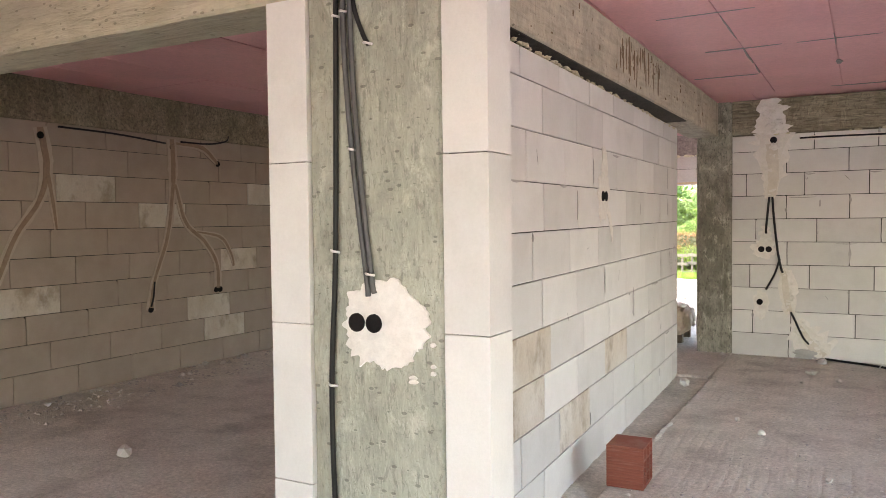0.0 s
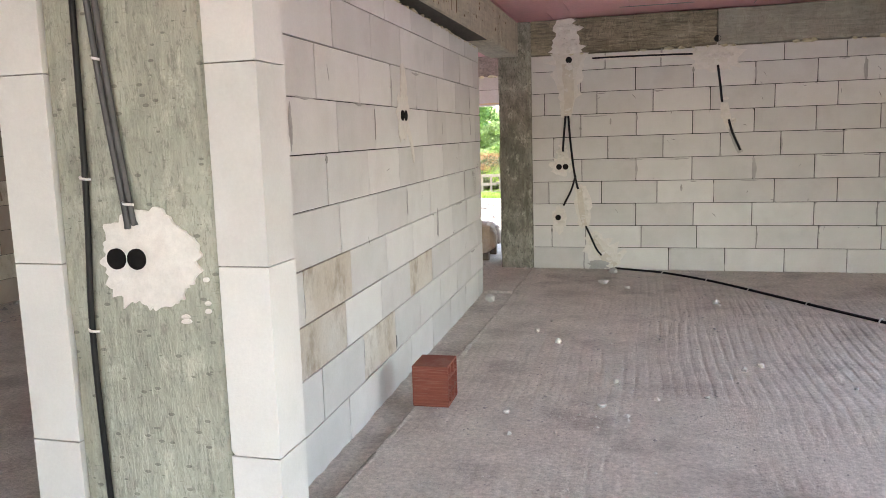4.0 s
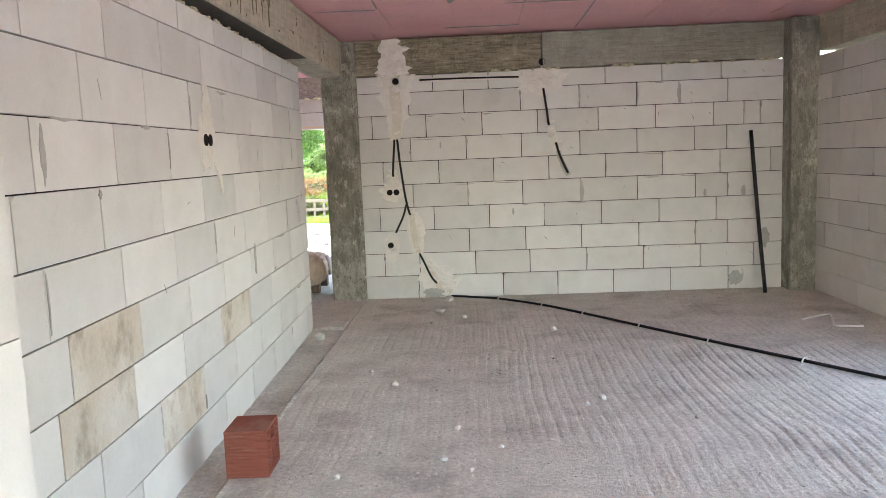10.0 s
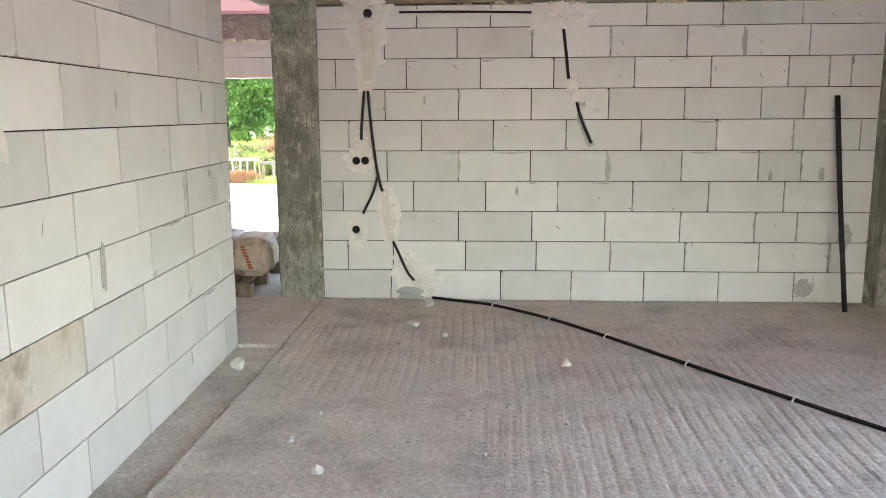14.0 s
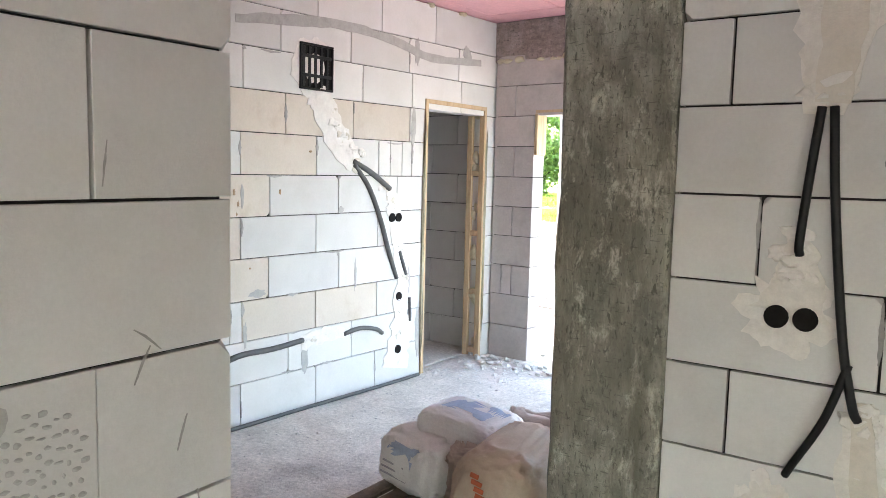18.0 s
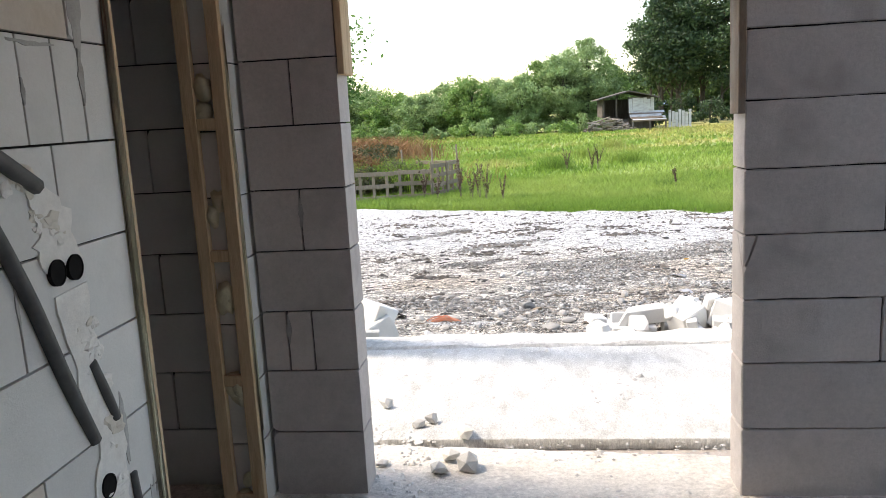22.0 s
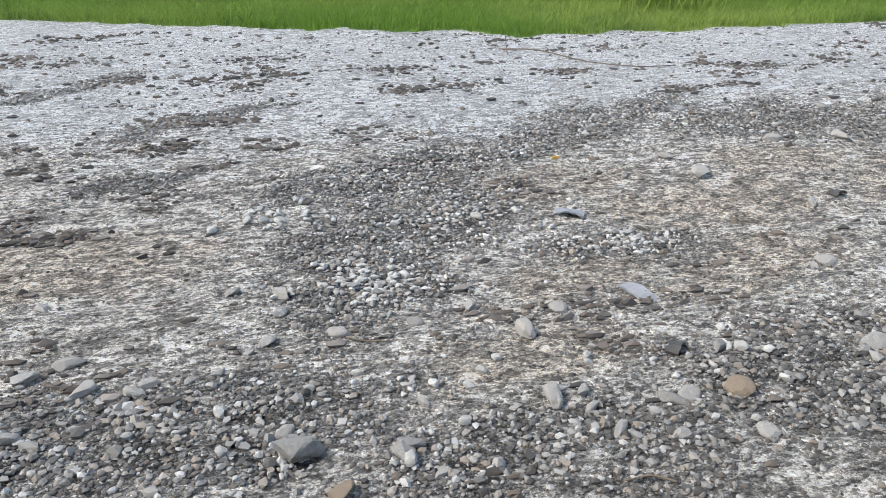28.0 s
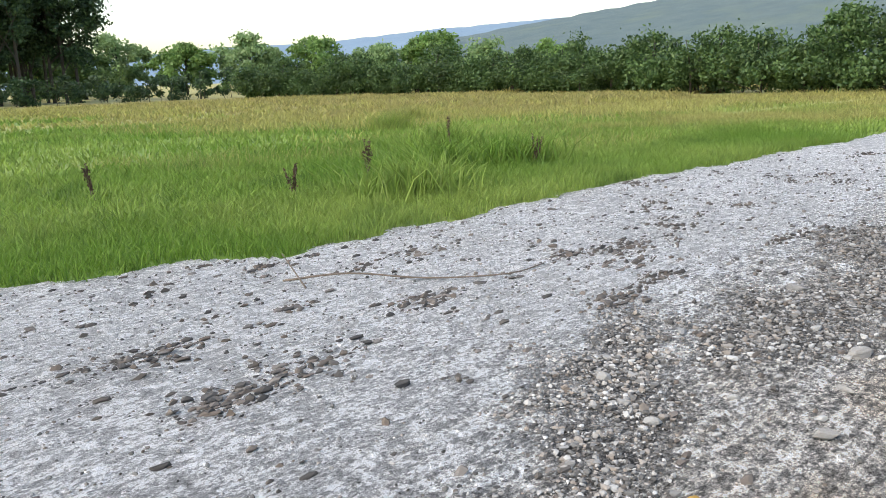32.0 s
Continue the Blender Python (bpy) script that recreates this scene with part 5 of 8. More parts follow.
hall(strip([(10.39, 0.44), (10.6, 0.46), (10.80, 0.45)], [0.10, 0.10, 0.08], 0.006, 207, 0.45), "plaster_patch", M_BRIGHT_PLASTER)
hall(strip([(9.85, 2.42), (10.3, 2.48), (10.8, 2.52), (11.3, 2.49), (11.72, 2.43), (12.4, 2.47)], [0.05, 0.07, 0.06, 0.06, 0.06, 0.05], 0.004, 208, 0.35), "mortar_smear", M_RAW)
for y, z in ((11.285, 1.232), (11.36, 1.232), (11.378, 0.643), (11.378, 0.242), (9.47, 0.205)):
    hall(socket_box(y, z, 0.031, 0.012), "socket_box", M_DARK, "black socket box")
for k, (y, z, w, h) in enumerate([(11.52, 1.9, 0.06, 0.28), (11.55, 2.45, 0.06, 0.2), (10.02, 0.8, 0.12, 0.05), (9.9, 1.4, 0.025, 0.15), (10.75, 1.3, 0.05, 0.05), (9.92, 0.55, 0.03, 0.16), (10.42, 0.33, 0.06, 0.2), (10.9, 0.85, 0.025, 0.2),
                                  (11.5, 0.75, 0.03, 0.2), (9.55, 2.08, 0.16, 0.05), (12.2, 2.5, 0.12, 0.14), (11.62, 0.35, 0.06, 0.4)]):
    hall(splash(y, z, w / 2, h / 2, 0.003, 220 + k, 0.45, 20), "mortar_smear", M_RAW)
for k in range(10):
    z = 0.27 + 0.25 * chance.randrange(0, 9)
    y = chance.uniform(9.35, 11.3)
    w = chance.uniform(0.05, 0.2)
    hall(strip([(y, z), (y + w / 2, z - 0.004), (y + w, z)], [0.006, chance.uniform(0.010, 0.02), 0.005], 0.0025, k + 260, 0.6), "mortar_smear", M_RAW)
M_BROWN = surface("brown_stain", (0.30, 0.19, 0.11), (0.40, 0.29, 0.19), 30.0, 0.9, 0.3, 60.0, world_space=True)
for k, (y, z, w, t) in enumerate([(9.80, 1.50, 0.03, 0.05), (9.84, 1.42, 0.04, 0.06), (9.87, 1.35, 0.03, 0.05), (9.86, 1.29, 0.02, 0.03), (10.20, 1.42, 0.03, 0.05), (10.46, 1.68, 0.05, 0.02), (9.76, 0.94, 0.05, 0.02), (9.96, 0.96, 0.03, 0.02)]):
    hall(splash(y, z, w / 4, t / 3, 0.002, 520 + k, 0.7, 18), "brown_stain", M_BROWN)
rnd = random.Random(77)
for a, b, count, size in (((10.62, 1.92), (10.90, 1.60), 22, 0.030), ((11.20, 1.46), (11.33, 1.26), 16, 0.024), ((11.36, 1.16), (11.42, 0.86), 14, 0.022), ((11.44, 0.80), (11.40, 0.50), 16, 0.024),
                          ((9.68, 0.42), (9.40, 0.08), 20, 0.026), ((10.42, 0.44), (10.76, 0.46), 12, 0.020), ((11.42, 0.4), (11.38, 0.1), 10, 0.022)):
    for k in range(count):                            # ragged lumps of filler pressed into the chase
        u = rnd.random()
        at = Vector((a[0] + (b[0] - a[0]) * u + rnd.gauss(0, size * 0.9), -0.002, a[1] + (b[1] - a[1]) * u + rnd.gauss(0, size * 0.9)))
        if any(math.hypot(at.x - y, at.z - z) < 0.065 for y, z in ((11.285, 1.232), (11.36, 1.232), (11.378, 0.643), (11.378, 0.242), (9.47, 0.205))):
            continue
        bm = lump(rnd.uniform(size * 0.5, size * 1.3), rnd.random() * 90, 0.8, 0.9, 2, rnd.uniform(0.8, 1.8))
        for v in bm.verts:
            v.co.y *= 0.35
            v.co += at
        hall(bm, "filler_lump", M_BRIGHT_PLASTER if rnd.random() < 0.6 else M_FILL)
HX = -4.187


def along_hall(points):
    return [HALL @ Vector(((y - 9.26) * 0.955, -4.19 - x, z)) for x, y, z in points]


cable(along_hall([(HX, 10.86, 1.63), (HX + 0.008, 11.05, 1.55), (HX + 0.006, 11.25, 1.44)]), 0.020, "short grey conduit leaving the filled chase", mat=M_GREY_PIPE)
cable(along_hall([(HX, 10.87, 1.61), (HX + 0.008, 11.02, 1.45), (HX + 0.008, 11.15, 1.22), (HX + 0.008, 11.25, 0.98), (HX, 11.35, 0.78)]), 0.018, "long grey conduit curving down the hall wall", mat=M_GREY_PIPE)
cable(along_hall([(HX, 11.38, 0.98), (HX + 0.006, 11.42, 0.88), (HX, 11.46, 0.80)]), 0.015, "short grey conduit end", mat=M_GREY_PIPE)
cable(along_hall([(HX, 11.51, 0.62), (HX + 0.006, 11.515, 0.5), (HX, 11.52, 0.44)]), 0.012, "grey conduit stub beside the doorway", mat=M_GREY_PIPE)
cable(along_hall([(HX, 10.79, 0.44), (HX + 0.008, 10.95, 0.46), (HX + 0.006, 11.12, 0.43), (HX, 11.2, 0.39)]), 0.016, "grey conduit piece low on the hall wall", mat=M_GREY_PIPE)
cable(along_hall([(HX, 9.70, 0.40), (HX + 0.008, 9.88, 0.44), (HX + 0.008, 10.14, 0.44), (HX, 10.40, 0.455)]), 0.018, "grey conduit lying in a low chase", mat=M_GREY_PIPE)
cable(along_hall([(-4.30, 9.02, 0.012), (-4.20, 9.2, 0.012), (-4.14, 9.6, 0.014), (-4.145, 10.4, 0.014), (-4.14, 11.2, 0.014), (-4.15, 11.6, 0.014)]), 0.013, "grey conduit along the foot of the hall wall", mat=M_GREY_PIPE)

# ---- doorways lined with laths ----
def lath_frame(m, width, height, depth, label, rungs=4, foam=True, seed=0):
    """Two ladder-like jambs of laths and a head, in an opening that runs along x, with its front at y = 0."""
    t = thing("door_frame", m, label, "door frame")
    rnd = random.Random(seed)
    w, d = 0.032, 0.05
    for x0, inner in ((0.0, 1), (width - w, -1)):
        for y0 in (-0.012, depth - d + 0.012):
            part("jamb_lath", box(x0, x0 + w, y0, y0 + d, 0.0, height, 0.002), M_WOOD, t)
        for k in range(rungs):
            z = 0.03 + (height - 0.1) * k / (rungs - 1)
            part("rung", box(x0 + 0.002, x0 + w - 0.002, d - 0.012, depth - d + 0.012, z, z + 0.045, 0.002), M_WOOD, t)
        if foam:
            for k in range(11):
                bm = lump(rnd.uniform(0.02, 0.042), rnd.random() * 90, 0.7, 1.5, 2)
                at = Vector((x0 + (0.004 if inner > 0 else w - 0.004), rnd.uniform(0.05, depth - 0.05), 0.06 + (height - 0.2) * (k // 2) / 5 + rnd.uniform(-0.05, 0.06)))
                for v in bm.verts:
                    v.co.x *= 0.7
                    v.co += at
                part("foam_bead", bm, M_FOAM, t, smooth=True)
            for k in range(7):
                bm = lump(rnd.uniform(0.008, 0.016), rnd.random() * 90, 0.5, 3.0, 2)
                for v in bm.verts:
                    v.co += Vector((x0 + (-0.004 if inner > 0 else w + 0.004), -0.006, rnd.uniform(0.05, height - 0.15)))
                part("foam_bead", bm, M_FOAM, t, smooth=True)
    for y0 in (-0.012, depth - d + 0.012):
        part("head_lath", box(w, width - w, y0, y0 + d, height - w, height, 0.002), M_WOOD, t)
    for x in (0.2, width - 0.25):
        part("rung", box(x, x + 0.045, d - 0.012, depth - d + 0.012, height - w + 0.002, height - 0.002, 0.002), M_WOOD, t)
    return t


lath_frame(pose(-5.50, 9.28, 0.0), 0.95, 2.115, 0.15, "raw pine lath frame lining the dark doorway", 5, True, 1)
lath_frame(HALL @ pose(2.29, 0, 0), 0.80, 2.12, 0.15, "raw pine lath frame lining the store doorway", 5, True, 2)
lath_frame(pose(-7.45, 9.28, 0.0), 0.93, 2.115, 0.15, "raw pine lath frame of the bright doorway", 5, True, 3)
head = thing("exit_boards", BACK @ pose(-3.635, 12.455, 0), "sawn boards under the lintel of the exit", "board")
part("head_board", box(0.0, 1.505, 0.0, 0.16, 2.07, 2.097, 0.003), M_WOOD, head)
part("side_board", box(0.001, 0.028, -0.004, 0.14, 1.73, 2.068, 0.003), M_WOOD, head, "short raw pine board")
part("side_board", rough_box(1.477, 1.504, -0.012, 0.11, 1.50, 2.068, 0.05, 0.003, 0.003, 5), M_OLDWOOD, head, "dark weathered board with a split end")

# ---- pallet and bags ----
pal = thing("pallet", pose(-2.745, 9.085, 0.004, 0, 0, 1), "dirty wooden pallet carrying cement bags", "pallet")
for k in range(7):
    part("deck_board", rough_box(0.02 + 0.112 * k, 0.02 + 0.112 * k + 0.082, 0.0, 1.15, 0.118, 0.138, 0.1, 0.003, 0.002, k), M_OLDWOOD, pal)
for y in (0.0, 0.52, 1.05):
    part("stringer", box(0.0, 0.80, y, y + 0.10, 0.098, 0.118, 0.002), M_OLDWOOD, pal)
    part("bottom_board", box(0.0, 0.80, y, y + 0.10, 0.0, 0.02, 0.002), M_OLDWOOD, pal)
    for x in (0.0, 0.34, 0.68):
        part("block", box(x, x + 0.12, y, y + 0.10, 0.02, 0.098, 0.003), M_OLDWOOD, pal)

M_BAG_WHITE = surface("woven_plastic_bag", (0.80, 0.795, 0.78), (0.73, 0.72, 0.70), 6.0, 0.5, 0.25, 120.0, (0.50, 0.48, 0.45), 4.0, 0.3)
M_BAG_PAPER = surface("brown_paper_bag", (0.54, 0.43, 0.33), (0.45, 0.355, 0.265), 6.0, 0.7, 0.3, 60.0, (0.55, 0.50, 0.43), 4.0, 0.6)
M_BAG_WRAP = surface("dusty_pinkish_wrap", (0.55, 0.46, 0.40), (0.46, 0.38, 0.32), 6.0, 0.5, 0.4, 60.0, (0.62, 0.56, 0.50), 4.0, 0.6)
M_BAG_BLUE = surface("blue_print", (0.30, 0.38, 0.55), (0.42, 0.50, 0.62), 12.0, 0.6, 0.0)
M_PRINT_RED = surface("red_print", (0.55, 0.13, 0.05), (0.45, 0.12, 0.06), 30.0, 0.7, 0.0)
M_PRINT_GREY = surface("grey_print", (0.35, 0.35, 0.37), (0.42, 0.42, 0.43), 30.0, 0.7, 0.0)


def bag_bm(lx, ly, lz, seed, crease=1.0, power=(0.42, 0.42, 0.42)):
    """A plump filled bag: a rounded box with folds and sagging sides."""
    bm = bmesh.new()
    bmesh.ops.create_icosphere(bm, subdivisions=5, radius=1)
    for v in bm.verts:
        n = v.co.normalized()
        p = [math.copysign(abs(c) ** e, c) for c, e in zip(n, power)]
        k = 1 + 0.05 * crease * noise.noise(n * 2.0 + Vector((seed, 0, 0)))
        q = Vector((p[0] * lx / 2, p[1] * ly / 2, p[2] * lz / 2)) * k
        q.x *= 1 - 0.13 * n.z
        q.y *= 1 - 0.10 * n.z
        fold = 0.050 * crease * abs(noise.noise(Vector((n.x * 2.6, n.y * 2.6, n.z * 2.2 + seed)))) + 0.034 * crease * abs(noise.noise(Vector((n.x * 6, n.y * 5, n.z * 7 + seed * 2))))
        fold += 0.012 * crease * noise.noise(Vector((n.x * 14, n.y * 14, n.z * 16 + seed)))
        q -= n * fold
        v.co = q + Vector((0, 0, lz / 2))
    return bm


def bag(name, m, size, mat, seed, label, crease=1.0, power=(0.42, 0.42, 0.42)):
    t = thing(name, m, label, "bag")
    part("sack", bag_bm(*size, seed, crease, power), mat, t, smooth=True)
    return t


def print_patch(t, size, seed, crease, mat, inside, label, power):
    """A printed panel: the bag's own skin where inside(x, y, z, normal) holds, lifted by a hair."""
    bm = bag_bm(*size, seed, crease, power)
    bm.normal_update()
    away = [f for f in bm.faces if not inside(*f.calc_center_median(), f.normal)]
    bmesh.ops.delete(bm, geom=away, context="FACES")
    for v in bm.verts:
        v.co += v.normal * 0.003
    return part("print", bm, mat, t, label, True)


def print_bar(t, mat, centre, size, turn):
    ob = part("print", box(-size[0] / 2, size[0] / 2, -0.002, 0.002, -size[1] / 2, size[1] / 2, 0.001), mat, t)
    ob.matrix_basis = pose(*centre, *turn)


b1 = bag("cement_bag", pose(-2.50, 9.60, 0.142, 0, 0, -14), (0.47, 0.44, 0.285), M_BAG_WHITE, 1, "white woven bag with blue print slumped on the pallet", 0.55, (0.6, 0.55, 0.5))
for k in range(3):
    print_bar(b1, M_PRINT_GREY, (-0.04, -0.215, 0.085 + 0.028 * k), (0.19 - 0.02 * k, 0.009), (-4, 0, 0))
print_patch(b1, (0.47, 0.44, 0.285), 1, 0.55, M_BAG_BLUE, lambda x, y, z, n: n.y < -0.15 and abs(x - 0.02 * math.sin(z * 90)) < 0.085 and 0.185 + 0.02 * math.sin(x * 60) < z < 0.235, "blue printed mark", (0.6, 0.55, 0.5))
b2 = bag("cement_bag", pose(-2.03, 9.52, 0.142, 0, 0, 8), (0.42, 0.60, 0.37), M_BAG_PAPER, 2, "brown paper cement bag with red print on the pallet", 0.5, (0.7, 0.3, 0.7))
for k, w in enumerate((0.036, 0.046, 0.04, 0.048, 0.03, 0.044, 0.038, 0.046)):
    print_bar(b2, M_PRINT_RED, (-0.055 + 0.009 * k, -0.300, 0.285 - 0.027 * k), (w, 0.019), (0, 14, 0))
b3 = bag("gypsum_bag", pose(-2.37, 9.68, 0.35, 3, 4, -4), (0.46, 0.34, 0.17), M_BAG_WHITE, 3, "white bag with blue print lying on the others", 0.28, (0.42, 0.42, 0.62))
for k, (x0, x1, y0, y1) in enumerate(((-0.12, -0.06, -0.07, 0.03), (-0.04, 0.0, -0.03, 0.07), (0.03, 0.12, -0.075, -0.01), (0.06, 0.16, 0.02, 0.075))):
    print_patch(b3, (0.46, 0.34, 0.17), 3, 0.28, M_BAG_BLUE, lambda x, y, z, n: n.z > 0.4 and x0 < x < x1 and y0 < y < y1, "blue printed mark", (0.42, 0.42, 0.62))
bag("cement_bag", pose(-2.16, 9.98, 0.142, 0, 0, 8), (0.60, 0.34, 0.31), M_BAG_WRAP, 4, "crumpled brown cement bag behind the others", 1.6)
bag("crumpled_wrap", pose(-2.26, 9.55, 0.142, 0, 0, 20), (0.22, 0.36, 0.30), M_BAG_WRAP, 9, "crumpled dusty wrap pressed between the bags", 1.2)

# ---- ground ----
def yard_edge(x):
    """Where the gravel yard ends and the meadow begins."""
    e = np.interp(x, [-60, -20, -9, -6.6, -4, -0.8, 1.2, 3.3, 7, 16, 30, 60, 200], [40, 33, 29.3, 28.3, 27.2, 26.0, 25.15, 24.95, 24.7, 23.7, 21.5, 16, -20])
    return float(e) + 0.22 * noise.noise((x * 1.3, 0, 0)) + 0.1 * noise.noise((x * 5, 3, 0))


def ground_z(x, y):
    z = float(np.interp(y, [13, 14.8, 16, 17.2, 18.2, 19.2, 22, 25, 40], [-0.5, -0.17, -0.28, -0.45, -0.58, -0.65, -0.60, -0.62, -0.68]))
    z += 0.05 * noise.noise((x * 0.35, y * 0.35, 0)) + 0.018 * noise.noise((x * 1.7, y * 1.7, 4))
    if y > 14.7:
        z += 0.015 * noise.noise((x * 3, y * 6, 7)) + 0.014 * abs(noise.noise((x * 7, y * 12, 2))) + 0.010 * abs(noise.noise((x * 2.2 + y, y * 4.5 - x, 9)))
    if x < -9.0 or x > 4:
        z = min(z, -0.4)
    return z


def axis_lines(lo, hi, step, far, grow=1.18):
    a = list(np.arange(lo, hi, step))
    s, p = step, a[0]
    while p > -far:
        s *= grow
        p -= s
        a.insert(0, p)
    s, p = step, a[-1]
    while p < far:
        s *= grow
        p += s
        a.append(p)
    return a


# patches of washed gravel: middle, half-length, half-width, turn in degrees
GRAVEL_PATCHES = [(0.4, 21.2, 1.1, 0.42, 20), (-0.8, 20.65, 1.0, 0.38, 12), (-1.9, 20.3, 0.9, 0.40, 5), (-1.7, 19.55, 1.0, 0.55, 20), (-2.35, 18.8, 0.60, 0.62, 0), (1.9, 20.8, 1.1, 0.50, -5),
                  (3.0, 20.3, 0.9, 0.6, 10), (-0.7, 18.9, 0.65, 0.32, 0), (-4.4, 23.35, 1.0, 0.20, 40), (-3.1, 22.0, 0.9, 0.20, 25), (-3.5, 20.7, 0.6, 0.16, 15), (-3.4, 17.6, 1.2, 0.5, 0),
                  (-0.6, 17.2, 1.1, 0.6, 0), (4.6, 20.9, 1.2, 0.5, 0), (-2.1, 17.0, 0.9, 0.4, 0)]
SOIL_PATCHES = [(-1.2, 18.5, 0.8, 0.30, 20), (-0.6, 19.85, 0.8, 0.32, 10), (0.3, 19.3, 1.0, 0.5, 0), (-0.2, 18.4, 0.9, 0.4, 10), (1.3, 19.9, 0.8, 0.35, 0), (-1.6, 17.7, 0.6, 0.3, 0), (-3.9, 19.4, 0.9, 0.5, 0), (2.2, 19.2, 1.0, 0.6, 0)]


def patch(x, y, patches, ragged=0.55):
    """How deep a place lies in any of the patches, whose rims are ragged."""
    wx = x + 0.22 * noise.noise((x * 1.6, y * 1.6, 21)) + 0.10 * noise.noise((x * 5, y * 5, 23))
    wy = y + 0.22 * noise.noise((x * 1.6, y * 1.6, 22)) + 0.10 * noise.noise((x * 5, y * 5, 24))
    best = 0.0
    for cx, cy, a, b, turn in patches:
        dx, dy = wx - cx, wy - cy
        if abs(dx) > 2.2 or abs(dy) > 2.2:
            continue
        c, s_ = math.cos(radians(turn)), math.sin(radians(turn))
        d = math.hypot((dx * c + dy * s_) / a, (dy * c - dx * s_) / b)
        best = max(best, min(1.0, max(0.0, 1.5 - d * 1.15)))
    return best * (1 - ragged * 0.5 + ragged * noise.noise((x * 4, y * 4, 25)))


def zones(x, y):
    """Shares of gravel, of brown soil and of pale dust at a place of the yard."""
    gravel = min(1.0, max(0.0, patch(x, y, GRAVEL_PATCHES)))
    if y < 19.0:
        gravel = max(gravel, 0.5 * min(1.0, (19.0 - y) * 0.5) * min(1.0, max(0.0, 0.35 + 1.1 * noise.noise((x * 0.9, y * 1.2, 26)) + 0.5 * noise.noise((x * 3, y * 3, 27)))))
    soil = min(1.0, max(0.0, patch(x, y, SOIL_PATCHES)))
    dust = float(np.interp(y + 0.35 * x * (x < 0) * 0.2 + 0.8 * noise.noise((x * 0.5, y * 0.9, 28)), [19.2, 20.6, 22.2, 23.6], [0.0, 0.35, 0.8, 1.0]))
    if x > 0.5:
        dust = max(dust, min(1.0, (y - 20.9) * 0.9))
    powder = 1.3 - 1.3 * math.hypot((x + 3.42) / 0.5, (y - 16.2) / 0.3) + 0.7 * noise.noise((x * 5, y * 5, 29))        # spilt white powder before the porch
    if powder > 0:
        gravel, soil, dust = gravel * max(0.0, 1 - powder), 0.0, max(dust, min(1.0, powder))
    return gravel, soil, max(0.0, dust)


def gravel_material():
    m = bpy.data.materials.new("gravel_yard")
    m.use_nodes = True
    nt = m.node_tree
    n, l = nt.nodes, nt.links
    bsdf = n["Principled BSDF"]
    bsdf.inputs["Roughness"].default_value = 0.95
    bsdf.inputs["Specular IOR Level"].default_value = 0.25
    where = n.new("ShaderNodeNewGeometry").outputs["Position"]

    def tex(s, detail=6, rough=0.6, scale=None):
        t = n.new("ShaderNodeTexNoise")
        t.inputs["Scale"].default_value, t.inputs["Detail"].default_value, t.inputs["Roughness"].default_value = s, detail, rough
        if scale:
            mp = n.new("ShaderNodeMapping")
            mp.inputs["Scale"].default_value = scale
            mp.inputs["Rotation"].default_value = (0, 0, 0.35)
            l.new(where, mp.inputs["Vector"])
            l.new(mp.outputs[0], t.inputs["Vector"])
        else:
            l.new(where, t.inputs["Vector"])
        return t.outputs["Fac"]

    def ramp(fac, lo, hi, a=0.0, b=1.0):
        r = n.new("ShaderNodeMapRange")
        for k, v in enumerate((lo, hi, a, b)):
            r.inputs[k + 1].default_value = v
        l.new(fac, r.inputs[0])
        return r.outputs[0]

    def mix(fac, a, b):
        x = n.new("ShaderNodeMix")
        x.data_type = "RGBA"
        l.new(fac, x.inputs[0])
        for k, v in ((6, a), (7, b)):
            if isinstance(v, tuple):
                x.inputs[k].default_value = (*v, 1)
            else:
                l.new(v, x.inputs[k])
        return x.outputs[2]

    def cells(scale):
        c = n.new("ShaderNodeTexVoronoi")
        c.inputs["Scale"].default_value = scale
        l.new(where, c.inputs["Vector"])
        t = n.new("ShaderNodeRGBToBW")
        l.new(c.outputs["Color"], t.inputs[0])
        return c.outputs["Distance"], t.outputs[0]

    def plus(a, b, k=1.0):
        x = n.new("ShaderNodeMath")
        x.operation = "MULTIPLY_ADD"
        l.new(b, x.inputs[0])
        x.inputs[1].default_value = k
        l.new(a, x.inputs[2])
        return x.outputs[0]

    def share(name):
        a = n.new("ShaderNodeAttribute")
        a.attribute_name = name
        return a.outputs["Fac"]

    gravel, soil, dust = share("gravel_share"), share("soil_share"), share("dust_share")
    big_d, big_c = cells(30.0)
    small_d, small_c = cells(85.0)
    streak = tex(3.0, 8, 0.72, (0.6, 1.4, 1.0))
    flakes = tex(13.0, 8, 0.72, (0.7, 1.35, 1.0))
    fleck = tex(8.0, 9, 0.8, (0.75, 1.3, 1.0))
    pale = mix(ramp(tex(0.7, 5), 0.35, 0.65), (0.86, 0.85, 0.84), (0.72, 0.71, 0.695))
    tread = mix(ramp(streak, 0.40, 0.62), (0.76, 0.71, 0.645), (0.49, 0.45, 0.40))
    col = mix(ramp(plus(dust, streak, -0.9), -0.15, 0.25), tread, pale)
    brown = mix(ramp(tex(6.0, 6, 0.7), 0.38, 0.62), (0.66, 0.58, 0.485), (0.45, 0.38, 0.305))
    col = mix(ramp(plus(soil, tex(5.0, 6, 0.7), 0.8), 0.55, 1.0, 0.0, 0.85), col, brown)
    specks = mix(ramp(small_c, 0.2, 0.8), (0.13, 0.125, 0.115), (0.60, 0.59, 0.56))
    col = mix(ramp(tex(22.0, 8, 0.8), 0.50, 0.62, 0.0, 0.55), col, specks)
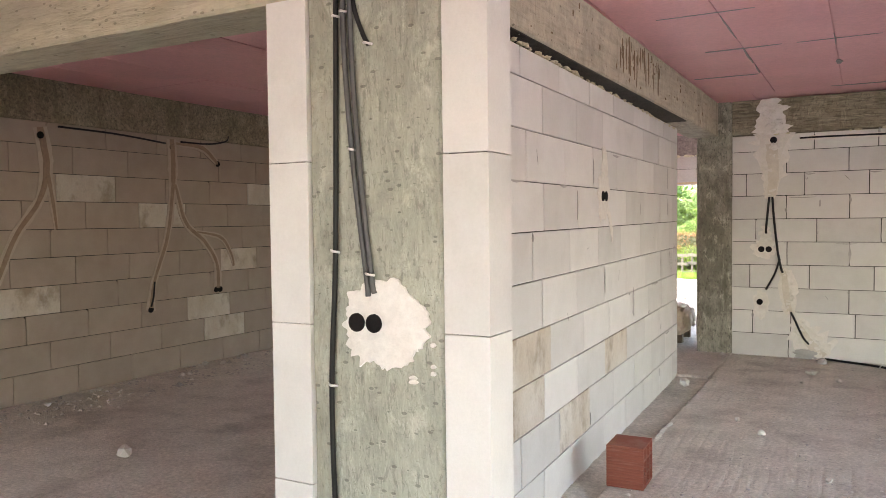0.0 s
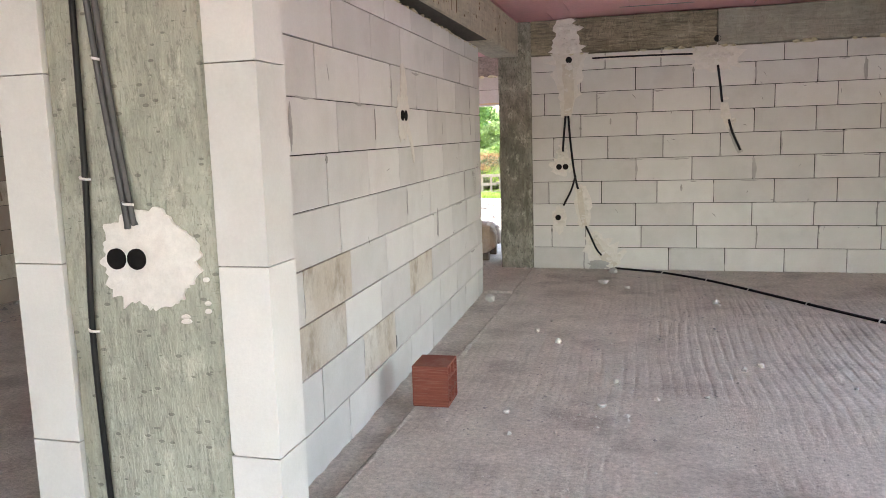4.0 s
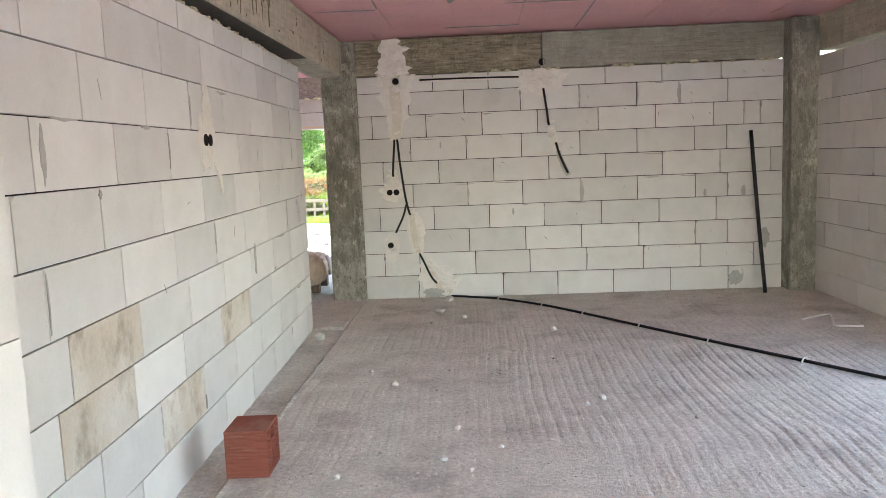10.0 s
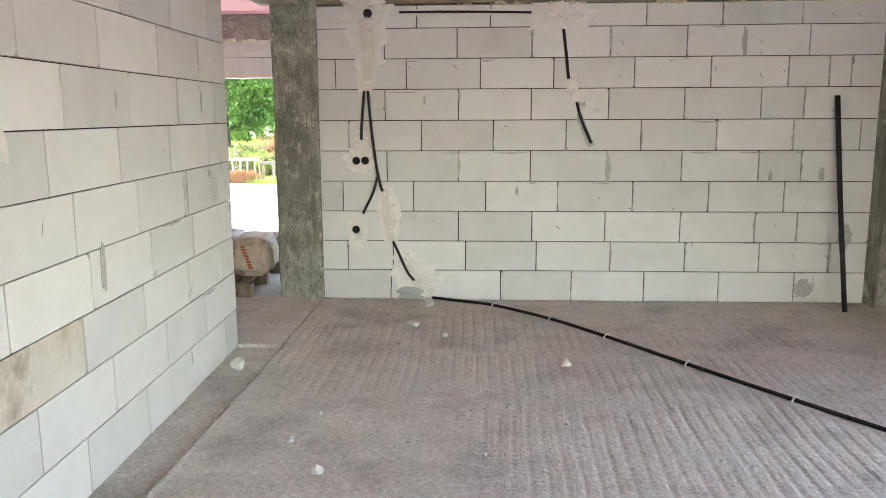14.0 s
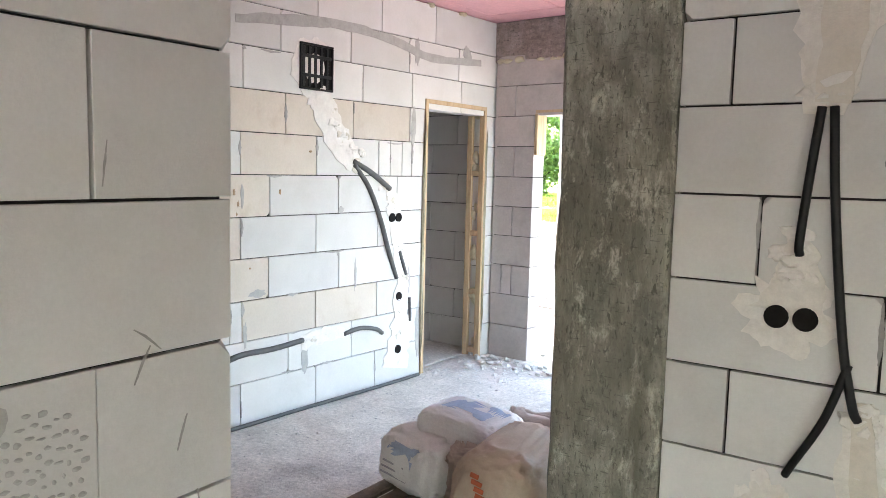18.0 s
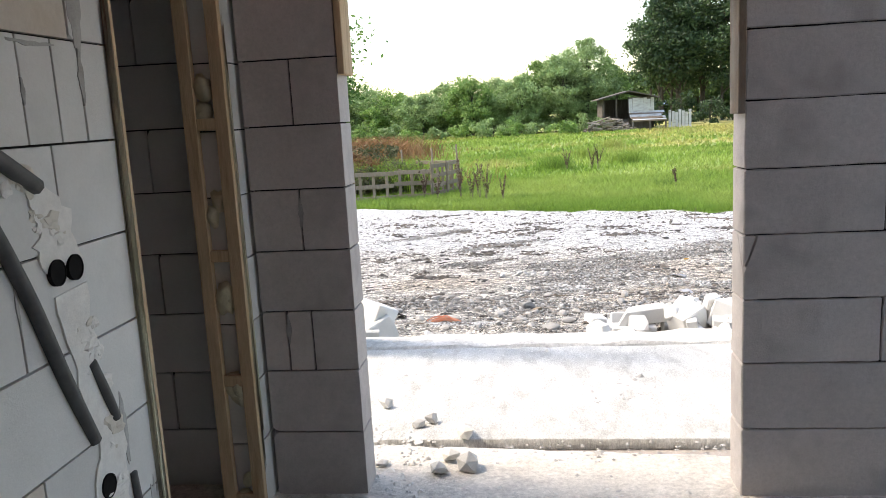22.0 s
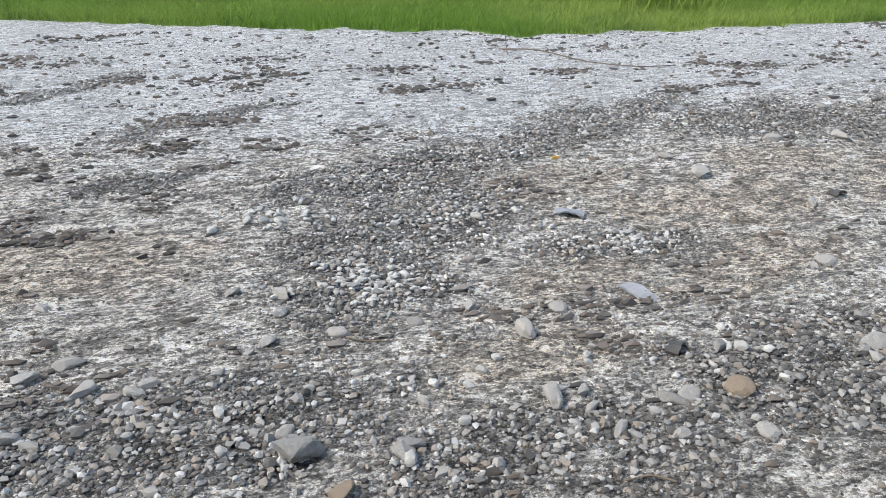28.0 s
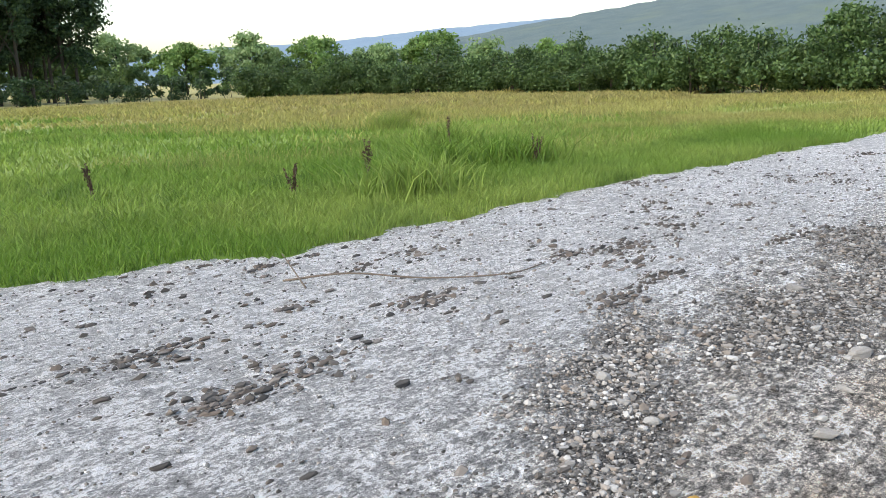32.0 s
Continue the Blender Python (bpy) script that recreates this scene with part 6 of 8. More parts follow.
    bed = mix(ramp(small_c, 0.25, 0.8), (0.15, 0.143, 0.132), (0.48, 0.47, 0.445))
    stones = mix(ramp(big_c, 0.2, 0.8), (0.22, 0.215, 0.20), (0.58, 0.57, 0.54))
    stones = mix(ramp(big_d, 0.26, 0.42), stones, (0.06, 0.057, 0.052))
    bed = mix(ramp(tex(4.0, 5, 0.65), 0.46, 0.56), bed, stones)
    col = mix(ramp(plus(gravel, tex(7.0, 6, 0.7), 0.7), 0.55, 0.95, 0.0, 0.9), col, bed)
    col = mix(ramp(fleck, 0.60, 0.66, 0.0, 0.85), col, (0.085, 0.078, 0.068))                  # clods and bark trodden in
    col = mix(ramp(tex(2.6, 7, 0.75, (0.7, 1.3, 1.0)), 0.635, 0.685, 0.0, 0.8), col, (0.10, 0.09, 0.078))
    trodden = col
    for fac, low, high in ((tex(5.0, 6, 0.75), 0.82, 1.16), (flakes, 0.50, 1.48), (tex(38.0, 6, 0.75, (0.8, 1.2, 1.0)), 0.42, 1.64), (tex(120.0, 4, 0.75), 0.66, 1.34)):          # crumbly contrast from clods down to grit
        hsv = n.new("ShaderNodeHueSaturation")
        l.new(ramp(fac, 0.43, 0.57, low, high), hsv.inputs["Value"])
        l.new(col, hsv.inputs["Color"])
        col = hsv.outputs[0]
    col = mix(ramp(dust, 0.4, 1.0, 1.0, 0.50), trodden, col)          # dust lies smooth over the crumbs
    l.new(col, bsdf.inputs["Base Color"])
    h = plus(tex(11.0, 10, 0.85), small_d, -0.3)
    h = plus(h, big_d, -0.3)
    h = plus(h, streak, 0.8)
    h = plus(h, flakes, 0.6)
    b = n.new("ShaderNodeBump")
    b.inputs["Strength"].default_value, b.inputs["Distance"].default_value = 1.0, 0.11
    l.new(h, b.inputs["Height"])
    l.new(b.outputs[0], bsdf.inputs["Normal"])
    return m


M_GRAVEL = gravel_material()


def field_material(name, jitter=0.0, straw=0.0):
    """Meadow colours in drifts: fresh green, yellow green, and ripe gold towards the far east side. jitter: spread from blade to blade."""
    m = bpy.data.materials.new(name)
    m.use_nodes = True
    n, l = m.node_tree.nodes, m.node_tree.links
    bsdf = n["Principled BSDF"]
    bsdf.inputs["Roughness"].default_value = 0.75
    geo = n.new("ShaderNodeNewGeometry")

    def tex(s, detail=4):
        t = n.new("ShaderNodeTexNoise")
        t.inputs["Scale"].default_value, t.inputs["Detail"].default_value = s, detail
        l.new(geo.outputs["Position"], t.inputs["Vector"])
        return t.outputs["Fac"]

    def ramp(fac, lo, hi, a=0.0, b=1.0):
        r = n.new("ShaderNodeMapRange")
        for k, v in enumerate((lo, hi, a, b)):
            r.inputs[k + 1].default_value = v
        l.new(fac, r.inputs[0])
        return r.outputs[0]

    def mix(fac, a, b):
        x = n.new("ShaderNodeMix")
        x.data_type = "RGBA"
        l.new(fac, x.inputs[0])
        for k, v in ((6, a), (7, b)):
            if isinstance(v, tuple):
                x.inputs[k].default_value = (*v, 1)
            else:
                l.new(v, x.inputs[k])
        return x.outputs[2]

    def plus(a, b, k):
        x = n.new("ShaderNodeMath")
        x.operation = "MULTIPLY_ADD"
        l.new(b, x.inputs[0])
        x.inputs[1].default_value = k
        l.new(a, x.inputs[2])
        return x.outputs[0]

    sep = n.new("ShaderNodeSeparateXYZ")
    l.new(geo.outputs["Position"], sep.inputs[0])
    east = plus(ramp(sep.outputs["X"], 2, 30, -0.10, 0.32), ramp(sep.outputs["Y"], 28, 46, -0.16, 0.06), 1.0)
    col = mix(ramp(tex(0.22), 0.36, 0.62), (0.155, 0.265, 0.035), (0.265, 0.35, 0.075))
    col = mix(ramp(tex(0.9, 6), 0.55, 0.70, 0.0, 0.7), col, (0.09, 0.17, 0.025))
    col = mix(ramp(plus(tex(0.16, 5), east, 1.0), 0.50 - straw, 0.66 - straw, 0.0, 0.85), col, (0.40, 0.36, 0.12))
    col = mix(ramp(plus(tex(0.5, 5), east, 0.6), 0.62, 0.74, 0.0, 0.6), col, (0.32, 0.265, 0.105))
    if jitter:
        hsv = n.new("ShaderNodeHueSaturation")
        l.new(ramp(geo.outputs["Random Per Island"], 0, 1, 1 - jitter, 1 + jitter), hsv.inputs["Value"])
        l.new(col, hsv.inputs["Color"])
        col = hsv.outputs[0]
        t = n.new("ShaderNodeBsdfTranslucent")
        l.new(col, t.inputs["Color"])
        x = n.new("ShaderNodeMixShader")
        x.inputs[0].default_value = 0.4
        l.new(bsdf.outputs[0], x.inputs[1])
        l.new(t.outputs[0], x.inputs[2])
        l.new(x.outputs[0], n["Material Output"].inputs["Surface"])
    else:
        b = n.new("ShaderNodeBump")
        b.inputs["Strength"].default_value, b.inputs["Distance"].default_value = 1.0, 0.15
        l.new(tex(8.0, 8), b.inputs["Height"])
        l.new(b.outputs[0], bsdf.inputs["Normal"])
    l.new(col, bsdf.inputs["Base Color"])
    return m


M_MEADOW = field_material("meadow")
gx = axis_lines(-9, 13, 0.065, 2600)
gy = axis_lines(14.0, 29, 0.065, 2600)
nx, ny = len(gx), len(gy)
verts = [(x, y, ground_z(x, y) if abs(x) < 300 and -20 < y < 300 else -0.7) for y in gy for x in gx]
faces, index = [], []
edges_at = [yard_edge(x) for x in gx]
for i in range(ny - 1):
    for j in range(nx - 1):
        faces.append((i * nx + j, i * nx + j + 1, (i + 1) * nx + j + 1, (i + 1) * nx + j))
        index.append(1 if gy[i] > edges_at[j] else 0)
ground = mesh_of("ground", verts, faces, [M_GRAVEL, M_MEADOW], index, True)
shares = np.array([zones(x, y) if abs(x) < 20 and 13 < y < 32 else (0.0, 0.0, 1.0 if y > 20 else 0.3) for x, y, z in verts])
for k, name in enumerate(("gravel_share", "soil_share", "dust_share")):
    ground.attributes.new(name, "FLOAT", "POINT").data.foreach_set("value", shares[:, k])
structure("ground", ground, None, "gravel yard running into a green meadow", "ground")


# ---- pebbles and stones ----
def varied(name, colours, rough=0.9, bump=0.0, translucent=0.0):
    """A material whose colour changes from piece to piece of one mesh."""
    m = bpy.data.materials.new(name)
    m.use_nodes = True
    n, l = m.node_tree.nodes, m.node_tree.links
    bsdf = n["Principled BSDF"]
    bsdf.inputs["Roughness"].default_value = rough
    geo = n.new("ShaderNodeNewGeometry")
    r = n.new("ShaderNodeValToRGB")
    while len(r.color_ramp.elements) < len(colours):
        r.color_ramp.elements.new(0.5)
    for k, c in enumerate(colours):
        r.color_ramp.elements[k].position = k / (len(colours) - 1)
        r.color_ramp.elements[k].color = (*c, 1)
    l.new(geo.outputs["Random Per Island"], r.inputs[0])
    big = n.new("ShaderNodeTexNoise")
    big.inputs["Scale"].default_value, big.inputs["Detail"].default_value = 0.35, 4
    l.new(geo.outputs["Position"], big.inputs["Vector"])
    k = n.new("ShaderNodeMapRange")
    k.inputs[1].default_value, k.inputs[2].default_value, k.inputs[3].default_value, k.inputs[4].default_value = 0.3, 0.7, 0.7, 1.3
    l.new(big.outputs["Fac"], k.inputs[0])
    hsv = n.new("ShaderNodeHueSaturation")
    l.new(k.outputs[0], hsv.inputs["Value"])
    l.new(r.outputs[0], hsv.inputs["Color"])
    l.new(hsv.outputs[0], bsdf.inputs["Base Color"])
    if translucent:
        t = n.new("ShaderNodeBsdfTranslucent")
        l.new(hsv.outputs[0], t.inputs["Color"])
        x = n.new("ShaderNodeMixShader")
        x.inputs[0].default_value = translucent
        l.new(bsdf.outputs[0], x.inputs[1])
        l.new(t.outputs[0], x.inputs[2])
        l.new(x.outputs[0], n["Material Output"].inputs["Surface"])
    return m


M_PEBBLE = varied("river_pebbles", [(0.055, 0.052, 0.048), (0.11, 0.106, 0.098), (0.20, 0.195, 0.182), (0.27, 0.262, 0.245), (0.24, 0.20, 0.16), (0.35, 0.34, 0.32), (0.48, 0.47, 0.445)])
M_STONE = surface("field_stone", (0.34, 0.33, 0.31), (0.24, 0.23, 0.215), 7.0, 0.9, 0.5, 30.0, (0.46, 0.44, 0.41), 3.0, 0.5, vary=0.3)

bm = bmesh.new()
bmesh.ops.create_icosphere(bm, subdivisions=1, radius=1)
ICO_V = np.array([v.co[:] for v in bm.verts])
ICO_F = np.array([[v.index for v in f.verts] for f in bm.faces])
bm.free()
rng = np.random.default_rng(5)
pv, pf = [], []
count = tries = 0
while count < 46000 and tries < 800000:
    tries += 1
    x, y = rng.uniform(-7, 8), rng.uniform(14.9, 26)
    gravel, soil, dust = zones(x, y)
    if rng.random() > 0.03 + 0.97 * gravel ** 1.4 or y > yard_edge(x):
        continue
    r = 0.0055 + 0.015 * rng.random() ** 2.4 * (0.4 + 0.6 * gravel)
    if rng.random() < 0.02:
        r *= 1.7
    a = rng.uniform(0, 6.28)
    v = ICO_V * np.array([r * rng.uniform(0.95, 1.5), r, r * rng.uniform(0.55, 0.95)]) * (1 + 0.24 * rng.standard_normal((len(ICO_V), 1)))
    c, s = math.cos(a), math.sin(a)
    v = np.stack([v[:, 0] * c - v[:, 1] * s + x, v[:, 0] * s + v[:, 1] * c + y, v[:, 2] + ground_z(x, y) + r * 0.36], 1)
    pf.append(ICO_F + count * len(ICO_V))
    pv.append(v)
    count += 1
gv, gf = [], []
while len(gv) < 20000:                                # dark grit between the pebbles
    x, y = rng.uniform(-6, 6), rng.uniform(15.0, 24)
    if rng.random() > zones(x, y)[0] ** 1.5:
        continue
    r = rng.uniform(0.004, 0.010)
    gf.append(ICO_F + len(gv) * len(ICO_V))
    gv.append(ICO_V * np.array([r * 1.5, r * 1.3, r * 0.6]) * (1 + 0.25 * rng.standard_normal((len(ICO_V), 1))) + np.array([x, y, ground_z(x, y) + 0.001]))
M_GRIT = varied("dark_grit", [(0.05, 0.047, 0.043), (0.09, 0.085, 0.077), (0.14, 0.13, 0.118), (0.11, 0.09, 0.07)])
tagged(part("grit", mesh_of("grit", np.concatenate(gv).tolist(), np.concatenate(gf).tolist(), M_GRIT), None), "dark damp grit between the pebbles", "grit", kind="stuff")
tagged(part("gravel", mesh_of("gravel", np.concatenate(pv).tolist(), np.concatenate(pf).tolist(), M_PEBBLE), None), "grey and pale river pebbles strewn over the yard", "gravel", kind="stuff")


def rock(seed, flat=0.55, stretch=1.35, fine=3):
    """An angular stone: a ball worn down by random flat faces, resting on z = 0."""
    rnd = random.Random(seed)
    bm = bmesh.new()
    bmesh.ops.create_icosphere(bm, subdivisions=fine, radius=1)
    cuts = [(Vector((rnd.gauss(0, 1), rnd.gauss(0, 1), rnd.gauss(0, 1))).normalized(), rnd.uniform(0.5, 0.85)) for _ in range(11)]
    for v in bm.verts:
        for no, d in cuts:
            over = v.co.dot(no) - d
            if over > 0:
                v.co -= no * over * 0.92
        v.co *= 1 + 0.09 * noise.noise(v.co * 3 + Vector((seed, 0, 0))) + 0.03 * noise.noise(v.co * 9)
        v.co = Vector((v.co.x * stretch, v.co.y, v.co.z * flat))
    low = min(v.co.z for v in bm.verts)
    for v in bm.verts:
        v.co.z -= low + 0.10
    return bm


stone_meshes = [from_bm("stone", rock(k * 5.3 + 1), M_STONE) for k in range(7)]


def stone(x, y, r, label="rounded grey stone lying in the gravel", mat=None):
    r *= 0.52
    ob = new("stone", stone_meshes[chance.randrange(7)])
    ob.matrix_basis = pose(x, y, ground_z(x, y) - r * 0.12, 0, 0, chance.uniform(0, 360)) @ Matrix.Diagonal((r, r * chance.uniform(0.7, 1.0), r, 1))
    if mat:
        ob.material_slots[0].link = "OBJECT"
        ob.material_slots[0].material = mat
    return tagged(ob, label, "stone", "stones in the yard")


M_COBBLE = surface("pale_cobble", (0.54, 0.53, 0.50), (0.40, 0.39, 0.365), 9.0, 0.9, 0.4, 40.0, (0.34, 0.32, 0.29), 6.0, 0.5, vary=0.38)
cobble_meshes = [from_bm("cobble", rock(k * 3.7 + 60, 0.75, 1.3, 2), M_COBBLE) for k in range(6)]
for cx, cy, rx, ry, many in ((-2.33, 18.74, 0.28, 0.30, 80), (-2.6, 19.78, 0.26, 0.22, 45), (-0.68, 18.88, 0.30, 0.18, 45), (-1.5, 19.5, 0.7, 0.4, 30), (1.6, 20.4, 0.9, 0.35, 30), (-3.0, 17.6, 0.8, 0.4, 25), (-1.2, 17.4, 0.9, 0.35, 25), (0.2, 20.6, 0.8, 0.35, 20)):
    for k in range(many):                              # cobbles washed together
        x, y = chance.gauss(cx, rx * 0.6), chance.gauss(cy, ry * 0.6)
        r = chance.uniform(0.012, 0.027) * (1.4 if chance.random() < 0.12 else 1.0)
        ob = new("cobble", cobble_meshes[chance.randrange(6)])
        ob.matrix_basis = pose(x, y, ground_z(x, y) - r * 0.1, chance.uniform(-15, 15), chance.uniform(-15, 15), chance.uniform(0, 360)) @ Matrix.Diagonal((r, r * chance.uniform(0.7, 1.0), r * chance.uniform(0.8, 1.1), 1))
        tagged(ob, "pale worn cobble among the gravel", "cobble", "cobbles in the yard")
M_OCHRE = surface("ochre_stone", (0.55, 0.33, 0.07), (0.42, 0.24, 0.05), 12.0, 0.8, 0.3, 40.0)
M_PALE_STONE = surface("pale_stone", (0.37, 0.355, 0.33), (0.29, 0.275, 0.25), 8.0, 0.9, 0.5, 30.0, (0.33, 0.29, 0.23), 3.0, 0.4)
for x, y, r in ((-2.45, 17.24, 0.10), (-2.32, 17.5, 0.06), (-1.70, 17.97, 0.07), (-1.83, 17.36, 0.11), (-1.70, 17.37, 0.07), (-3.6, 18.0, 0.10), (-2.82, 17.32, 0.15), (-2.47, 17.19, 0.10), (-2.77, 18.5, 0.08), (-1.40, 19.5, 0.09), (0.18, 18.24, 0.07), (-2.98, 18.8, 0.08), (0.44, 19.76, 0.17), (0.94, 20.22, 0.08), (0.38, 20.15, 0.10), (-2.74, 18.7, 0.10), (-0.55, 19.04, 0.07),
                (-3.3, 17.0, 0.09), (-4.2, 17.4, 0.08), (-4.6, 16.9, 0.07), (-0.3, 17.35, 0.14), (-1.4, 17.2, 0.10), (-1.9, 16.6, 0.09), (-2.3, 16.4, 0.09), (-2.9, 16.3, 0.11), (-3.1, 16.6, 0.13),
                (0.9, 19.1, 0.10), (1.5, 20.3, 0.12), (2.1, 20.2, 0.14), (2.6, 21.0, 0.12), (1.2, 21.2, 0.09), (3.0, 20.4, 0.10), (-0.1, 19.9, 0.07), (-3.4, 17.9, 0.09), (-0.7, 16.7, 0.12), (-3.9, 18.9, 0.07)):
    stone(x, y, r, mat=M_PALE_STONE if chance.random() < 0.45 else None, label="pale worn stone lying in the gravel")
for k in range(70):                                    # broken stones turned up before the porch
    x, y = chance.uniform(-4.6, 1.2), chance.uniform(15.7, 18.3)
    stone(x, y, chance.uniform(0.05, 0.13), mat=M_PALE_STONE if chance.random() < 0.6 else None, label="angular grey stone turned up in the gravel")
stone(-0.46, 20.36, 0.06, "small ochre yellow stone in the gravel", M_OCHRE)
M_TAN_STONE = surface("tan_stone", (0.30, 0.235, 0.17), (0.22, 0.17, 0.12), 9.0, 0.9, 0.6, 30.0, (0.22, 0.17, 0.12), 4.0, 0.5)
stone(-1.13, 17.18, 0.13, "tan broken stone half sunk in the gravel", M_TAN_STONE)
stone(-2.72, 17.05, 0.09, "tan stone in the gravel", M_TAN_STONE)
M_CLOD = surface("dry_clod", (0.15, 0.135, 0.12), (0.10, 0.09, 0.08), 12.0, 0.95, 0.7, 30.0, vary=0.2)
CLODS = ((-2.34, 24.34, 0.32), (-0.54, 22.58, 0.26), (-3.27, 22.1, 0.20), (-3.34, 21.34, 0.14), (-2.89, 21.91, 0.14), (-3.99, 19.84, 0.10), (1.53, 21.86, 0.16), (-1.12, 22.47, 0.14), (-1.07, 23.48, 0.22), (0.84, 23.0, 0.18), (-3.9, 23.7, 0.2))
for k in range(110):
    x, y = chance.uniform(-7, 9), chance.uniform(17, 25.5)
    if k < 40:                                         # gathered round the larger scrapes
        cx, cy, w = CLODS[k % len(CLODS)]
        x, y = chance.gauss(cx, w * 0.7), chance.gauss(cy, w * 0.45)
    if y < yard_edge(x) - 0.2:
        r = chance.uniform(0.012, 0.034) * (1.6 if chance.random() < 0.1 else 1.0)
        ob = new("clod", stone_meshes[chance.randrange(7)])
        ob.material_slots[0].link = "OBJECT"
        ob.material_slots[0].material = M_CLOD
        ob.matrix_basis = pose(x, y, ground_z(x, y) - r * 0.15, 0, 0, chance.uniform(0, 360)) @ Matrix.Diagonal((r * 1.2, r, r * 0.75, 1))
        tagged(ob, "dark flat clod of earth on the yard", "clod", "clods on the yard")
# smaller dark crumbs of earth and bark, thick where the yard is driven over
cv, cf = [], []
count = 0
while count < 16000:
    x, y = rng.uniform(-9, 12), rng.uniform(15.0, 26.5)
    if count % 10 == 0:                                # heaped at the larger scrapes
        cx, cy, w = CLODS[rng.integers(len(CLODS))]
        x, y = rng.normal(cx, w * 1.1), rng.normal(cy, w * 0.5)
    elif y > yard_edge(x) - 0.1 or rng.random() > 0.02 + 1.3 * max(0.0, noise.noise((x * 0.55, y * 1.3, 31)) + 0.8 * noise.noise((x * 2.5, y * 4, 12)) - 0.30):
        continue
    r = 0.005 + 0.020 * rng.random() ** 3.0
    v = ICO_V * np.array([r * rng.uniform(1.0, 2.4), r, r * rng.uniform(0.5, 1.0)]) * (1 + 0.33 * rng.standard_normal((len(ICO_V), 1)))
    cv.append(v + np.array([x, y, ground_z(x, y) + r * 0.2]))
    cf.append(ICO_F + count * len(ICO_V))
    count += 1
M_SOIL = varied("earth_crumbs", [(0.05, 0.045, 0.04), (0.09, 0.08, 0.07), (0.14, 0.11, 0.085), (0.20, 0.18, 0.16)])
tagged(part("earth_crumbs", mesh_of("earth_crumbs", np.concatenate(cv).tolist(), np.concatenate(cf).tolist(), M_SOIL), None), "dark crumbs of earth strewn over the pale yard", "earth", kind="stuff")
M_TWIG = surface("dry_twig", (0.20, 0.16, 0.12), (0.13, 0.10, 0.07), 20.0, 0.9, 0.2, 60.0)


def twig(points, r, label):
    pts = [(x, y, ground_z(x, y) + h) for x, y, h in points]
    return tagged(part("twig", tube(pts, r, 5, 5, 0, 0.5), M_TWIG, smooth=True), label, "twig")


twig([(0.55, 24.3, 0.02), (0.9, 23.9, 0.05), (1.3, 23.4, 0.02), (1.7, 22.9, 0.03), (2.2, 22.9, 0.01)], 0.010, "long thin dry branch lying on the pale yard")
twig([(0.55, 24.0, 0.0), (0.62, 24.25, 0.12), (0.7, 24.5, 0.2)], 0.008, "short upright end of a dry branch")
for k in range(14):
    x, y, a, s = chance.uniform(-5, 3), chance.uniform(15.6, 19), chance.uniform(0, 6.28), chance.uniform(0.06, 0.16)
    twig([(x, y, 0.01), (x + s * math.cos(a), y + s * math.sin(a), 0.02), (x + 2 * s * math.cos(a + 0.2), y + 2 * s * math.sin(a + 0.2), 0.01)], 0.005, "short dry twig on the gravel")

M_SHARD = surface("grey_tile_shard", (0.30, 0.31, 0.33), (0.22, 0.225, 0.24), 10.0, 0.7, 0.3, 40.0)
M_BLACK_SHARD = surface("black_plastic_scrap", (0.03, 0.03, 0.03), (0.05, 0.048, 0.045), 10.0, 0.6, 0.3, 40.0)


def shard(x, y, lx, ly, yaw, mat, label, bend=0.03):
    bm = bmesh.new()
    n = 8
    rows = []
    for i in range(n + 1):
        u = i / n - 0.5
        w = ly * (0.8 + 0.35 * noise.noise((i * 0.7, x, y)))
        z = bend * (1 - (2 * u) ** 2)
        rows.append([bm.verts.new((u * lx, -w / 2, z)), bm.verts.new((u * lx, w / 2, z * 0.4)), bm.verts.new((u * lx, w / 2, z * 0.4 + 0.012)), bm.verts.new((u * lx, -w / 2, z + 0.012))])
    for p, q in zip(rows, rows[1:]):
        for k in range(4):
            bm.faces.new((p[k], p[(k + 1) % 4], q[(k + 1) % 4], q[k]))
    bm.faces.new(rows[0][::-1])
    bm.faces.new(rows[-1])
    ob = tagged(part("shard", bm, mat), label, "shard")
    ob.matrix_basis = pose(x, y, ground_z(x, y) + 0.004, 0, 0, yaw)


shard(-0.98, 18.18, 0.24, 0.10, 100, M_SHARD, "curved pale grey shard with a dark stripe")
shard(-1.16, 17.57, 0.10, 0.07, 40, M_BLACK_SHARD, "small black scrap in the gravel")
shard(-4.1, 16.55, 0.22, 0.08, 20, M_BLACK_SHARD, "bent black plastic scrap in the gravel", 0.05)
shard(-0.80, 19.38, 0.20, 0.11, -30, M_SHARD, "grey broken shard in the gravel")
shard(1.2, 19.2, 0.12, 0.09, 10, M_BLACK_SHARD, "black scrap beside pale stones")


M_ORANGE = surface("faded_orange_plastic", (0.62, 0.20, 0.10), (0.52, 0.26, 0.17), 20.0, 0.6, 0.2, 50.0)
strap_heap = thing("orange_straps", pose(-3.62, 16.35, ground_z(-3.62, 16.35)), "tangle of faded orange plastic straps in the gravel", "strap")
for k in range(9):
    a, x, y = chance.uniform(-0.5, 0.5), chance.uniform(-0.07, 0.07), chance.uniform(-0.05, 0.05)
    part("strap", tube([(x - 0.11 * math.cos(a), y - 0.11 * math.sin(a), 0.008), (x, y, 0.022 + 0.004 * k), (x + 0.11 * math.cos(a), y + 0.11 * math.sin(a), 0.010)], 0.006, 5, 4), M_ORANGE, strap_heap)

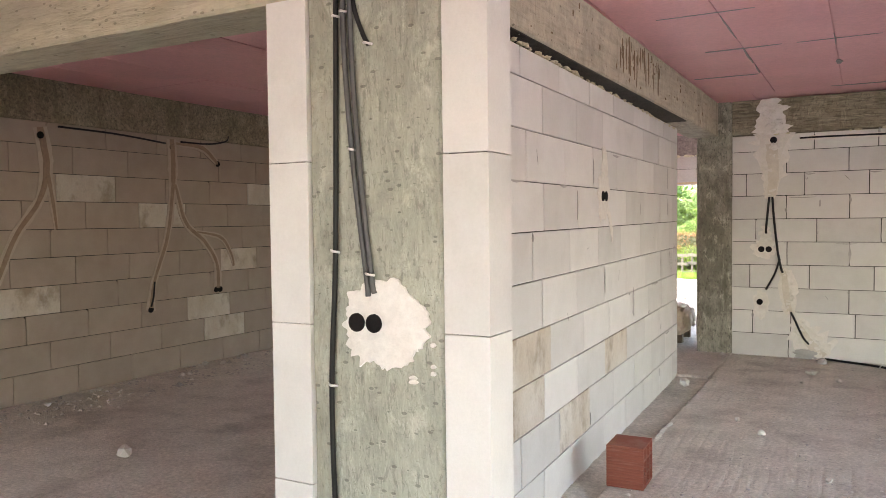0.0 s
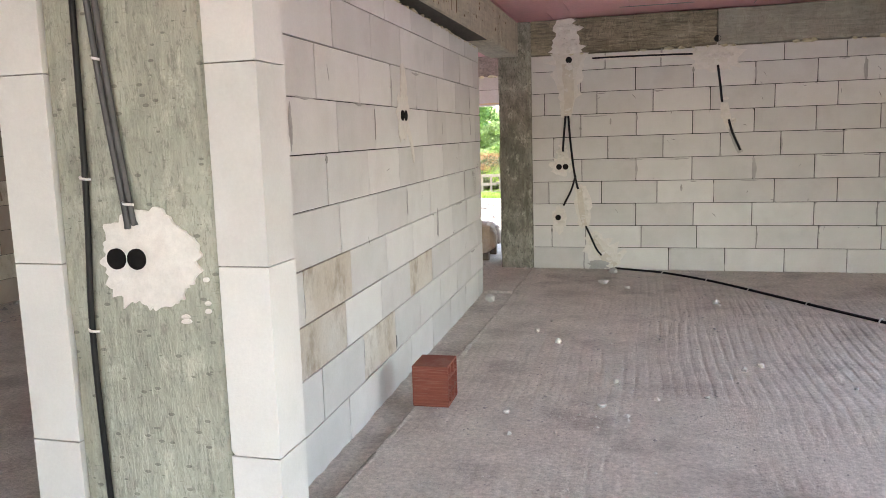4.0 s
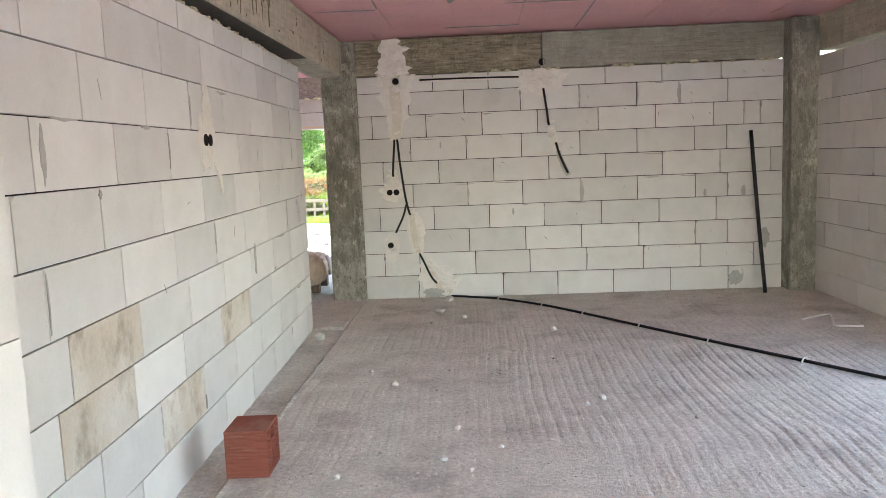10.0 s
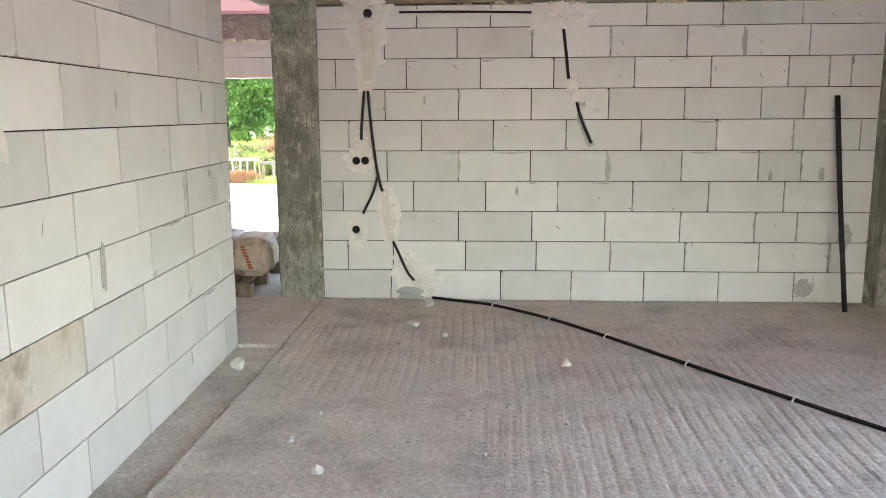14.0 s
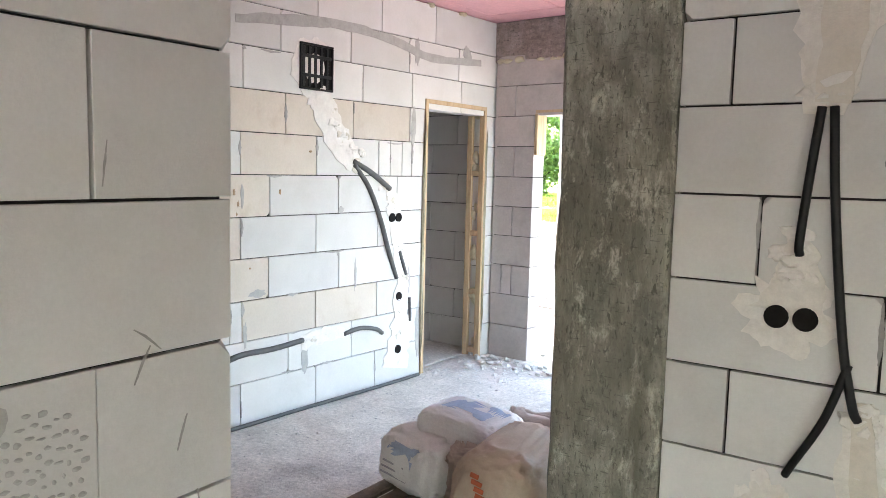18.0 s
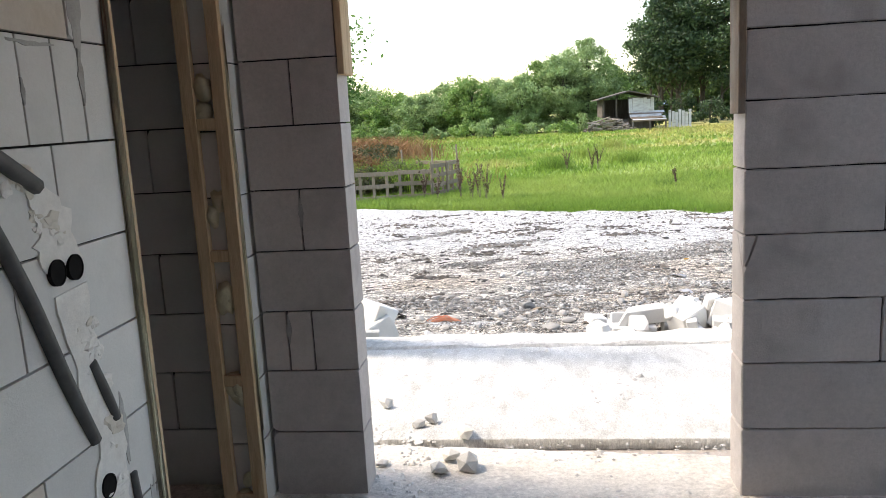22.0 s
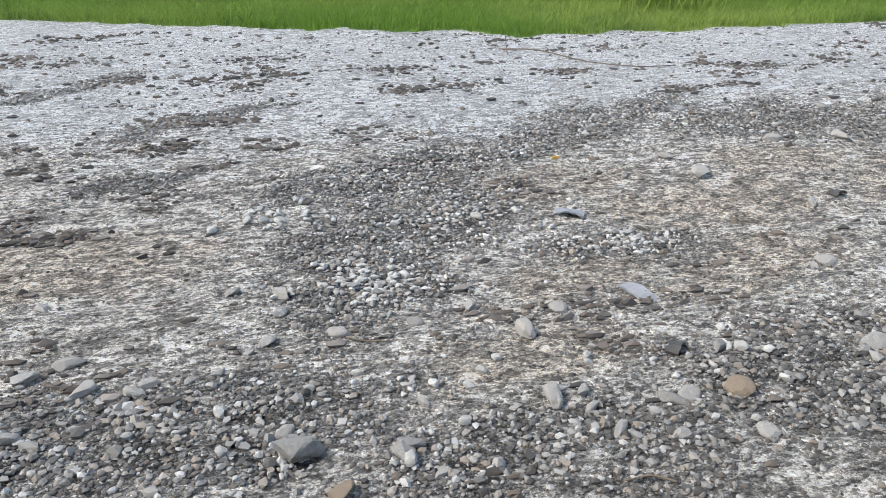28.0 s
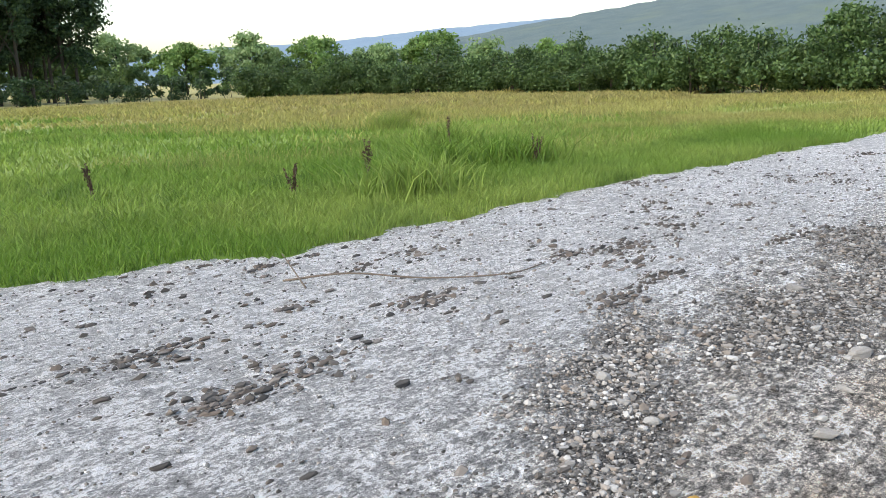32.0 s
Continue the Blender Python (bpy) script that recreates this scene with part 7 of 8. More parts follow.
# ---- broken blocks beside the porch ----
def broken_block(x, y, z, size, turn, seed, label="broken white aerated block dumped beside the porch"):
    rnd = random.Random(seed)
    bm = box(-size[0] / 2, size[0] / 2, -size[1] / 2, size[1] / 2, 0, size[2])
    for _ in range(2):                                  # broken-off ends
        a, b = rnd.uniform(0, 6.28), rnd.uniform(-0.4, 0.6)
        no = Vector((math.cos(a) * math.cos(b), math.sin(a) * math.cos(b), math.sin(b)))
        co = Vector((0, 0, size[2] / 2)) + no * min(size) * rnd.uniform(0.42, 0.8)
        cut = bmesh.ops.bisect_plane(bm, geom=bm.verts[:] + bm.edges[:] + bm.faces[:], plane_co=co, plane_no=no, clear_outer=True)
        rim = [e for e in cut["geom_cut"] if isinstance(e, bmesh.types.BMEdge)]
        if rim:
            bmesh.ops.contextual_create(bm, geom=rim)
    bmesh.ops.bevel(bm, geom=bm.edges[:], offset=0.008, segments=1, affect="EDGES", profile=0.5)
    ob = tagged(part("broken_block", bm, M_AAC), label, "block", "broken blocks")
    ob.matrix_basis = pose(x, y, z, *turn)
    return ob


rnd = random.Random(21)
for k in range(66):
    u, v = rnd.uniform(-1, 1), rnd.uniform(-1, 1)
    if u * u + v * v > 1:
        continue
    x, y = -1.55 + 0.82 * u, 15.45 + 0.42 * v
    pile = 0.20 * (1 - (u * u + v * v)) * rnd.random()
    size = (rnd.uniform(0.08, 0.27), rnd.uniform(0.07, 0.16), rnd.uniform(0.05, 0.13))
    broken_block(x, y, ground_z(x, y) - 0.02 + pile, size, (rnd.uniform(-28, 28), rnd.uniform(-28, 28), rnd.uniform(0, 360)), k)
for x, y, z, size, turn in ((-1.62, 15.35, 0.02, (0.22, 0.22, 0.22), (12, -22, 25)), (-1.35, 15.40, 0.02, (0.42, 0.22, 0.20), (18, 12, 70)), (-2.05, 15.42, 0.10, (0.58, 0.15, 0.12), (0, -4, 8)), (-2.15, 15.36, -0.03, (0.18, 0.16, 0.13), (0, 3, 12)), (-1.95, 15.38, -0.03, (0.17, 0.15, 0.13), (2, 0, -6)), (-1.60, 15.52, 0.10, (0.34, 0.16, 0.12), (8, 32, 60)), (-1.25, 15.50, 0.10, (0.34, 0.20, 0.12), (6, -10, 30)), (-1.02, 15.25, 0.0, (0.12, 0.14, 0.30), (4, 18, 20)),
                            (-1.28, 15.2, 0.0, (0.42, 0.15, 0.14), (8, 5, -12)), (-2.28, 15.95, 0.0, (0.18, 0.14, 0.07), (5, 8, 20))):
    broken_block(x, y, ground_z(x, y) + z, size, turn, int(size[0] * 1000) + int(-x * 100))
for x, y, z, size, turn in ((-4.16, 15.02, 0.0, (0.30, 0.25, 0.22), (2, 4, 12)), (-3.99, 15.12, 0.0, (0.24, 0.22, 0.26), (-8, -14, 50)), (-4.07, 15.22, 0.16, (0.34, 0.22, 0.20), (14, 24, 62)), (-4.30, 15.20, 0.16, (0.32, 0.22, 0.20), (-16, 30, 24)), (-4.40, 15.05, 0.0, (0.24, 0.2, 0.2), (0, 6, 80))):
    broken_block(x, y, ground_z(x, y) + z - 0.02, size, turn, int(-x * 1000), "white aerated block offcut heaped beside the porch column")
for k in range(7):
    x, y = -0.7 + rnd.uniform(-0.3, 0.4), 14.95 + rnd.uniform(-0.1, 0.5)
    ob = tagged(part("plank_scrap", rough_box(-0.25, 0.25, -0.035, 0.035, 0, 0.02, 0.1, 0.002, 0.002, k), M_WOOD), "short offcut of pine lath on the ground", "plank", "plank scraps")
    ob.matrix_basis = pose(x, y, ground_z(x, y) + 0.02 + 0.015 * k, rnd.uniform(-6, 6), rnd.uniform(-8, 8), rnd.uniform(0, 180))
for x, y, r in ((-3.26, 13.03, 0.04), (-3.25, 12.98, 0.05), (-3.43, 13.18, 0.035), (-3.5, 13.14, 0.03), (-3.7, 13.41, 0.035), (-3.31, 12.75, 0.05), (-2.81, 11.93, 0.05), (-2.74, 11.99, 0.06), (-3.35, 12.62, 0.05), (-3.22, 12.66, 0.06), (-3.62, 12.7, 0.03)):
    crumb(x, y, r, "grey lump of mortar on the porch floor", category="lump", name="mortar_lump")


for x, y, size, turn in ((-0.62, 14.93, (0.22, 0.12, 0.07), (6, 14, 30)), (-0.45, 15.16, (0.26, 0.11, 0.06), (4, -5, 8)), (-0.52, 15.02, (0.14, 0.09, 0.05), (12, 20, 60)), (-0.3, 15.35, (0.18, 0.12, 0.07), (-8, 6, 110))):
    broken_block(x, y, ground_z(x, y) - 0.01, size, turn, int(-x * 1000), "small white block offcut among the plank scraps")
stone(0.0, 15.9, 0.15, "pale flat stone half sunk in the gravel", M_PALE_STONE)
debris_v, debris_f = [], []
rnd = random.Random(31)
for _ in range(1400):                                 # white crumbs of block spread before the kerb
    x, y = rnd.gauss(-3.45, 0.30), 15.02 + abs(rnd.gauss(0, 0.28))
    scatter(1, x, x, y, y, 0.010 + 0.012 * rnd.random() ** 3, rnd.randrange(9999), z=ground_z(x, y) + 0.003)
for _ in range(500):
    x, y = rnd.gauss(-1.6, 0.7), 15.0 + abs(rnd.gauss(0, 0.45))
    scatter(1, x, x, y, y, 0.016, rnd.randrange(9999), z=ground_z(x, y) + 0.003)
tagged(part("white_crumbs", mesh_of("white_crumbs", debris_v, debris_f, M_CRUMB), None), "white crumbs of broken block on the ground", "crumbs", kind="stuff")


# ---- meadow ----
M_GRASS = field_material("grass_blades", 0.32)
M_STRAW = field_material("straw_blades", 0.35, 0.22)


def blades(name, count, sample, tall, wide, mat, label, seed):
    r = np.random.default_rng(seed)
    xs, ys = sample(r, count)
    n = len(xs)
    h = tall * r.uniform(0.45, 1.2, n)
    w = wide * r.uniform(0.6, 1.3, n)
    a = r.uniform(0, 2 * np.pi, n)
    lean = h * r.uniform(0.2, 1.3, n)
    d = r.uniform(0, 2 * np.pi, n)
    z = np.array([ground_z(x, y) for x, y in zip(xs, ys)]) - 0.01
    base = np.stack([xs, ys, z], 1)
    side = np.stack([np.cos(a), np.sin(a), np.zeros(n)], 1)
    to = np.stack([np.cos(d), np.sin(d), np.zeros(n)], 1)
    up = np.array([0, 0, 1.0])
    v = np.stack([base - side * w[:, None] / 2, base + side * w[:, None] / 2,
                  base + to * lean[:, None] * 0.35 + up * h[:, None] * 0.6 + side * w[:, None] * 0.35,
                  base + to * lean[:, None] * 0.35 + up * h[:, None] * 0.6 - side * w[:, None] * 0.35,
                  base + to * lean[:, None] + up * h[:, None]], 1).reshape(-1, 3)
    i = np.arange(n)[:, None] * 5
    f = np.concatenate([np.concatenate([i, i + 1, i + 2], 1), np.concatenate([i, i + 2, i + 3], 1), np.concatenate([i + 3, i + 2, i + 4], 1)])
    return tagged(part(name, mesh_of(name, v.tolist(), f.tolist(), mat), None), label, "grass", kind="stuff")


def band(x0, x1, d0, d1, patchy=-1.0, scale=0.5):
    """Places in the meadow between d0 and d1 metres behind the yard's edge."""
    def sample(r, count):
        x = r.uniform(x0, x1, count)
        e = np.array([yard_edge(v) for v in x])
        y = e + r.uniform(d0, d1, count)
        if patchy > -1:
            keep = np.array([noise.noise((p * scale, q * scale, 17)) > patchy for p, q in zip(x, y)])
            x, y = x[keep], y[keep]
        return x, y
    return sample


blades("grass_edge", 90000, band(-10, 15, 0.0, 3.0), 0.17, 0.012, M_GRASS, "dense green grass along the yard's edge", 1)
blades("grass_near", 90000, band(-12, 22, 2.2, 9), 0.19, 0.022, M_GRASS, "long green meadow grass", 2)
blades("grass_middle", 60000, band(-25, 40, 8, 25), 0.20, 0.05, M_GRASS, "long green grass farther out in the meadow", 3)
blades("grass_far", 50000, band(-50, 70, 22, 62), 0.24, 0.13, M_GRASS, "green grass far out in the meadow", 4)
blades("grass_roadside", 34000, band(15, 48, 0.0, 7.0), 0.18, 0.03, M_GRASS, "green grass along the yard's far edge", 19)
blades("straw_near", 9000, band(2, 22, 3, 10, 0.05, 0.3), 0.36, 0.010, M_STRAW, "thin ripe grass stalks in the meadow", 15)
blades("straw_middle", 22000, band(9, 50, 8, 30, 0.0, 0.12), 0.34, 0.03, M_STRAW, "yellow ripe grass in the meadow", 5)
blades("straw_far", 40000, band(15, 90, 18, 60, -0.1, 0.07), 0.36, 0.10, M_STRAW, "yellow ripe grass far out", 6)

M_DOCK = varied("dry_dock_seed", [(0.075, 0.04, 0.025), (0.11, 0.06, 0.035), (0.05, 0.03, 0.02)], 0.9)


def weed(x, y, h, seed, label="tall dry brown dock weed with seed heads", mat=None):
    rnd = random.Random(seed)
    t = thing("dock_weed", pose(x, y, ground_z(x, y) - 0.02), label, "weed", "dry weeds")
    for s in range(rnd.randrange(3, 6)):
        lean = rnd.uniform(-0.22, 0.22)
        tip = (lean * h + rnd.uniform(-0.05, 0.05), rnd.uniform(-0.08, 0.08), h * rnd.uniform(0.65, 1.0))
        part("stem", tube([(rnd.uniform(-0.04, 0.04), 0, 0), (tip[0] * 0.4, tip[1] * 0.4, tip[2] * 0.55), tip], 0.006, 5, 5, 0, 0.5), M_TWIG, t)
        v, f = [], []
        for k in range(90):
            q = rnd.uniform(0.35, 1.0)
            c = Vector((tip[0] * q * q, tip[1] * q, tip[2] * q)) + Vector((rnd.gauss(0, 0.013), rnd.gauss(0, 0.013), rnd.gauss(0, 0.015)))
            a, b = Vector((rnd.gauss(0, 1), rnd.gauss(0, 1), rnd.gauss(0, 1))).normalized() * 0.015, Vector((rnd.gauss(0, 1), rnd.gauss(0, 1), rnd.gauss(0, 1))).normalized() * 0.015
            i = len(v)
            v += [tuple(c - a), tuple(c + b), tuple(c + a), tuple(c - b)]
            f.append((i, i + 1, i + 2, i + 3))
        tagged(part("seed_head", mesh_of("seed_head", v, f, mat or M_DOCK), None, t), kind="stuff")
    return t


for k, (x, y, h) in enumerate([(-4.1, 29.6, 1.35), (-3.6, 29.0, 1.15), (-3.4, 28.9, 1.1), (-3.0, 28.5, 0.75), (-4.7, 29.6, 0.9), (-4.2, 30.8, 0.7), (-3.8, 29.3, 1.0), (-5.1, 29.9, 0.9), (1.6, 30.2, 0.6), (3.3, 27.8, 0.6), (5.3, 28.5, 0.7), (0.2, 37.0, 0.9),
                               (-0.6, 38.0, 0.9), (0.6, 38.4, 1.0), (9.5, 30.5, 0.8), (7.8, 27.0, 0.6), (-8.2, 30.2, 0.5)]):
    weed(x, y, h, 300 + k)
M_RUST = varied("rusty_weed", [(0.22, 0.09, 0.04), (0.28, 0.15, 0.06), (0.16, 0.10, 0.05)], 0.9)
blades("rusty_weeds", 5000, lambda r, n: (r.normal(-8.75, 0.33, n), r.normal(29.35, 0.16, n)), 0.42, 0.010, M_RUST, "rust-brown dry weeds before the pallet fence", 8)
blades("pen_weeds", 9000, lambda r, n: (r.uniform(-11.5, -5.0, n), r.uniform(31.2, 34.5, n)), 0.95, 0.022, M_GRASS, "tall weeds inside the pallet fence", 9)
blades("pen_rust", 1500, lambda r, n: (r.normal(-7.4, 1.6, n), r.normal(33.3, 0.5, n)), 1.05, 0.016, M_RUST, "rust-brown weeds inside the pallet fence", 10)
blades("dock_field", 7000, lambda r, n: (r.normal(-10.4, 1.5, n), r.uniform(48, 54, n)), 1.25, 0.035, M_RUST, "dark brown dry dock stand in the meadow", 11)
blades("tussocks", 5000, lambda r, n: tuple(np.array([(cx + r.normal(0, 0.4), cy + r.normal(0, 0.35)) for cx, cy in [[(2.0, 41), (1.0, 45), (-1.0, 39), (4.4, 26.6), (6.5, 28), (8, 27.5), (14, 37), (18, 40), (3, 52), (10, 31)][k % 10] for k in range(n)]]).T), 0.6, 0.03, M_GRASS, "dark green tussocks standing out of the meadow", 12)

# ---- pallet fence ----
M_FENCE = surface("grey_brown_pallet_wood", (0.30, 0.23, 0.17), (0.19, 0.145, 0.105), 12.0, 0.9, 0.4, 50.0, (0.22, 0.20, 0.17), 3.0, 0.5, (4, 4, 1), vary=0.3)
fence = thing("pallet_fence", pose(0, 0, -0.66), "grey weathered pen fence of old pallets and stakes", "fence")


def panel(ax, ay, bx, by, height, slats, posts, seed):
    rnd = random.Random(seed)
    L = math.hypot(bx - ax, by - ay)
    yaw = math.degrees(math.atan2(by - ay, bx - ax))
    for k in range(slats):
        z = 0.12 + (height - 0.16) * k / (slats - 1)
        ob = part("slat", box(0, L * 1.01, -0.014, 0.014, z - 0.055, z + 0.055, 0.003), M_FENCE, fence)
        ob.matrix_basis = pose(ax, ay, rnd.uniform(-0.02, 0.02), rnd.uniform(-2, 2), rnd.uniform(-1.5, 1.5), yaw)
    for k in range(posts):
        u = L * (k + 0.5) / posts
        ob = part("upright", box(u - 0.04, u + 0.04, 0.014, 0.055, 0.02, height + rnd.uniform(-0.03, 0.05), 0.004), M_FENCE, fence)
        ob.matrix_basis = pose(ax, ay, 0, rnd.uniform(-2, 2), 0, yaw)


panel(-10.9, 31.2, -10.1, 30.65, 0.82, 2, 3, 1)
panel(-10.08, 30.63, -9.3, 30.13, 0.86, 2, 2, 2)
panel(-9.28, 30.12, -8.02, 29.5, 0.84, 2, 4, 3)
panel(-8.0, 29.5, -7.04, 30.04, 0.76, 2, 3, 10)
panel(-7.02, 30.05, -5.95, 30.24, 0.80, 3, 3, 4)
panel(-5.94, 30.24, -4.96, 30.43, 0.84, 3, 3, 5)
panel(-4.94, 30.44, -4.58, 31.22, 0.92, 4, 3, 6)
panel(-4.57, 31.24, -4.21, 32.02, 0.94, 4, 3, 7)
panel(-4.25, 32.1, -5.6, 32.8, 0.9, 2, 3, 8)
panel(-10.8, 33.2, -8.4, 33.6, 0.9, 2, 4, 9)
for x, y, h in ((-10.6, 32.0, 1.5), (-9.4, 31.2, 1.35), (-7.75, 31.0, 1.5), (-6.0, 32.6, 1.3), (-5.0, 31.6, 1.35), (-4.3, 31.9, 1.4), (-4.95, 30.5, 1.0), (-4.58, 31.2, 1.0), (-8.6, 32.6, 1.5), (-10.2, 31.0, 1.3), (-8.0, 29.55, 0.95), (-7.03, 30.1, 0.9)):
    part("stake", tube([(x, y, 0), (x + 0.02, y, h * 0.5), (x + 0.01, y + 0.02, h)], 0.035, 6, 4, 0, 0.8), M_FENCE, fence)

# ---- trees ----
M_LEAF = varied("leaves", [(0.104, 0.195, 0.052), (0.156, 0.267, 0.072), (0.208, 0.332, 0.091), (0.260, 0.384, 0.117)], 0.6, translucent=0.42)
M_LEAF_DARK = varied("dark_leaves", [(0.022, 0.05, 0.022), (0.035, 0.07, 0.028), (0.05, 0.095, 0.034), (0.08, 0.135, 0.045)], 0.6, translucent=0.25)
# leaves of far trees and brambles, paled in the colour for haze
M_LEAF_HAZED = varied("haze_paled_leaves", [(0.163, 0.260, 0.104), (0.215, 0.319, 0.130), (0.273, 0.384, 0.163), (0.325, 0.429, 0.195)], 0.6, translucent=0.45)
M_LEAF_WALNUT = varied("walnut_leaves", [(0.061, 0.135, 0.041), (0.101, 0.203, 0.054), (0.142, 0.257, 0.068), (0.189, 0.304, 0.088)], 0.6, translucent=0.35)
M_LEAF_MID = varied("hazel_leaves", [(0.037, 0.081, 0.025), (0.060, 0.113, 0.032), (0.086, 0.149, 0.040), (0.121, 0.190, 0.055)], 0.6, translucent=0.3)
M_BARK = surface("bark", (0.075, 0.062, 0.05), (0.045, 0.038, 0.03), 6.0, 0.95, 0.7, 20.0, None, 1.0, 0.5, (4, 4, 1), world_space=True)


def tree(x, y, height, radius, bare, leaf, count, mat, label, seed, name="tree", squat=1.0, clumps=34, trunk=0.22, category="tree", stems=1):
    """A tree: tapered trunk and limbs, and a crown of leaves gathered in uneven clumps. bare: the height of the clear trunk."""
    r = np.random.default_rng(seed)
    t = thing(name, pose(x, y, ground_z(x, y) - 0.05), label, category)
    ch = height - bare
    tops = []
    for s in range(stems):
        ox, oy = (0, 0) if stems == 1 else r.uniform(-radius * 0.4, radius * 0.4, 2)
        tip = (ox + r.uniform(-0.3, 0.3), oy + r.uniform(-0.3, 0.3), height * 0.86)
        part("trunk", tube([(ox, oy, 0), (ox + r.uniform(-0.1, 0.1), oy, height * 0.3), (ox + r.uniform(-0.2, 0.2), oy + r.uniform(-0.2, 0.2), height * 0.6), tip], trunk, 8, 5, 0, 0.25), M_BARK, t, smooth=True)
        tops.append((ox, oy))
    centres, sizes = [], []
    while len(centres) < clumps:
        p = r.uniform(-1, 1, 3)
        d = np.linalg.norm(p)
        if d > 1 or d < 0.25:
            continue
        wide = 1.0 - 0.45 * max(0, p[2]) - 0.15 * max(0, -p[2])
        c = np.array([p[0] * radius * wide, p[1] * radius * wide, bare + ch * (0.5 + 0.48 * p[2] * squat)])
        c[:2] *= 0.8 + 0.4 * r.random()
        centres.append(c)
        sizes.append(radius * r.uniform(0.12, 0.32))
    for k in range(0, len(centres), 5):
        c = centres[k]
        ox, oy = tops[k % len(tops)]
        z0 = min(max(bare * 0.9, c[2] - ch * 0.3), height * 0.8)
        part("limb", tube([(ox, oy, z0), (c[0] * 0.5 + ox * 0.5, c[1] * 0.5 + oy * 0.5, (z0 + c[2]) / 2 + 0.1), tuple(c)], trunk * 0.35, 5, 4, 0, 0.3), M_BARK, t)
    per = count // clumps
    v = []
    for c, s in zip(centres, sizes):
        g = r.normal(0, 1, (per, 3))
        g /= np.linalg.norm(g, axis=1)[:, None]
        p = c + g * (s * np.abs(r.normal(0.68, 0.28, per)))[:, None] * np.array([1.15, 1.15, 0.8])
        a = r.normal(0, 1, (per, 3))
        a /= np.linalg.norm(a, axis=1)[:, None]
        b = np.cross(a, r.normal(0, 1, (per, 3)))
        b /= np.linalg.norm(b, axis=1)[:, None]
        k = leaf * r.uniform(0.5, 1.2, per)[:, None]
        q = np.stack([p - a * k, p + b * k * 0.55, p + a * k, p - b * k * 0.55], 1).reshape(-1, 3)
        v.append(q)
    v = np.concatenate(v)
    quads = np.arange(len(v)).reshape(-1, 4)
    part("crown", mesh_of("crown", v.tolist(), quads.tolist(), mat), None, t)
    return t


tree(-21.0, 64.0, 14.0, 8.4, 1.5, 0.19, 46000, M_LEAF_WALNUT, "broad green walnut tree with a low spreading crown", 1, clumps=95, trunk=0.42)
for k, (x, y, h, rad) in enumerate([(17.6, 107, 16.5, 4.6), (21.5, 110, 18.5, 5.0), (25.5, 106, 20, 5.2), (29.5, 110, 19, 4.8), (32.8, 107, 18, 4.4), (31.0, 113, 16.5, 4.8), (19.5, 114, 17, 4.8)]):
    tree(x, y, h, rad, 3.6, 0.22, 19000, M_LEAF_DARK, "tall dark tree in a grove with bare lower trunk", 20 + k, clumps=110, trunk=0.2, stems=3)
for k, (x, y, h, rad) in enumerate([(-15.0, 96, 5.4, 3.4), (-11.5, 93, 5.2, 3.2), (-8.6, 95, 6.0, 3.2), (-6.0, 92, 6.2, 3.0), (-3.4, 95, 6.1, 3.2), (-0.8, 92, 6.4, 3.0), (1.3, 95, 7.6, 3.0), (3.4, 92, 8.3, 2.8), (6.6, 93, 9.9, 3.0), (9.0, 96, 7.6, 2.4), (-18, 98, 6.2, 4.0), (5.0, 97, 9.0, 3.2)]):
    tree(x, y, h, rad, 0.1, 0.14, 16000, M_LEAF_HAZED if k % 3 else M_LEAF, "leafy young tree in the row beyond the meadow", 40 + k, clumps=110, trunk=0.12, stems=2)
for k, (x, y, h, rad) in enumerate([(-36, 88, 9, 5), (-30, 92, 8, 5), (-25.5, 84, 6.5, 4), (-43, 84, 10, 6), (-50, 78, 10, 6), (-22, 100, 7, 4.5)]):
    tree(x, y, h, rad, 0.3, 0.28, 9000, M_LEAF, "green tree behind the walnut tree", 60 + k, clumps=50, trunk=0.2)
for k in range(9):
    x = 44 + k * 8.2
    tree(x, 142 - k * 5.5, 9.5 - 0.25 * k + 1.2 * math.sin(k * 2.3), 5.2, 0.3, 0.34, 7500, M_LEAF_HAZED if k % 2 else M_LEAF, "pale green willow in the far row", 80 + k, clumps=50, trunk=0.2)
for k in range(25):
    u = k / 24
    x, y = 41 + 7 * math.sin(u * 5) + 9 * u, 84 - 66 * u
    tree(x, y, 3.0 + 1.0 * math.sin(k * 2.4) + 0.5 * u, 3.4, 0.05, 0.14, 9000, M_LEAF_MID, "dense leafy hazel bush in the hedge", 110 + k, name="hazel_bush", clumps=54, trunk=0.08, category="bush", stems=4)
for k in range(16):
    x = -30 + k * 2.35
    tree(x, 84 + 2 * math.sin(k * 2.1), 1.6 + 0.4 * math.sin(k * 1.3), 1.7, 0.02, 0.13, 1500, M_LEAF_HAZED if k % 2 else M_LEAF, "low bramble at the end of the meadow", 140 + k, name="bramble", clumps=14, trunk=0.03, category="bush", stems=3)
for k in range(7):
    tree(11 + k * 5.2, 128 + 3 * math.sin(k * 1.9), 8.0 + 1.2 * math.sin(k * 2.7), 4.6, 0.1, 0.3, 5000, M_LEAF_MID, "dim green tree behind the grove", 180 + k, clumps=60, trunk=0.2, stems=2)
for k in range(10):
    tree(14 + k * 3.4, 97 - 0.3 * k, 3.0 + 0.4 * math.sin(k * 1.7), 2.4, 0.02, 0.16, 2200, M_LEAF_DARK, "dark undergrowth below the grove", 160 + k, name="undergrowth", clumps=14, trunk=0.03, category="bush", stems=3)

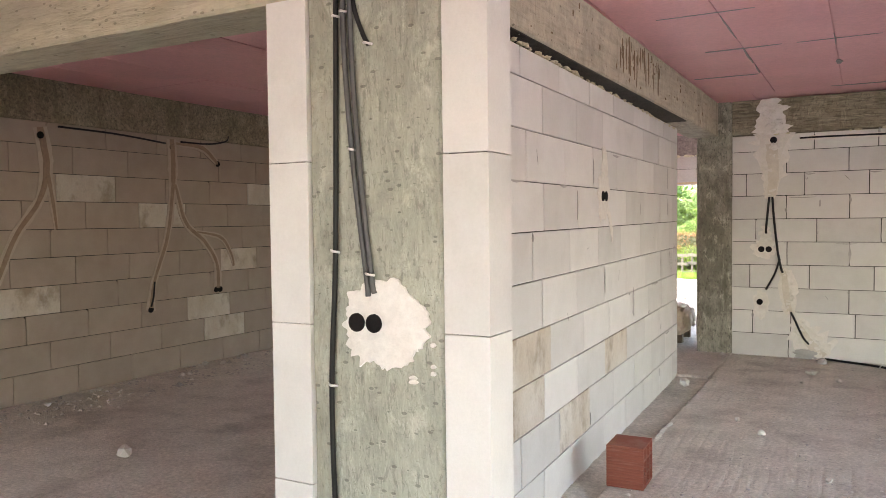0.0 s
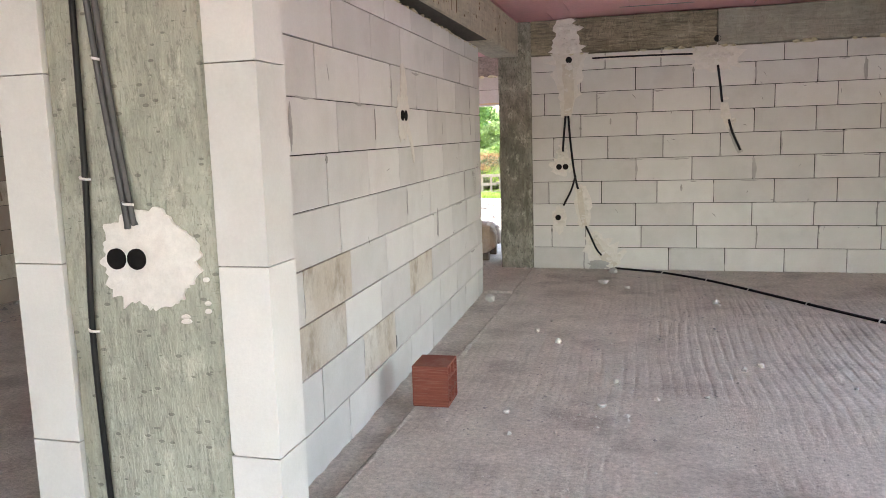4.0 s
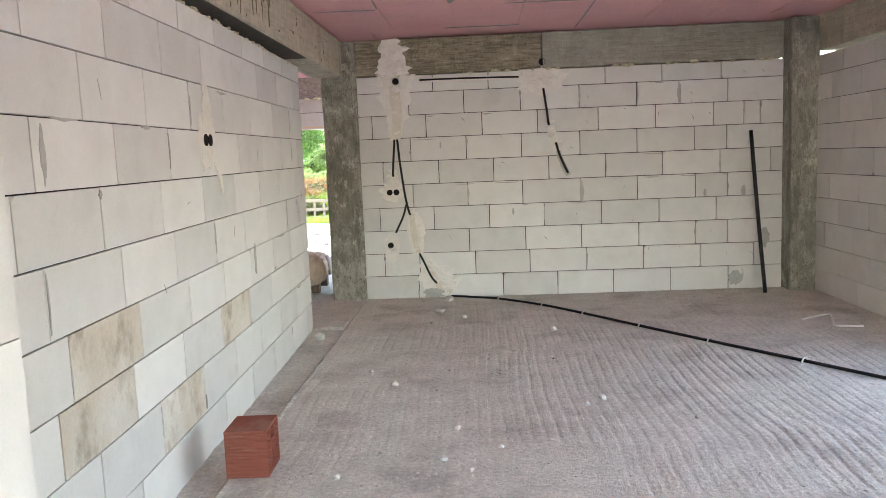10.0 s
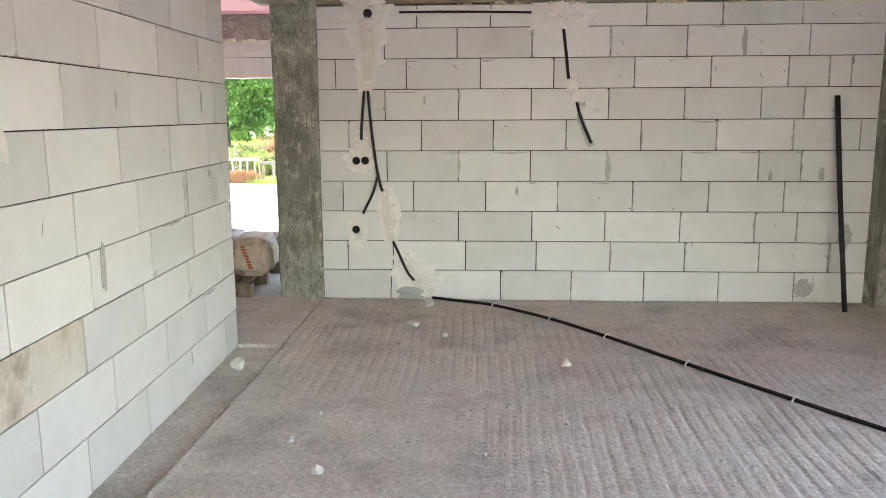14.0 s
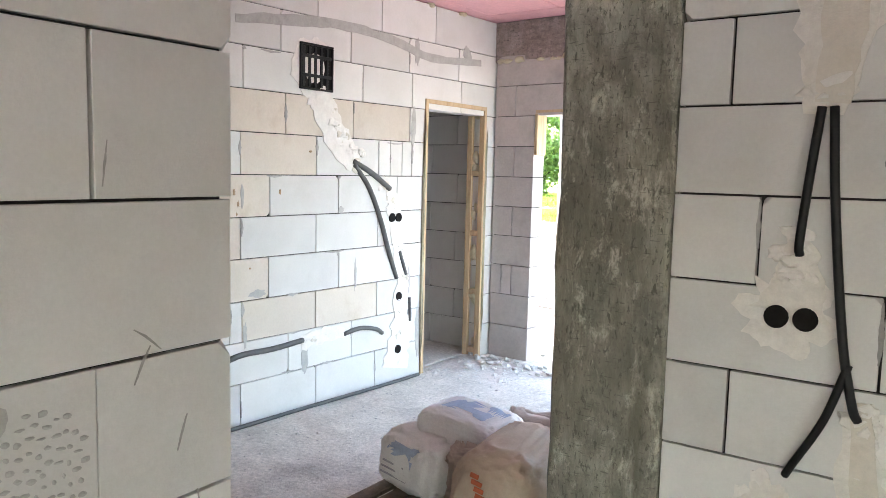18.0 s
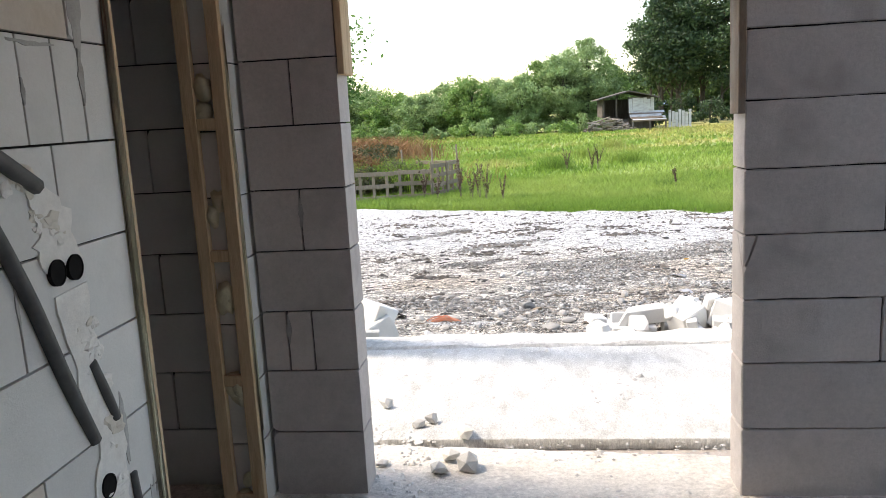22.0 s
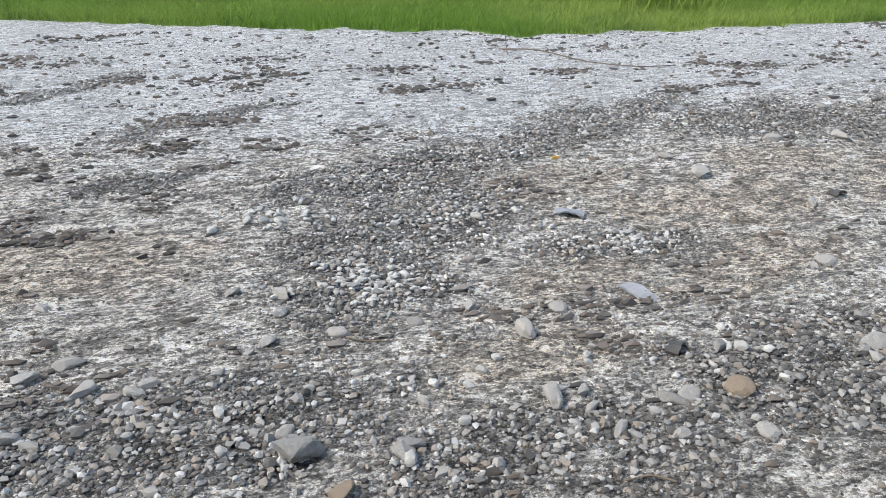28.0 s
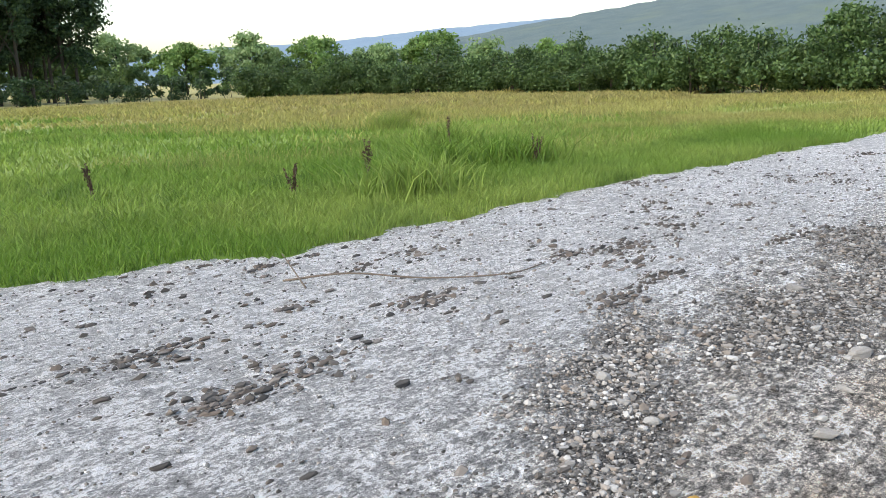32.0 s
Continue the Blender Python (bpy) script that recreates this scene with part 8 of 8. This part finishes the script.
M_SCRUB = varied("brown_green_scrub", [(0.06, 0.075, 0.032), (0.09, 0.105, 0.045), (0.13, 0.115, 0.06), (0.08, 0.10, 0.04)], 0.8, translucent=0.3)
M_REDDISH = varied("reddish_weed_leaves", [(0.16, 0.07, 0.035), (0.20, 0.11, 0.05), (0.13, 0.10, 0.04)], 0.8, translucent=0.3)
for k, (x, y, hh, rad) in enumerate([(-10.2, 32.3, 1.2, 1.0), (-9.1, 32.0, 1.0, 0.9), (-8.2, 32.6, 1.3, 0.9), (-7.0, 32.1, 1.25, 0.8), (-6.1, 32.0, 0.95, 0.8), (-5.5, 32.6, 0.9, 0.7), (-7.6, 33.4, 1.4, 0.9), (-10.8, 33.4, 1.4, 1.0), (-6.6, 33.2, 1.2, 0.8), (-9.4, 33.5, 1.3, 1.0), (-7.9, 31.5, 1.0, 0.8), (-6.9, 31.3, 0.9, 0.7), (-9.3, 31.4, 1.0, 0.8), (-5.9, 31.5, 0.8, 0.6), (-6.9, 34.6, 1.5, 1.0), (-8.4, 34.8, 1.6, 1.1)]):
    tree(x, y, hh, rad, 0.02, 0.055, 2600, M_REDDISH if k in (2, 3, 6) else M_SCRUB, "overgrown clump of brownish weeds inside the pallet fence", 200 + k, name="weed_clump", clumps=26, trunk=0.02, category="weed", stems=4)

# ---- shed, far house, hills ----
M_PLANK = surface("grey_shed_boards", (0.12, 0.10, 0.085), (0.07, 0.06, 0.05), 5.0, 0.9, 0.4, 20.0, (0.2, 0.19, 0.18), 1.5, 0.5, (5, 5, 0.6), world_space=True)
M_SHEET = surface("peeling_metal_sheet", (0.55, 0.55, 0.54), (0.38, 0.38, 0.38), 2.0, 0.5, 0.3, 10.0, (0.22, 0.19, 0.17), 1.2, 0.7, (1, 1, 3), world_space=True)
shed = thing("shed", pose(9.2, 84.5, -0.7), "tumbledown board shed with pale metal sheets", "shed")
for k in range(5):                                     # low board front of the open bay
    ob = part("board", box(-2.2, 0.1, -0.03, 0.03, 0.05 + 0.21 * k, 0.24 + 0.21 * k, 0.006), M_OLDWOOD if k % 2 else M_PLANK, shed)
    ob.matrix_basis = pose(0, 0, 0, 0, (-3, 2, 5, -2, -7)[k], 0)
for x in (-2.3, -1.1, 0.05, 2.3):
    part("post", box(x, x + 0.13, 0.0, 0.13, 0, 3.15), M_PLANK, shed)
part("side_wall", box(-2.35, -2.3, 0.13, 4.0, 0, 3.0), M_PLANK, shed)
part("side_wall", box(2.43, 2.48, 0.0, 4.0, 0, 3.0), M_PLANK, shed)
part("back_wall", box(-2.3, 2.43, 4.0, 4.05, 0, 3.0), M_PLANK, shed)
bm = bmesh.new()
pr = [(-2.9, 2.95), (0.1, 3.66), (2.9, 2.95)]
for (x0, z0), (x1, z1) in zip(pr, pr[1:]):
    v = [bm.verts.new(p) for p in ((x0, -0.7, z0), (x1, -0.7, z1), (x1, 4.5, z1), (x0, 4.5, z0), (x0, -0.7, z0 + 0.1), (x1, -0.7, z1 + 0.1), (x1, 4.5, z1 + 0.1), (x0, 4.5, z0 + 0.1))]
    for q in ((0, 3, 2, 1), (4, 5, 6, 7), (0, 1, 5, 4), (1, 2, 6, 5), (2, 3, 7, 6), (3, 0, 4, 7)):
        bm.faces.new([v[i] for i in q])
part("roof", bm, M_PLANK, shed)
rnd = random.Random(9)
for k in range(7):                                     # upright pale sheets on the closed bay
    ob = part("wall_sheet", box(0, 0.335, -0.03, 0.0, 0, rnd.uniform(1.15, 1.4), 0.006), M_SHEET, shed, "peeling pale metal sheet")
    ob.matrix_basis = pose(0.12 + 0.335 * k, -0.04 - 0.03 * (k % 2), 1.72 + rnd.uniform(-0.06, 0.06), 0, rnd.uniform(-2, 2), 0)
part("inner_wall", box(0.1, 2.43, 0.0, 0.05, 0, 3.1), M_PLANK, shed)
for k in range(6):                                     # a sagging lean-to of long sheets, one over the other
    ob = part("roof_slat", box(0, 3.2 + rnd.uniform(-0.3, 0.2), -0.02, 0.02, 0, 0.34, 0.004), M_SHEET if k % 3 != 1 else M_OLDWOOD, shed, "peeling pale roof sheet")
    ob.matrix_basis = pose(0.1 + rnd.uniform(-0.1, 0.15), -0.25 - 0.26 * k, 1.62 - 0.13 * k, -62 + rnd.uniform(-4, 4), 1.5 + rnd.uniform(-1.5, 1.5), 0)
part("lean_to_beam", box(0.1, 3.3, -1.75, -1.62, 0.84, 0.98), M_OLDWOOD, shed)
for x in (0.15, 1.7, 3.15):
    part("post", box(x, x + 0.12, -1.74, -1.63, 0, 0.84), M_PLANK, shed)
for k in range(7):
    part("white_paling", box(3.75 + 0.31 * k, 4.0 + 0.31 * k, -0.3, -0.26, 0, 1.75 - 0.12 * (k % 3)), M_SHEET, shed)
rnd = random.Random(4)
M_LOGS = surface("heaped_firewood", (0.30, 0.26, 0.22), (0.18, 0.15, 0.125), 3.0, 0.9, 0.4, 20.0, (0.4, 0.37, 0.33), 1.5, 0.5, vary=0.35)
for k in range(70):
    u = rnd.uniform(-1, 1)
    x, y, z = -2.0 + 2.1 * u, -1.5 + rnd.uniform(-0.5, 0.4), 0.1 + 1.25 * (1 - u * u) * rnd.random()
    a, tilt, s = rnd.uniform(0, 3.14), rnd.uniform(-0.15, 0.25), rnd.uniform(0.35, 0.7)
    part("log", tube([(x - s * math.cos(a), y - s * math.sin(a) * 0.5, z), (x + s * math.cos(a), y + s * math.sin(a) * 0.5, z + tilt)], rnd.uniform(0.06, 0.11), 6, 2), M_LOGS, shed)

M_PLASTERED = surface("far_house_wall", (0.36, 0.35, 0.33), (0.30, 0.29, 0.27), 0.8, 0.9, 0.1, 10.0, world_space=True)
M_ROOF = surface("far_house_roof", (0.20, 0.17, 0.16), (0.15, 0.13, 0.12), 1.0, 0.9, 0.2, 10.0, world_space=True)
far_house = thing("farm_house", pose(-20.5, 118, -0.7), "low grey farm house half hidden by trees", "house")
part("wall", box(-4, 5, 0, 6, 0, 2.7), M_PLASTERED, far_house)
bm = bmesh.new()
v = [bm.verts.new(p) for p in ((-4.5, -0.6, 2.6), (5.5, -0.6, 2.6), (5.5, 6.6, 2.6), (-4.5, 6.6, 2.6), (-2.5, 3, 4.6), (3.5, 3, 4.6))]
for q in ((0, 1, 5, 4), (1, 2, 5), (2, 3, 4, 5), (3, 0, 4), (3, 2, 1, 0)):
    bm.faces.new([v[i] for i in q])
part("roof", bm, M_ROOF, far_house)
for x in (-2.6, 0.2, 2.8):
    w = part("window", box(x, x + 1.0, -0.05, 0.0, 1.1, 2.2), M_PLASTERED, far_house)
    part("pane", box(x + 0.08, x + 0.92, -0.07, -0.051, 1.18, 2.12), M_CABLE, w)


def hill(name, ridge, distance, depth, mat, label, rough, seed):
    """A ridge given by bearing (degrees from +y) and angle of height."""
    az = np.arange(ridge[0][0], ridge[-1][0], 0.35)
    el = np.interp(az, [p[0] for p in ridge], [p[1] for p in ridge])
    rows = 16
    v, f = [], []
    for i in range(rows):
        u = i / (rows - 1)
        d = distance + depth * u
        for a, e in zip(az, el):
            top = (distance + depth) * math.tan(radians(e))
            z = top * (math.sin(u * math.pi / 2) ** 1.2) + rough * 0.25 * noise.noise((a * 0.9, u * 2, seed)) * u
            v.append((-3 + d * math.sin(radians(a)), 15 + d * math.cos(radians(a)), z - 2))
    n = len(az)
    for i in range(rows - 1):
        for j in range(n - 1):
            f.append((i * n + j, i * n + j + 1, (i + 1) * n + j + 1, (i + 1) * n + j))
    return structure(name, mesh_of(name, v, f, mat, smooth=True), mat, label, "hill")


# the haze of distance is mixed into both hills' base colours
M_HILL = surface("haze_tinted_wooded_hill", (0.085, 0.125, 0.130), (0.120, 0.160, 0.150), 0.03, 1.0, 0.5, 0.06, (0.14, 0.18, 0.13), 0.010, 0.5, world_space=True, bump_distance=4.0)
M_HILL_FAR = surface("haze_tinted_far_hill", (0.17, 0.25, 0.33), (0.20, 0.28, 0.35), 0.01, 1.0, 0.0, 0.12, world_space=True)
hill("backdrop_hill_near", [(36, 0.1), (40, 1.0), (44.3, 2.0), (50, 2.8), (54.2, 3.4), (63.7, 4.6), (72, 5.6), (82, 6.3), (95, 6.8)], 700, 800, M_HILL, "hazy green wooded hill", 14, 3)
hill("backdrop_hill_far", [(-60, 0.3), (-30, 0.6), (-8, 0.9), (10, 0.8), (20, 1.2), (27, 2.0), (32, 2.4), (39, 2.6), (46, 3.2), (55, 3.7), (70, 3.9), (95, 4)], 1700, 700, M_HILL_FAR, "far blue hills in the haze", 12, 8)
